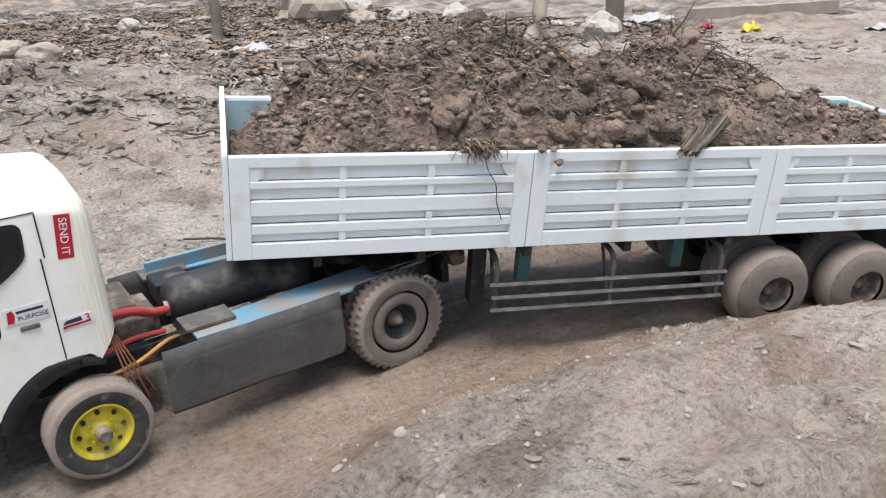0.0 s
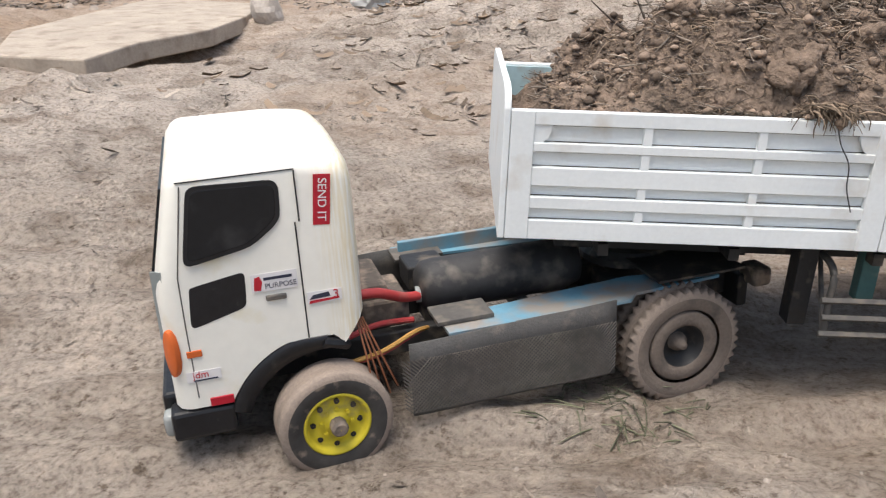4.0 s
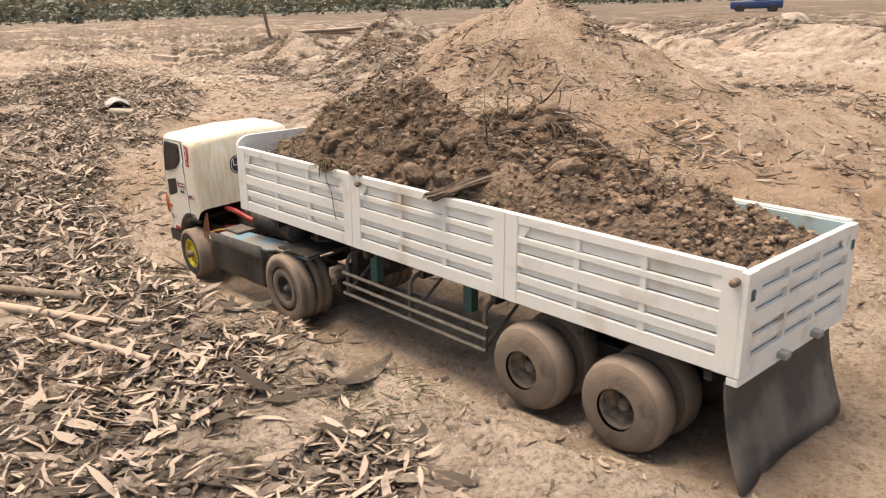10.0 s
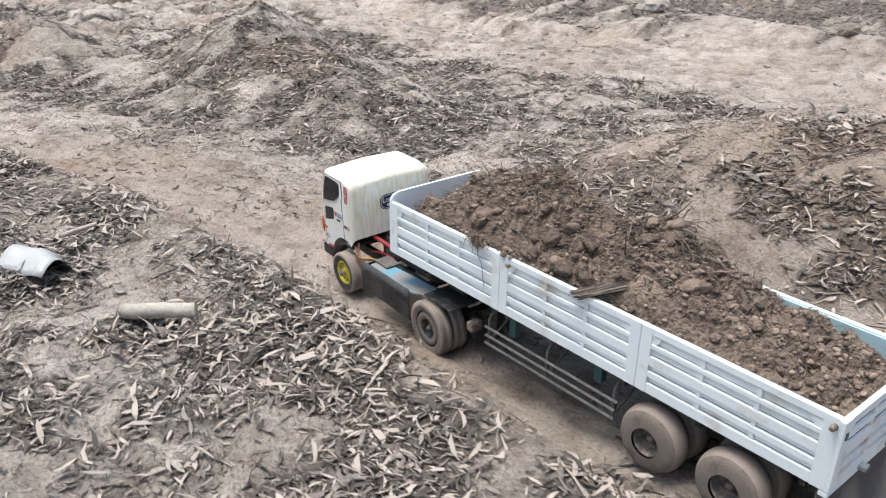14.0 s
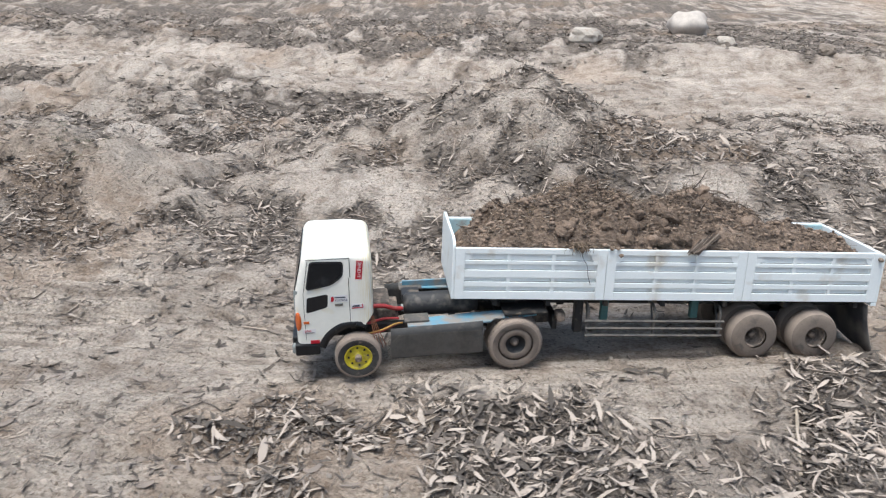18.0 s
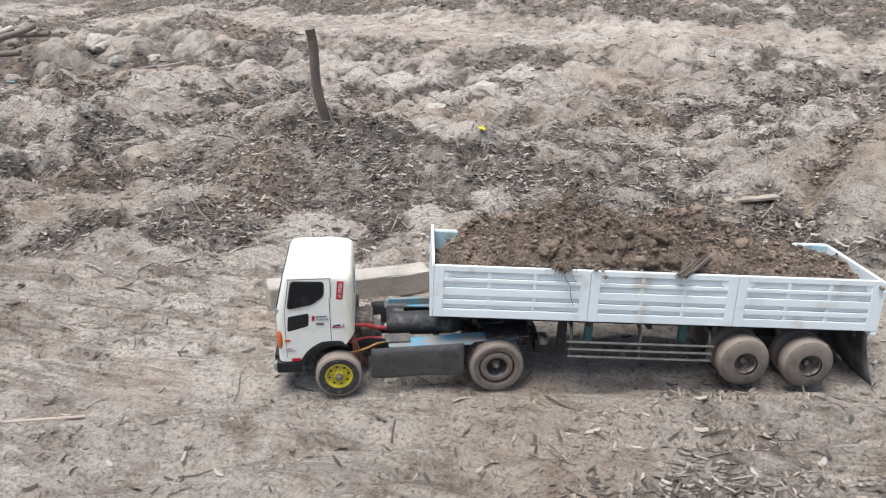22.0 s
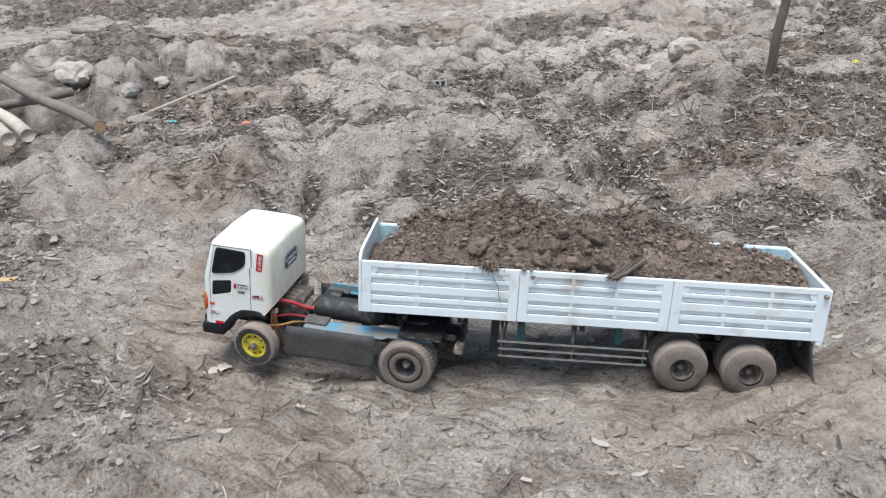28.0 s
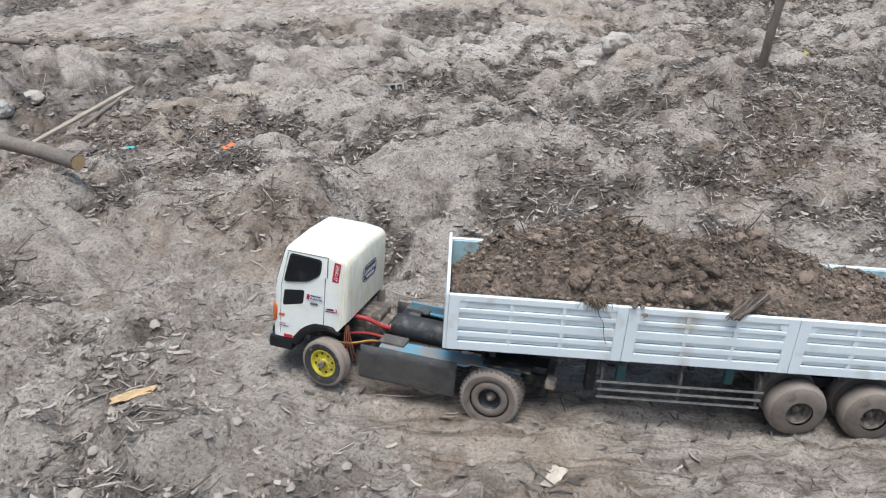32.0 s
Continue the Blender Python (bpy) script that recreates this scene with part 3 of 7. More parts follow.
def rim_bm(rim, depth, face, out, holes, hub):
    """A dished steel wheel whose outer face looks along +y (out = 1) or -y."""
    prof = [(rim, -depth * 0.5), (rim * 1.01, depth * 0.46), (rim * 0.95, depth * 0.5), (rim * 0.88, depth * 0.40), (rim * 0.80, face), (rim * 0.62, face + 0.004), (rim * 0.40, face + 0.002), (rim * 0.34, face + 0.006), (hub, face + 0.008),
            (hub, face + 0.018), (hub * 0.7, face + 0.024), (0.0005, face + 0.026)]
    bm = lathe([(r, out * y) for r, y in prof], 40)
    return bm


def nuts(parent, count, ring, radius, y, thick, out, material, name="lug_nut"):
    for k in range(count):
        a = 2 * math.pi * k / count
        part(name, lathe([(0.0004, out * (y + thick)), (radius, out * (y + thick)), (radius, out * (y - thick))], 10, None, Matrix.Translation((ring * math.cos(a), 0, ring * math.sin(a)))), material, parent)


R_FRONT, R_REAR, R_TRAIL = 0.084, 0.097, 0.098


def front_wheel(parent, x, side):
    w = part("front_wheel", lathe([(0.012, -0.03), (0.012, 0.03)], 12), M_steel, parent, "front wheel with a yellow dished rim")
    y = side * 0.194
    w.location = (x, y, 0.097)
    t = part("tyre", tyre_bm(R_FRONT, 0.056, 0.05, False), [M_tread, M_wall], w, "dusty black rubber tyre", True)
    r = part("rim", rim_bm(0.05, 0.05, 0.012, side, 5, 0.011), M_yellow, w, "yellow painted steel rim", True)
    nuts(w, 8, 0.0225, 0.0030, 0.016, 0.003, side, M_yellow)
    nuts(w, 8, 0.0345, 0.0042, 0.0142, 0.0025, side, M_black, "rim_slot")
    part("hub_cap", lathe([(0.0125, side * 0.022), (0.0125, side * 0.036), (0.009, side * 0.040), (0.0005, side * 0.040)], 16), M_steel, w)
    return w


def drive_axle(parent, name, x, radius, rim, width, ys, rounded, blocks, rim_mat, face):
    ax = part(name, lathe([(0.014, -0.17), (0.014, 0.17)], 12), M_black, parent, "axle with twin dusty wheels at each end")
    ax.location = (x, 0, radius)
    for side in (-1, 1):
        for k, y in enumerate(ys):
            m = Matrix.Translation((0, side * y, 0))
            b = tyre_bm(radius, width, rim, rounded, blocks)
            b.transform(m)
            part("tyre", b, [M_tread, M_wallm], ax, "mud-caked rubber tyre", True)
            if rounded:
                b = rim_bm(rim, width * 0.86, face, side, 5, 0.014)
            else:
                b = lathe([(r, side * yy) for r, yy in ((0.0610, -0.02), (0.0615, 0.019), (0.0580, 0.0225), (0.0420, 0.0215), (0.0375, 0.0185), (0.0330, -0.002), (0.0165, -0.004), (0.0150, 0.004), (0.0100, 0.008), (0.0065, 0.019), (0.0005, 0.020))], 40)
                for q in b.faces:
                    c = q.calc_center_median()
                    q.material_index = 1 if 0.016 < math.hypot(c.x, c.z) < 0.0375 else 0
            b.transform(m)
            part("rim", b, rim_mat if rounded else [rim_mat, M_black], ax, "rusty dusty steel rim" if rounded else "mud-caked disc with a deep hub", True)
    for side in (-1, 1) if rounded else ():
        nuts(ax, 5, rim * 0.52, 0.0045, ys[0] + face + 0.006, 0.003, side, M_steel)
    return ax


CAB_W = 0.187


def rounded(pts, share=0.3):
    """An outline with its corners eased."""
    out = []
    for k, q in enumerate(pts):
        p, r = Vector(pts[k - 1]), Vector(pts[(k + 1) % len(pts)])
        q = Vector(q)
        a, b = q.lerp(p, min(share, 0.012 / max(1e-6, (p - q).length))), q.lerp(r, min(share, 0.012 / max(1e-6, (r - q).length)))
        out += [tuple(a), tuple(a.lerp(q, 0.55).lerp(b.lerp(q, 0.55), 0.5)), tuple(b)]
    return out


def cab_shell():
    """The cab as a rounded shell with arches cut over the front wheels."""
    bm = bmesh.new()
    xr, xf = 0.516, 0.790
    arch_x, arch_z, arch_r = 0.578, 0.085, 0.150
    # rows along x: height of the lower edge
    xs = [xr + (xf - xr) * k / 40 for k in range(41)]

    def low(x):
        d = x - arch_x
        if x < 0.552:
            return 0.206 + 0.044 * min(1.0, (0.552 - x) / 0.034)
        if x < arch_x - 0.02:
            return 0.206 + 0.017 * (x - 0.552) / 0.006 if x < 0.558 else 0.223
        z = arch_z + math.sqrt(max(0.0, arch_r ** 2 - d * d)) if abs(d) < arch_r else 0.150
        return min(0.226, max(z, 0.150))

    top = 0.496
    rows = []
    for x in xs:
        # corner rounding in plan and on the roof
        fr = max(0.0, (x - (xf - 0.028)) / 0.028)
        rr = max(0.0, ((xr + 0.026) - x) / 0.026)
        inset = 0.022 * (1 - math.sqrt(max(0.0, 1 - fr * fr))) + 0.021 * (1 - math.sqrt(max(0.0, 1 - rr * rr)))
        drop = 0.016 * (1 - math.sqrt(max(0.0, 1 - fr * fr))) + 0.015 * (1 - math.sqrt(max(0.0, 1 - rr * rr)))
        w, t = CAB_W - inset, top - drop - 0.010 * max(0.0, (0.62 - x) / 0.1) ** 2
        zl = low(x)
        er = 0.024 + 0.008 * max(0.0, min(1.0, (0.60 - x) / 0.08))
        prof = [(w, zl + (t - 0.008 - er - zl) * k / 9) for k in range(10)]
        prof = [(y - 0.006 * max(0.0, (z - 0.33) / 0.15) ** 1.5, z) for y, z in prof]
        yr = prof[-1][0]
        for k in range(1, 7):
            a = math.pi / 2 * k / 6
            prof.append((yr - er * (1 - math.cos(a)), t - 0.008 - er + er * math.sin(a)))
        for k in range(1, 4):
            prof.append((prof[15][0] * (1 - k / 3), t - 0.008 + 0.008 * k / 3))
        full = prof + [(-y, z) for y, z in prof[-2::-1]]
        # the windscreen and the roof's front edge lean back
        rows.append([bm.verts.new((x - 0.24 * max(0.0, z - 0.335) * max(0.0, min(1.0, (x - 0.66) / 0.12)), y, z)) for y, z in full])
    for a, b in zip(rows, rows[1:]):
        for j in range(len(a) - 1):
            bm.faces.new((a[j], b[j], b[j + 1], a[j + 1]))
    bm.faces.new(rows[0])
    bm.faces.new(rows[-1][::-1])
    bmesh.ops.recalc_face_normals(bm, faces=bm.faces)
    return bm


def decal(parent, name, x, z, w, h, material, label, words=None, left=True, y=CAB_W, lean=0.0):
    m = side_pose(x, y + 0.0012, z, left) @ pose(0, 0, 0, 0, 0, lean)
    d = part(name, slab([(-w / 2, -h / 2), (w / 2, -h / 2), (w / 2, h / 2), (-w / 2, h / 2)], 0.0008, m), material, parent, label)
    return d, m


def tractor_unit():
    t = thing("model_tractor_truck", "white model tractor truck with yellow front rims and blue deck", "model truck")
    part("chassis_rail", boxed(-0.16, 0.80, 0.055, 0.078, 0.115, 0.155, 0.003), M_black, t, "black steel chassis rail")
    part("chassis_rail", boxed(-0.16, 0.80, -0.078, -0.055, 0.115, 0.155, 0.003), M_black, t)
    for x in (0.02, 0.2, 0.36, 0.5, 0.7):
        part("cross_member", boxed(x, x + 0.02, -0.055, 0.055, 0.12, 0.145), M_black, t)
    part("axle_beam", boxed(0.57, 0.59, -0.17, 0.17, 0.072, 0.098, 0.003), M_black, t)
    cab = part("cab", cab_shell(), M_cab, t, "cream-white rounded cab shell with yellowed rear corner", True)
    part("cab_floor", boxed(0.53, 0.77, -0.17, 0.17, 0.216, 0.222), M_trim, t)
    # side windows, panels, seams on both sides
    for left in (True, False):
        s = 1 if left else -1
        for nm, pts, mt, lb, y, thick, lean in (
                ("window_rubber", [(0.748, 0.368), (0.731, 0.459), (0.722, 0.465), (0.622, 0.461), (0.614, 0.452), (0.617, 0.410), (0.628, 0.397), (0.660, 0.375), (0.742, 0.360)], M_trim, "black rubber window surround", 0.1852, 0.003, -4.5),
                ("side_window", [(0.742, 0.374), (0.726, 0.454), (0.718, 0.459), (0.627, 0.456), (0.620, 0.448), (0.623, 0.413), (0.633, 0.402), (0.662, 0.381), (0.738, 0.367)], M_glass, "dark tinted side window", 0.1872, 0.002, -4.5),
                ("lower_window", [(0.747, 0.327), (0.744, 0.330), (0.677, 0.341), (0.673, 0.336), (0.676, 0.295), (0.681, 0.289), (0.747, 0.271), (0.752, 0.275)], M_trim, "black lower door panel", 0.1868, 0.002, 0)):
            zc = sum(p[1] for p in pts) / len(pts)
            b = slab([((0.69 - px) * s, pz - zc) for px, pz in rounded(pts)], thick, pose(0, 0, 0), 0.0006)
            part(nm, b, mt, t, lb).matrix_basis = pose(0.69, s * (y - 0.0012), zc, 90, 0, 180 if left else 0) @ pose(0, 0, 0, lean)
        for x0, x1, yy, z0, z1 in ((0.598, 0.6, 0.1868, 0.228, 0.40), (0.592, 0.598, 0.1850, 0.40, 0.47)):
            part("door_seam", boxed(x0, x1 if x1 - x0 < 0.004 else x0 + 0.002, s * yy - 0.0012, s * yy + 0.0010, z0, z1), M_trim, t)
        part("door_seam", boxed(0.592, 0.742, s * 0.1812 - 0.0014, s * 0.1812 + 0.0012, 0.4705, 0.4718), M_trim, t)
        part("door_seam", tube([(0.758, s * 0.1872, 0.166), (0.759, s * 0.1872, 0.26), (0.758, s * 0.1872, 0.345), (0.737, s * 0.1832, 0.466)], 0.0009, 4), M_rail, t)
        part("door_handle", boxed(0.622, 0.650, s * 0.187 - 0.002, s * 0.187 + 0.0035, 0.294, 0.302, 0.002), M_rail, t, "dark recessed door handle")
        part("marker_lamp", boxed(0.744, 0.764, s * 0.187 - 0.001, s * 0.187 + 0.002, 0.229, 0.239, 0.001), M_orange, t, "orange side marker lamp")
        # black flare round the wheel arch
        b = bmesh.new()
        prev = None
        for k in range(25):
            a = radians(20 + 72 * k / 24)
            c, sn = math.cos(a), math.sin(a)
            row = [b.verts.new((0.578 + r * c, s * y, min(0.085 + r * sn, zmax))) for r, y, zmax in ((0.120, 0.14, 0.208), (0.122, 0.1885, 0.207), (0.143, 0.1900, 0.226), (0.148, 0.186, 0.228))]
            if prev:
                for j in range(3):
                    b.faces.new((prev[j], prev[j + 1], row[j + 1], row[j]))
            prev = row
        bmesh.ops.recalc_face_normals(b, faces=b.faces)
        part("wheel_arch_flare", b, M_trim, t, "glossy black wheel arch flare", True)
        part("rear_arch_flare", tube(curved([(0.545, s * 0.176, 0.202), (0.558, s * 0.184, 0.210), (0.580, s * 0.187, 0.218)]), 0.0085, 8), M_trim, t)
        part("corner_reflector", boxed(0.712, 0.744, s * 0.1875 - 0.001, s * 0.1875 + 0.002, 0.150, 0.163, 0.001), M_red, t, "red corner reflector")
        part("indicator_lamp", slab([(0.012 * math.cos(radians(q)), 0.036 * math.sin(radians(q))) for q in range(0, 360, 24)], 0.010, pose(0.778, s * 0.1785, 0.238, 90, 0, (180 - 50) if left else 50), 0.002), M_orange, t, "orange wraparound indicator lamp", True)
        part("front_lamp", boxed(0.782, 0.812, s * 0.165 - 0.018, s * 0.165 + 0.012, 0.104, 0.140, 0.008), M_lamp, t, "grey front lamp", True)
        part("corner_panel", slab([(-0.02, -0.05), (0.008, -0.05), (0.010, 0.055), (-0.016, 0.05)], 0.004, pose(0.781, s * 0.170, 0.300, 90, 0, (180 - 56) if left else 56)), M_grille, t, "grey corner panel")
    part("windscreen", boxed(-0.002, 0.002, -0.158, 0.158, -0.058, 0.062, 0.001), M_glass, t, "dark tinted windscreen").matrix_basis = pose(0.7762, 0, 0.400, 0, -13.5, 0)
    part("grille", boxed(0.788, 0.793, -0.115, 0.115, 0.19, 0.32, 0.001), M_grille, t, "grey grille panel")
    b = boxed(0.712, 0.800, 0.150, 0.1890, 0.102, 0.147, 0.006)
    box(b, 0.770, 0.810, -0.165, 0.15, 0.094, 0.160, 0.006)
    box(b, 0.712, 0.800, -0.1890, -0.150, 0.102, 0.147, 0.006)
    part("front_bumper", b, M_trim, t, "black front bumper with chipped paint")
    # stickers on the left side
    sticker, m = decal(t, "sticker", 0.5605, 0.426, 0.0228, 0.070, M_red, "red vertical sticker with white letters", y=0.1842, lean=-6)
    part("letters", lettering("SEND IT", 0.0165, m @ pose(0, 0, 0.001, 0, 0, -90)), M_decal, sticker, "white letters")
    d2, m2 = decal(t, "sticker", 0.636, 0.322, 0.062, 0.026, M_decal, "pale sticker with dark letters and a red figure", y=0.1868)
    part("letters", lettering("PURPOSE", 0.0105, m2 @ pose(0.008, -0.006, 0.001)), M_ink, d2, "dark letters")
    part("small_print", slab([(-0.014, 0.003), (0.024, 0.003), (0.024, 0.007), (-0.014, 0.007)], 0.0005, m2 @ pose(0, 0, 0.0009)), M_ink, d2)
    part("red_figure", slab([(-0.028, -0.010), (-0.019, -0.011), (-0.016, 0.001), (-0.019, 0.010), (-0.026, 0.008)], 0.0005, m2 @ pose(0, 0, 0.0009)), M_red, d2)
    d3, m3 = decal(t, "sticker", 0.571, 0.288, 0.048, 0.018, M_decal, "red and white slanted badge sticker", y=0.1868)
    part("badge_bar", slab([(-0.021, -0.002), (0.008, -0.001), (0.006, 0.006), (-0.016, 0.004)], 0.0005, m3 @ pose(0, 0, 0.0009)), M_ink, d3)
    part("badge_bar", slab([(-0.022, -0.008), (0.02, -0.006), (0.02, -0.003), (-0.021, -0.004)], 0.0005, m3 @ pose(0, 0, 0.0009)), M_red, d3)
    part("badge_figure", lettering("3", 0.018, m3 @ pose(0.016, 0.001, 0.0012)), M_red, d3)
    d4, m4 = decal(t, "sticker", 0.7465, 0.2, 0.046, 0.016, M_decal, "small white sticker with red letters", y=0.1868)
    part("letters", lettering("jdm", 0.0145, m4 @ pose(-0.004, 0.002, 0.001)), M_red, d4)
    part("small_print", slab([(-0.014, -0.007), (0.018, -0.007), (0.018, -0.005), (-0.014, -0.005)], 0.0005, m4 @ pose(0, 0, 0.0009)), M_ink, d4)
    # round sticker on the rear wall
    mr = pose(0.5150, -0.006, 0.376, 90, 0, -90)
    out = lambda w, h, r: [(sx_ * (w / 2 - r) + r * math.cos(a), sy_ * (h / 2 - r) + r * math.sin(a)) for sx_, sy_, a0 in ((1, 1, 0), (-1, 1, 90), (-1, -1, 180), (1, -1, 270)) for a in [radians(a0 + 18 * k) for k in range(6)]]
    d5 = part("rear_sticker", slab(out(0.132, 0.062, 0.026), 0.0008, mr), M_ink, t, "navy rounded sticker with white script")
    part("sticker_line", slab(out(0.124, 0.054, 0.023), 0.0005, mr @ pose(0, 0, 0.0008)), M_decal, d5)
    part("sticker_field", slab(out(0.120, 0.050, 0.021), 0.0005, mr @ pose(0, 0, 0.0013)), M_ink, d5)
    part("letters", lettering("Lowered", 0.031, mr @ pose(0, 0.007, 0.0022)), M_decal, d5, "white script letters")
    part("small_print", slab([(-0.035, -0.018), (0.038, -0.018), (0.038, -0.009), (-0.035, -0.009)], 0.0005, mr @ pose(0, 0, 0.0018)), M_decal, d5)
    part("cab_prop", boxed(0.505, 0.53, -0.17, -0.145, 0.19, 0.245, 0.003), M_board, t, "brown wooden prop under the cab")
    # deck behind the cab
    for s in (1, -1):
        part("side_deck", slab([(0.06, 0.0), (0.36, 0.0), (0.36, 0.055), (0.16, 0.075), (0.02, 0.085), (-0.12, 0.06), (-0.12, 0.03), (0.04, 0.02)], 0.005, Matrix.Translation((0.035, s * 0.190, 0.190)) @ Matrix.Diagonal((1, -s, 1, 1))), M_blue, t, "pale blue painted side deck, worn and dusty")
        part("battery_cover", boxed(0.315, 0.405, s * 0.135 - 0.030, s * 0.135 + 0.030, 0.196, 0.203, 0.001), M_rail, t, "dark grey battery cover")
        # rubber skirt
        b = bmesh.new()
        rows = []
        for k in range(13):
            x = 0.122 + 0.336 * k / 12
            zt = 0.200 - 0.010 * (k / 12)
            zb = 0.072 - 0.003 * (k / 12)
            y = 0.190 + 0.0015 * math.sin(3.0 * k / 12 * math.pi)
            rows.append([b.verts.new((x, s * y, zb + (zt - zb) * j / 4)) for j in range(5)])
        for p, q in zip(rows, rows[1:]):
            for j in range(4):
                b.faces.new((p[j], q[j], q[j + 1], p[j + 1]))
        sk = part("rubber_skirt", b, M_mat, t, "black ribbed rubber side skirt, dusty", True)
        sk.modifiers.new("thickness", "SOLIDIFY").thickness = 0.004
        # fine diagonal ribs on the skirt
        b = bmesh.new()
        for k in range(70):
            x0 = 0.08 + 0.0062 * k
            p, q = (x0, 0.075), (x0 + 0.085, 0.165)
            lo_t = max(0.0, (0.13 - p[0]) / 0.085)
            hi_t = min(1.0, (0.47 - p[0]) / 0.085)
            if hi_t - lo_t > 0.1:
                pts = [(p[0] + 0.085 * u, s * (0.1952 + 0.0015 * math.sin(3.0 * math.pi * (p[0] + 0.085 * u - 0.122) / 0.336)), p[1] + 0.09 * u) for u in [lo_t + (hi_t - lo_t) * i / 6 for i in range(7)]]
                tube(pts, 0.0011, 3, b)
                tube([(0.592 - qx, qy, qz) for qx, qy, qz in pts], 0.0011, 3, b)
        part("skirt_ribs", b, M_ribs, t)
    part("air_tank", lathe([(0.0005, -0.15), (0.03, -0.15), (0.042, -0.14), (0.045, -0.12), (0.045, 0.10), (0.036, 0.13), (0.0005, 0.135)], 20, None, pose(0.25, 0.03, 0.205, 0, 4, 90) @ Matrix.Identity(4)), M_tank, t, "black cylinder on the frame, dusty on top", True)
    part("deck_board", boxed(0.08, 0.39, -0.150, -0.140, 0.190, 0.222, 0.002), M_blue, t, "upright pale blue board along the deck")
    part("motor_box", boxed(0.33, 0.40, -0.10, -0.03, 0.17, 0.215, 0.004), M_black, t, "black motor box")
    part("motor_box", boxed(0.42, 0.50, -0.06, 0.05, 0.15, 0.20, 0.006), M_steel, t, "dusty gearbox")
    part("engine_block", boxed(0.45, 0.56, -0.09, 0.04, 0.13, 0.225, 0.01), M_steel, t, "dusty brown machinery")
    part("red_hose", tube(curved([(0.53, 0.09, 0.235), (0.48, 0.085, 0.232), (0.43, 0.06, 0.205), (0.385, 0.04, 0.195)]), 0.0085, 8), M_hose, t, "glossy red hose", True)
    part("hose_clamp", lathe([(0.0005, -0.012), (0.014, -0.012), (0.013, 0.012), (0.0005, 0.012)], 12, None, pose(0.395, 0.043, 0.197, 0, 10, 80)), M_lamp, t)
    part("red_hose", tube(curved([(0.54, 0.1, 0.17), (0.48, 0.08, 0.175), (0.42, 0.07, 0.168)]), 0.005, 8), M_hose, t)
    part("cable", tube(curved([(0.58, 0.16, 0.158), (0.5, 0.172, 0.175), (0.44, 0.155, 0.19), (0.41, 0.12, 0.175)]), 0.0035, 6), M_ywire, t, "yellow cable")
    part("cable", tube(curved([(0.58, 0.155, 0.152), (0.5, 0.166, 0.168), (0.44, 0.15, 0.183), (0.41, 0.11, 0.170)]), 0.003, 6), M_hose, t)
    for k in range(4):
        part("wire", tube(curved([(0.518 + 0.003 * k, 0.165, 0.235), (0.495 + 0.008 * k, 0.178 + 0.003 * k, 0.17), (0.475 + 0.012 * k, 0.172, 0.115 - 0.01 * k)]), 0.0016, 5), M_wire, t, "bare copper wire")
    part("mudguard", slab([(-0.14, -0.18), (-0.14, 0.18), (0.02, 0.18), (0.02, -0.18)], 0.004, pose(0.02, 0, 0.208)), M_black, t)
    part("fifth_wheel", lathe([(0.0005, 0.012), (0.075, 0.012), (0.085, 0.0), (0.085, -0.012), (0.0005, -0.012)], 28, None, pose(0, 0, 0.205, 90)), M_black, t, "black fifth-wheel plate")
    part("rear_cross_member", boxed(-0.175, -0.155, -0.12, 0.12, 0.105, 0.165, 0.004), M_black, t)
    part("tow_ball", boxed(-0.20, -0.165, 0.10, 0.15, 0.15, 0.185, 0.008), M_steel, t, "grey bracket")
    fw = [front_wheel(t, 0.578, 1), front_wheel(t, 0.578, -1)]
    ra = drive_axle(t, "rear_axle", 0.0, R_REAR, 0.066, 0.05, (0.180, 0.122), False, 40, M_wallm, 0.004)
    return t, fw, ra


def panel(parent, x0, x1, z0, z1, m, name):
    """One section of drop side: a thin back board, proud slats, end posts, short uprights and rounded corner plates."""
    w, h = x1 - x0, z1 - z0
    back = part("side_board", boxed(0, w, -0.004, 0.0005, 0, h, m=m), M_white, parent, "white painted board")
    post = 0.034
    for a in (0, w - post):
        part("post", boxed(a, a + post, 0.0005, 0.0112, 0, h, 0.0012, m), M_white, back)
    for zl, zh in ((0.0, 0.030), (0.048, 0.066), (0.083, 0.111), (0.134, 0.147), (h - 0.020, h)):
        part("slat", boxed(post, w - post, 0.0005, 0.0102, zl, zh, 0.0012, m), M_white, back)
    # Thin dark strips paint the slats' shadow lines along with the board seams.
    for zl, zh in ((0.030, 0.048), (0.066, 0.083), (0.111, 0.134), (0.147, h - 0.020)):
        part("shaded_seam", boxed(post, w - post, 0.0005, 0.0016, zh - 0.0022, zh + 0.0003, 0.0, m), M_seam_shade, back, "dark seam and painted shade under the slat")
        part("shaded_seam", boxed(post, w - post, 0.0005, 0.0016, zl - 0.0003, zl + 0.0013, 0.0, m), M_seam_shade, back)
    n = 2
    for k in range(n):
        xc = post + (w - 2 * post) * (k + 1) / (n + 1)
        for zl, zh in ((0.030, 0.048), (0.066, 0.083), (0.111, 0.134), (0.147, h - 0.020)):
            part("upright", boxed(xc - 0.006, xc + 0.006, 0.0005, 0.0092, zl, zh, 0.0, m), M_white, back)
    for a, d in ((post, 1), (w - post, -1)):
        pts = [(0, 0)] + [(d * 0.026 * math.sin(radians(q)), -0.032 * math.cos(radians(q))) for q in range(0, 91, 15)]
        pts = pts if d < 0 else pts[::-1]
        part("corner_plate", slab(pts, 0.004, m @ pose(a, 0.008, h - 0.018, 90)), M_white, back)
    return back


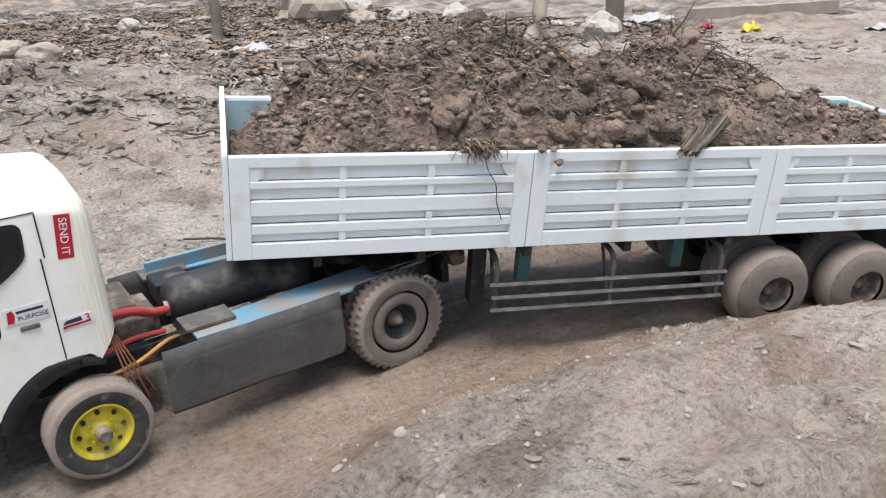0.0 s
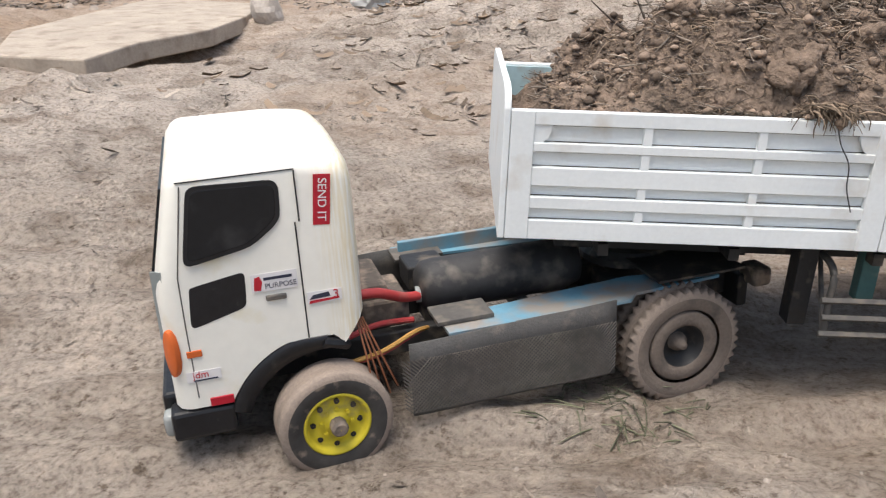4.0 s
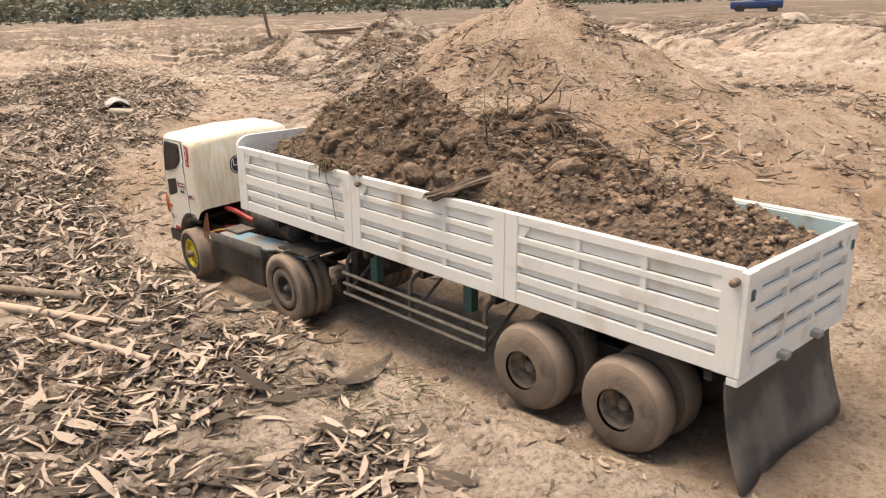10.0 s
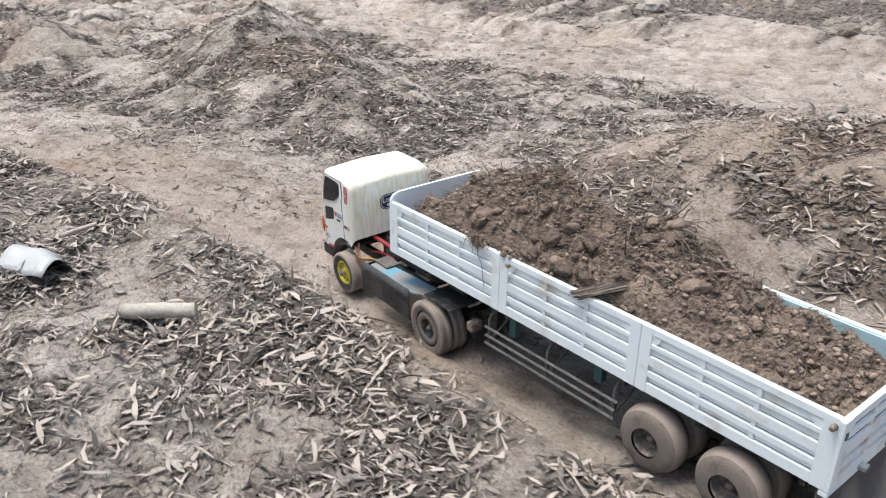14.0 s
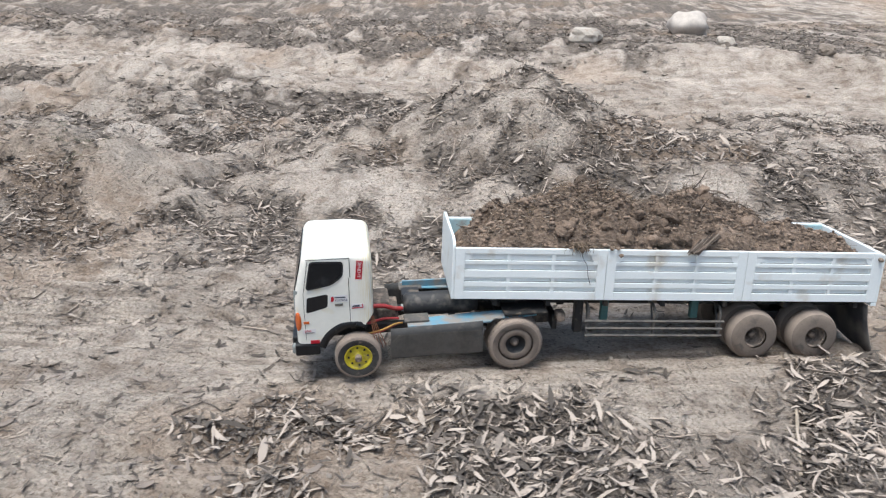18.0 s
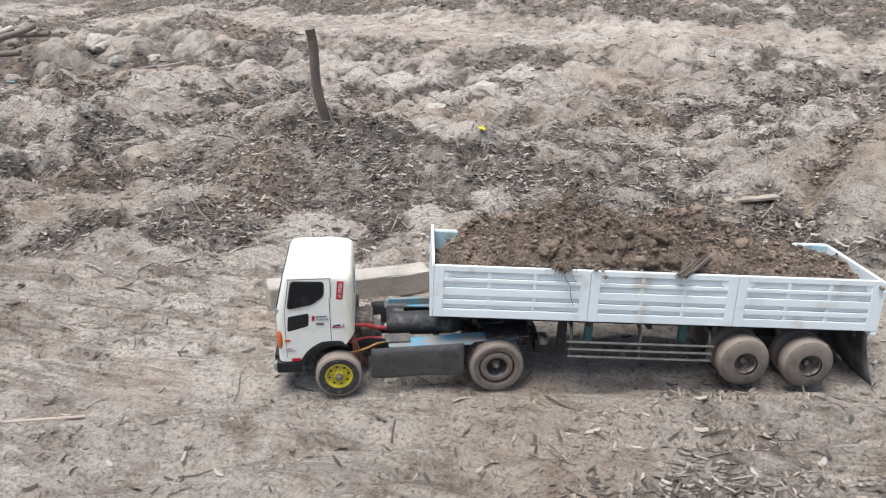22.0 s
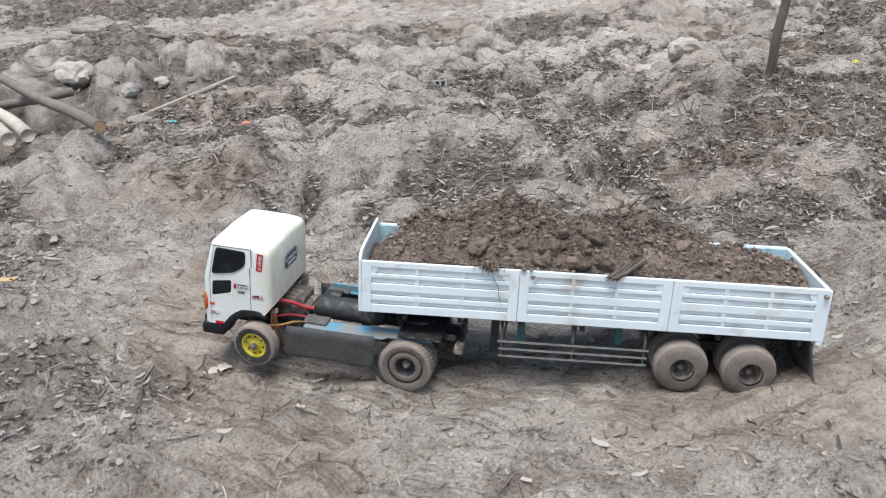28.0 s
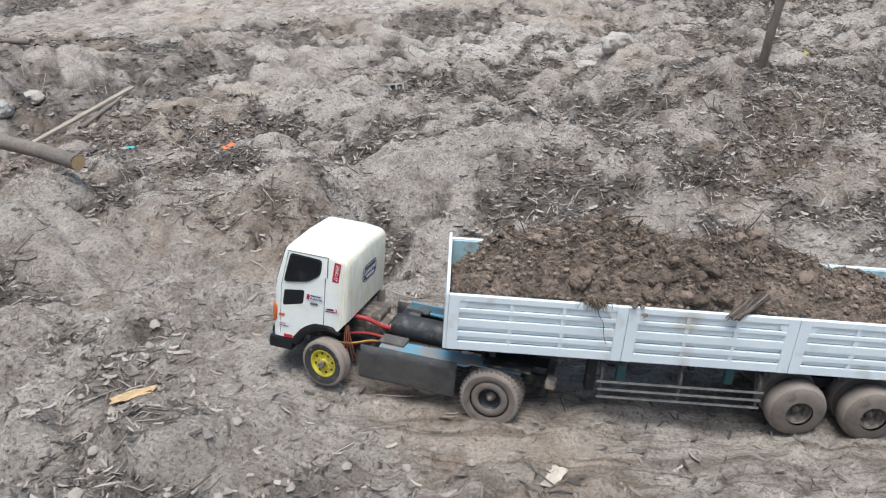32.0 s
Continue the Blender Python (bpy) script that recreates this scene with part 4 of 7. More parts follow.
def trailer_unit():
    t = thing("model_semi_trailer", "white model drop-side semi-trailer with light blue inside and twin rear axles", "model trailer")
    X0, X1, Y, Z0, Z1 = -0.455, 1.155, 0.224, 0.237, 0.430
    cuts = (X0, 0.068, 0.598, X1)
    part("floor_board", boxed(X0, X1, -Y + 0.03, Y - 0.03, Z0 - 0.010, Z0 + 0.004), M_black, t, "dark trailer floor board")
    for s in (1, -1):
        for a, b in zip(cuts, cuts[1:]):
            m = Matrix.Translation((b - 0.0008, s * (Y - 0.011), Z0)) @ pose(0, 0, 0, 0, 0, 180) if s < 0 else Matrix.Translation((a + 0.0008, Y - 0.011, Z0))
            panel(t, 0, b - a - 0.0016, 0, Z1 - Z0, m, "drop_side")
        part("inner_lining", boxed(X0 + 0.004, X1 - 0.006, s * (Y - 0.019) - 0.003, s * (Y - 0.019) + 0.003, Z0 + 0.004, Z1 - 0.004), M_inner, t, "light blue painted inside of the drop side")
    # front board with rounded top corners
    pts = [(-Y, Z0), (Y, Z0), (Y, Z1 + 0.002)] + [(Y - 0.05 + 0.05 * math.cos(radians(q)), Z1 + 0.002 + 0.030 * math.sin(radians(q))) for q in (20, 40, 60, 80)] + [(-(Y - 0.05 + 0.05 * math.cos(radians(q))), Z1 + 0.002 + 0.030 * math.sin(radians(q))) for q in (80, 60, 40, 20)] + [(-Y, Z1 + 0.002)]
    part("front_board", slab(pts, 0.010, Matrix.Translation((X1, 0, 0)) @ pose(0, 0, 0, 90, 0, 90), 0.0015), M_white, t, "white front board with rounded top corners")
    # tailgate
    m = Matrix.Translation((X0 - 0.002, -Y, Z0)) @ pose(0, 0, 0, 0, 0, 90)
    tg = panel(t, 0, 2 * Y, 0, Z1 - Z0 - 0.004, m, "tailgate")
    tg["label"] = "white slatted tailgate"
    for s in (1, -1):
        part("bolt", lathe([(0.0005, 0.016), (0.0065, 0.016), (0.0075, 0.010), (0.0075, 0.0), (0.0005, 0.0)], 12, None, pose(X0 + 0.008, s * Y, Z1 - 0.022, 0, 0, 0 if s > 0 else 180)), M_steel, t, "dark corner bolt", True)
        part("latch", boxed(X0 - 0.016, X0 - 0.006, s * (Y - 0.018) - 0.006, s * (Y - 0.018) + 0.006, Z1 - 0.055, Z1 - 0.035, 0.002), M_teal, t)
    for y in (-0.07, 0.07):
        part("hinge", boxed(X0 - 0.03, X0 - 0.004, y - 0.012, y + 0.012, Z0 - 0.006, Z0 + 0.008, 0.003), M_lamp, t, "white metal hinge")
    part("tail_sill", boxed(X0 - 0.012, X0 + 0.01, -Y, Y, Z0 - 0.016, Z0 - 0.002, 0.002), M_white, t)
    # chassis under the box
    for y in (-0.07, 0.07):
        part("chassis_beam", boxed(X0 + 0.02, 1.06, y - 0.012, y + 0.012, 0.172, Z0 - 0.012, 0.002), M_black, t, "black chassis beam")
    for x in (-0.40, -0.12, 0.12, 0.36, 0.58, 0.80, 1.0):
        part("cross_beam", boxed(x - 0.008, x + 0.008, -0.20, 0.20, 0.205, Z0 - 0.013), M_black, t)
    for y in (-0.085, 0.085):
        part("suspension_beam", boxed(-0.30, 0.07, y - 0.01, y + 0.01, 0.115, 0.15, 0.003), M_black, t)
    part("coupling_plate", boxed(0.80, 1.06, -0.09, 0.09, 0.218, 0.226), M_black, t)
    for s in (1, -1):
        for x, mt in ((0.575, M_teal), (0.225, M_teal)):
            part("landing_leg" if x > 0.5 else "hanger", boxed(x - 0.014, x + 0.014, s * 0.165 - 0.012, s * 0.165 + 0.012, 0.15 if x < 0.5 else 0.135, Z0 - 0.013, 0.002), mt, t, "teal painted steel leg")
        part("support_leg", boxed(0.655, 0.685, s * 0.15 - 0.018, s * 0.15 + 0.018, 0.085, Z0 - 0.013, 0.002), M_black, t, "dusty dark support leg")
        guard = part("side_guard", tube([(0.66, s * 0.214, 0.150), (0.12, s * 0.214, 0.150)], 0.0055, 4), M_rail, t, "dusty grey side guard rails on bent hangers")
        for z in (0.122, 0.094):
            part("guard_rail", tube([(0.655, s * 0.216, z), (0.125, s * 0.216, z)], 0.0055, 4), M_rail, guard)
        for x in (0.645, 0.39, 0.135):
            part("guard_hanger", tube(curved([(x + 0.0, s * 0.13, 0.205), (x, s * 0.185, 0.203), (x, s * 0.208, 0.186), (x, s * 0.209, 0.15), (x, s * 0.209, 0.092)], 5), 0.0058, 8), M_rail, guard, "", True)
            part("guard_brace", tube([(x, s * 0.205, 0.10), (x - 0.02, s * 0.10, 0.20)], 0.004, 6), M_rail, guard)
    # rubber flap at the tail
    b = bmesh.new()
    rows = []
    for k in range(15):
        y = -0.214 + 0.428 * k / 14
        rows.append([b.verts.new((X0 + 0.012 - 0.05 * (j / 8) ** 1.7 - 0.006 * math.sin(2.3 * k / 14 * math.pi) * (j / 8), y * (1 + 0.03 * j / 8), Z0 - 0.016 - 0.195 * j / 8 + 0.008 * math.sin(5.0 * k / 14) * (j / 8))) for j in range(9)])
    for p, q in zip(rows, rows[1:]):
        for j in range(8):
            b.faces.new((p[j], q[j], q[j + 1], p[j + 1]))
    fl = part("rubber_flap", b, M_flap, t, "black rubber mud flap across the tail", True)
    fl.modifiers.new("thickness", "SOLIDIFY").thickness = 0.005
    ax = [drive_axle(t, "trailer_axle", x, R_TRAIL, 0.043, 0.088, (0.197, 0.105), True, 0, M_steel, -0.004) for x in (0.0, -0.240)]
    return t, ax


def heap(x, y):
    """The load's height above the trailer floor."""
    ridge = np.interp(x, (-0.45, -0.35, -0.12, 0.02, 0.16, 0.30, 0.43, 0.57, 0.70, 0.82, 0.94, 1.05, 1.15), (0.13, 0.165, 0.215, 0.265, 0.325, 0.315, 0.280, 0.335, 0.370, 0.345, 0.285, 0.215, 0.13))
    edge = np.interp(x, (-0.45, -0.25, 0.05, 0.30, 0.90, 1.02, 1.15), (0.10, 0.15, 0.185, 0.20, 0.195, 0.15, 0.08))
    cross = np.clip(1 - (np.abs(y + 0.015) / 0.205) ** 1.8, 0, 1)
    h = edge + (ridge - edge) * cross
    rim = np.clip((np.abs(y) - 0.170) / 0.032, 0, 1)
    clump = np.abs(2 * noise2(x * 17 + 0.6 * fbm(x, y, 30, 2, 3), y * 17 + 0.6 * fbm(x, y, 30, 2, 4), 15) - 1) ** 0.7
    return h + 0.014 - 0.040 * rim ** 2 + (0.45 + 0.55 * cross) * (0.125 * (fbm(x + 3, y + 7, 8.0, 4, 5) - 0.5) + 0.050 * (clump - 0.5)) + 0.036 * (fbm(x, y, 24.0, 4, 9, 0.65) - 0.5)


def soil_load():
    t = thing("soil_load", "heap of brown soil, roots and straw filling the trailer", "soil heap")
    nx, ny = 420, 116
    xs, ys = np.linspace(-0.445, 1.148, nx), np.linspace(-0.202, 0.202, ny)
    gx, gy = np.meshgrid(xs, ys, indexing="ij")
    z = 0.237 + heap(gx, gy)
    wob = 0.012 * (fbm(gx + 40, gy, 20, 3, 3) - 0.5)
    v = np.stack([gx + wob * 0.5, np.clip(gy + wob, -0.202, 0.202), z], -1).reshape(-1, 3)
    idx = np.arange(nx * ny).reshape(nx, ny)
    f = np.stack([idx[:-1, :-1], idx[1:, :-1], idx[1:, 1:], idx[:-1, 1:]], -1).reshape(-1, 4)
    me = bpy.data.meshes.new("soil")
    me.from_pydata(v.tolist(), [], f.tolist())
    me.materials.append(M_soil)
    ob = new("soil", me)
    ob.parent = t
    rng, nr = random.Random(4), np.random.default_rng(4)

    def top(x, y):
        return 0.237 + heap(x, np.clip(y, -0.19, 0.19))

    def stuff(name, V, F, material, label):
        ob = joined(name, V, F, material, label, "")
        ob.parent = t

    # crumbs over the whole heap
    V, F = [], []
    xs, ys = nr.uniform(-0.43, 1.10, 3800), np.clip(nr.normal(0, 0.11, 3800), -0.195, 0.195)
    rs = 0.0022 + 0.010 * nr.random(3800) ** 3
    for x, y, z, r in zip(xs, ys, top(xs, ys), rs):
        add_lump(V, F, (x, y, z + r * 0.15), r, rng)
    V = np.array(V)
    stuff("loose_soil", V, F, M_clod, "crumbly brown clods")
    # larger clods, each its own lump: many about the two humps, small ones at the tail
    spots = ((0.76, 0.02, 0.10), (0.60, 0.06, 0.08), (0.42, 0.08, 0.07), (0.33, 0.09, 0.06), (0.17, 0.0, 0.09), (-0.10, 0.0, 0.13), (-0.28, 0.02, 0.08))
    for k in range(120):
        cx, cy, spread = spots[k % len(spots)]
        x, y = max(-0.40, min(1.02, rng.gauss(cx, spread))), max(-0.165, min(0.17, rng.gauss(cy, 0.08)))
        r = 0.007 + 0.024 * rng.random() ** 1.8 if x > -0.02 else rng.uniform(0.007, 0.019)
        bm = bmesh.new()
        bmesh.ops.create_icosphere(bm, subdivisions=3, radius=1.0)
        off = Vector((k * 1.7, k * 0.9, k * 0.3))
        for v in bm.verts:
            g = 1 + 0.50 * noise.noise(v.co * 1.2 + off) + 0.34 * noise.noise(v.co * 2.9 + off) + 0.22 * noise.noise(v.co * 6 + off)
            v.co = Vector((v.co.x * g * 1.15, v.co.y * g * 0.9, v.co.z * g * 0.75)) * r
        ob = part("clod", bm, M_clod2, t, "", True)
        ob.location = (x, y, float(top(np.array([x]), np.array([y]))[0]) - r * 0.20)
        ob.rotation_euler = (rng.uniform(-0.6, 0.6), rng.uniform(-0.6, 0.6), rng.uniform(0, 3))

    def inside(V):
        V = V.reshape(-1, 3)
        low = V[:, 2] < 0.434
        V[low, 1] = np.clip(V[low, 1], -0.203, 0.203)
        return V

    # matted straw and roots lying on the heap, dark and pale
    for name, n, cx, sx, l0, l1, r0, r1, material, label in (
            ("dark_root_fibre", 3200, 0.42, 0.36, 0.012, 0.045, 0.0006, 0.0015, M_root, "dark brown root fibres"),
            ("straw", 2300, 0.70, 0.22, 0.010, 0.036, 0.0006, 0.0015, M_straw, "dry straw and root fibres"),
            ("pale_straw", 750, 0.66, 0.26, 0.012, 0.048, 0.0009, 0.0022, M_straw2, "pale dry straw")):
        x, y = np.clip(nr.normal(cx, sx, n), -0.40, 1.09), np.clip(nr.normal(0.03, 0.11, n), -0.19, 0.195)
        at = np.stack([x, y, top(x, y) + 0.001], -1)
        V, F = strands(at, nr.uniform(l0, l1, n), nr.uniform(r0, r1, n), nr.uniform(0, 6.28, n), nr.normal(0.12, 0.28, n), nr.normal(0, 1.1, n), nr.normal(-0.25, 0.5, n))
        stuff(name, inside(V), F, material, label)
    # tufts of roots that stand out of the heap in all directions
    parts = [[], [], []]
    for k, (cx, cy, n, size, up) in enumerate(((0.66, 0.15, 60, 0.05, 0.3), (0.86, 0.10, 60, 0.055, 0.5), (0.93, 0.02, 40, 0.05, 0.5), (0.78, 0.08, 60, 0.05, 0.6), (0.70, -0.03, 90, 0.06, 0.8), (0.57, -0.03, 110, 0.07, 0.8), (0.60, 0.05, 60, 0.06, 0.6),
                                              (0.50, -0.02, 80, 0.06, 0.6), (0.28, 0.00, 90, 0.075, 0.7), (0.12, -0.02, 80, 0.08, 0.7), (0.19, -0.06, 70, 0.07, 0.8), (0.02, 0.02, 70, 0.07, 0.5), (-0.10, -0.08, 60, 0.06, 0.6), (0.97, -0.05, 50, 0.05, 0.5), (0.65, 0.12, 60, 0.05, 0.4), (-0.25, 0.04, 40, 0.05, 0.4), (1.02, 0.10, 40, 0.05, 0.4))):
        n = int(n * 0.75)
        x, y = nr.normal(cx, 0.020, n), nr.normal(cy, 0.018, n)
        z = top(x, y) - 0.004
        a = nr.uniform(0, 6.28, n)
        parts[k % 3].append((np.stack([x, y, z], -1), nr.uniform(0.35, 1.2, n) * size, nr.uniform(0.0008, 0.0023, n), a, nr.normal(up * 0.8, 0.45, n), nr.normal(0, 1.9, n), nr.normal(-1.5, 0.8, n)))
    for name, material, group in zip(("root_tuft", "straw_tuft", "brown_root_tuft"), (M_root, M_straw, M_clod), parts):
        V, F = strands(*[np.concatenate(q) for q in zip(*group)])
        stuff(name, inside(V), F, material, "tangled tufts of roots in the soil")
    # a root clump caught on the rail, hanging over the side
    n = 90
    at = np.stack([nr.normal(0.705, 0.018, n), nr.uniform(0.195, 0.226, n), nr.uniform(0.438, 0.450, n)], -1)
    V, F = strands(at, nr.uniform(0.018, 0.055, n), nr.uniform(0.0010, 0.0024, n), nr.normal(1.4, 0.8, n), nr.normal(0.15, 0.35, n), nr.normal(0, 1.4, n), nr.normal(-1.7, 0.6, n))
    V = V.reshape(-1, 3)
    V[(V[:, 2] < 0.436) & (V[:, 1] < 0.228), 1] = 0.228
    stuff("hanging_root_tuft", V, F, M_straw, "tangled roots caught on the rail")
    # the flat bundle of split fibres that hangs over the side
    for k in range(64):
        w = (k / 63 - 0.5) * (0.7 + 0.5 * rng.random())
        ox, oy, lag = 0.046 * w, -0.040 * w, 0.75 * rng.random() ** 2
        line = [Vector((0.105 + ox, 0.070 + oy, 0.494 + 0.014 * rng.random())), Vector((0.155 + 1.1 * ox, 0.122 + 1.1 * oy, 0.480 + 0.014 * rng.random())), Vector((0.218 + 0.8 * ox, 0.185 + 0.7 * oy, 0.455 + 0.009 * rng.random())), Vector((0.270 + 0.5 * ox + 0.026 * rng.random(), 0.232 + 0.014 * rng.random(), 0.434 - 0.014 * rng.random()))]
        line[0] = line[0].lerp(line[1], lag)
        part("fibre", tube(curved([tuple(p) for p in line], 4), rng.uniform(0.0024, 0.0048), 4, None, 0.5), (M_root, M_clod, M_root, M_bark)[k % 4], t)
    # long stiff fibres raked back from the second hump
    for k in range(34):
        x, y, a, n = rng.gauss(0.16, 0.07), rng.gauss(0.01, 0.05), rng.gauss(3.3, 0.9), rng.uniform(0.05, 0.14)
        z = float(top(np.array([x]), np.array([y]))[0]) + 0.006
        line = [(x + q * n * math.cos(a), max(-0.19, min(0.19, y + q * n * math.sin(a))), 0.0) for q in (0, 0.35, 0.7, 1.0)]
        line = [(px, py, max(float(top(np.array([px]), np.array([py]))[0]) + 0.004, z + 0.030 * math.sin(2.2 * q) - 0.05 * q)) for (px, py, _), q in zip(line, (0, 0.35, 0.7, 1.0))]
        part("fibre", tube(curved(line, 3), rng.uniform(0.0012, 0.0030), 4, None, 0.4), (M_root, M_bark, M_root, M_clod)[k % 4], t)
    part("root", tube(curved([(0.70, 0.228, 0.435), (0.69, 0.232, 0.40), (0.672, 0.231, 0.37), (0.667, 0.230, 0.335), (0.655, 0.232, 0.30)], 5), 0.0010, 5), M_black, t, "thin dark root hanging over the side")
    part("root", tube(curved([(0.13, 0.03, 0.525), (0.06, 0.06, 0.515), (0.0, 0.09, 0.49), (-0.05, 0.12, 0.46)], 5), 0.012, 7, None, 0.2), M_soil, t, "thick brown root", True)
    part("root", tube(curved([(0.36, 0.01, 0.50), (0.29, 0.05, 0.51), (0.22, 0.10, 0.48)], 5), 0.009, 7, None, 0.2), M_bark, t, "grey root", True)
    part("root", tube(curved([(0.55, -0.05, 0.545), (0.548, -0.058, 0.585), (0.535, -0.055, 0.615)], 4), 0.012, 7, None, 0.15), M_root, t, "upright clump of root", True)
    for k in range(34):
        x, y, a, n = rng.uniform(-0.30, 0.98), rng.uniform(-0.14, 0.16), rng.uniform(0, 6.28), rng.uniform(0.05, 0.14)
        up = rng.uniform(-0.1, 0.6) if k % 3 else rng.uniform(0.5, 1.2)
        z = 0.237 + float(heap(np.array([x]), np.array([y]))[0])
        line = [(x + q * n * math.cos(a) * math.cos(up), max(-0.19, min(0.19, y + q * n * math.sin(a) * math.cos(up))), z - 0.012 + q * n * math.sin(up) + 0.006 * math.sin(5 * q + k)) for q in (0, 0.3, 0.6, 1.0)]
        part("root", tube(curved(line, 3), rng.uniform(0.0016, 0.0048), 6, None, 0.2), (M_root, M_bark, M_clod)[k % 3], t)
    V, F = [], []
    for x, y, z, r in ((0.585, 0.226, 0.437, 0.012), (0.56, 0.222, 0.434, 0.009), (0.552, 0.236, 0.413, 0.011), (0.60, 0.20, 0.438, 0.010), (0.735, 0.215, 0.434, 0.010), (0.71, 0.205, 0.440, 0.014), (0.695, 0.232, 0.428, 0.011), (0.68, 0.212, 0.438, 0.010)):
        add_lump(V, F, (x, y, z), r, rng)
    me4 = bpy.data.meshes.new("edge_clods")
    me4.from_pydata(V, [], F)
    me4.materials.append(M_clod)
    ob = new("spilled_soil", me4)
    ob.parent = t
    tagged(ob, "soil crumbs on the rail", kind="stuff")
    return t


def add_lump(V, F, at, r, rng):
    """A rough clod or stone as a squashed, knocked octahedron split once."""
    base = [(1, 0, 0), (-1, 0, 0), (0, 1, 0), (0, -1, 0), (0, 0, 1), (0, 0, -1), (0.7, 0.7, 0), (-0.7, 0.7, 0), (0.7, -0.7, 0), (-0.7, -0.7, 0), (0.7, 0, 0.7), (-0.7, 0, 0.7), (0, 0.7, 0.7), (0, -0.7, 0.7)]
    tris = [(4, 10, 12), (4, 12, 11), (4, 11, 13), (4, 13, 10), (0, 6, 10), (10, 6, 12), (12, 6, 2), (2, 7, 12), (12, 7, 11), (11, 7, 1), (1, 9, 11), (11, 9, 13), (13, 9, 3), (3, 8, 13), (13, 8, 10), (10, 8, 0), (5, 6, 0), (5, 2, 6), (5, 7, 2), (5, 1, 7), (5, 9, 1), (5, 3, 9), (5, 8, 3), (5, 0, 8)]
    n = len(V)
    a = rng.uniform(0, 6.28)
    c, s = math.cos(a), math.sin(a)
    sx, sy, sz = r * rng.uniform(0.8, 1.3), r * rng.uniform(0.7, 1.1), r * rng.uniform(0.55, 0.9)
    for x, y, z in base:
        k = rng.uniform(0.78, 1.18)
        px, py, pz = x * sx * k, y * sy * k, z * sz * k
        V.append((at[0] + c * px - s * py, at[1] + s * px + c * py, at[2] + pz))
    F.extend((n + i, n + j, n + k) for i, j, k in tris)


def add_strand(V, F, at, length, r, rng, lift):
    """A thin curled strand of three sides."""
    a, p, n = rng.uniform(0, 6.28), rng.uniform(-0.15, 0.35) * lift, len(V)
    x, y, z = at
    bend, steps = rng.uniform(-0.8, 0.8) * rng.random() ** 2, 4
    for k in range(steps + 1):
        w = r * (1 - 0.6 * k / steps)
        nx, ny = -math.sin(a), math.cos(a)
        V.extend([(x + nx * w, y + ny * w, z), (x - nx * w, y - ny * w, z), (x, y, z + 1.6 * w)])
        x, y, z = x + math.cos(a) * math.cos(p) * length / steps, y + math.sin(a) * math.cos(p) * length / steps, z + math.sin(p) * length / steps
        a, p = a + bend / steps, p - 0.09
    for k in range(steps):
        i = n + 3 * k
        F.extend([(i, i + 1, i + 4, i + 3), (i + 1, i + 2, i + 5, i + 4), (i + 2, i, i + 3, i + 5)])


def strands(at, length, r, yaw, pitch, bend, droop):
    """Many thin curled strands of three sides, each from its place on."""
    n, steps = len(at), 4
    p, V = at.astype(float).copy(), np.zeros((n, 3 * (steps + 1), 3))
    for k in range(steps + 1):
        w = r * (1 - 0.65 * k / steps)
        for j, (sx, sz) in enumerate(((1, 0), (-1, 0), (0, 1.6))):
            V[:, 3 * k + j] = p + np.stack([-np.sin(yaw) * w * sx, np.cos(yaw) * w * sx, w * sz], -1)
        p = p + (length / steps)[:, None] * np.stack([np.cos(yaw) * np.cos(pitch), np.sin(yaw) * np.cos(pitch), np.sin(pitch)], -1)
        yaw, pitch = yaw + bend / steps, pitch + droop / steps
    quads = [(3 * k + j, 3 * k + (j + 1) % 3, 3 * k + 3 + (j + 1) % 3, 3 * k + 3 + j) for k in range(steps) for j in range(3)]
    F = (np.array(quads)[None] + 3 * (steps + 1) * np.arange(n)[:, None, None]).reshape(-1, 4)
    return V, F


# ---- the ground ----
AXIS = Vector((-0.925, -0.380)).normalized()
ORIGIN = (1.0, -0.3)


def to_uv(x, y):
    dx, dy = x - ORIGIN[0], y - ORIGIN[1]
    return dx * AXIS.x + dy * AXIS.y, dx * -AXIS.y + dy * AXIS.x


def to_xy(u, v):
    return ORIGIN[0] + u * AXIS.x - v * AXIS.y, ORIGIN[1] + u * AXIS.y + v * AXIS.x


def smooth(a, b, x):
    t = np.clip((x - a) / (b - a), 0, 1)
    return t * t * (3 - 2 * t)


def path_samples():
    """Points on the truck's way with the height of the ground there."""
    out = []
    for rows, ahead in ((TRAILER, (0.0, -0.24)), (TRACTOR, (0.0, 0.578))):
        r = np.array(rows)
        ts = np.arange(0, 32.01, 0.05)
        cols = [np.interp(ts, r[:, 0], r[:, k]) for k in range(1, 7)]
        for a in ahead:
            yaw, pitch = np.radians(cols[5]), np.radians(-cols[4])
            out.append(np.stack([cols[0] + a * np.cos(yaw), cols[1] + a * np.sin(yaw), cols[2] + a * np.sin(pitch) + (0.012 if a > 0.5 else 0.0)], 1))
    p = np.concatenate(out)
    order = np.argsort(to_uv(p[:, 0], p[:, 1])[0])
    return p[order][::5]


WAY = path_samples()
GU, GV = np.arange(-6, 36.01, 0.12), np.arange(-4, 4.01, 0.12)


def way_field():
    gu, gv = np.meshgrid(GU, GV, indexing="ij")
    x, y = to_xy(gu, gv)
    d2 = (x[..., None] - WAY[:, 0]) ** 2 + (y[..., None] - WAY[:, 1]) ** 2
    w = np.exp(-d2 / (2 * 0.28 ** 2)) + 1e-12
    return (w * WAY[:, 2]).sum(-1) / w.sum(-1), np.sqrt(d2.min(-1))


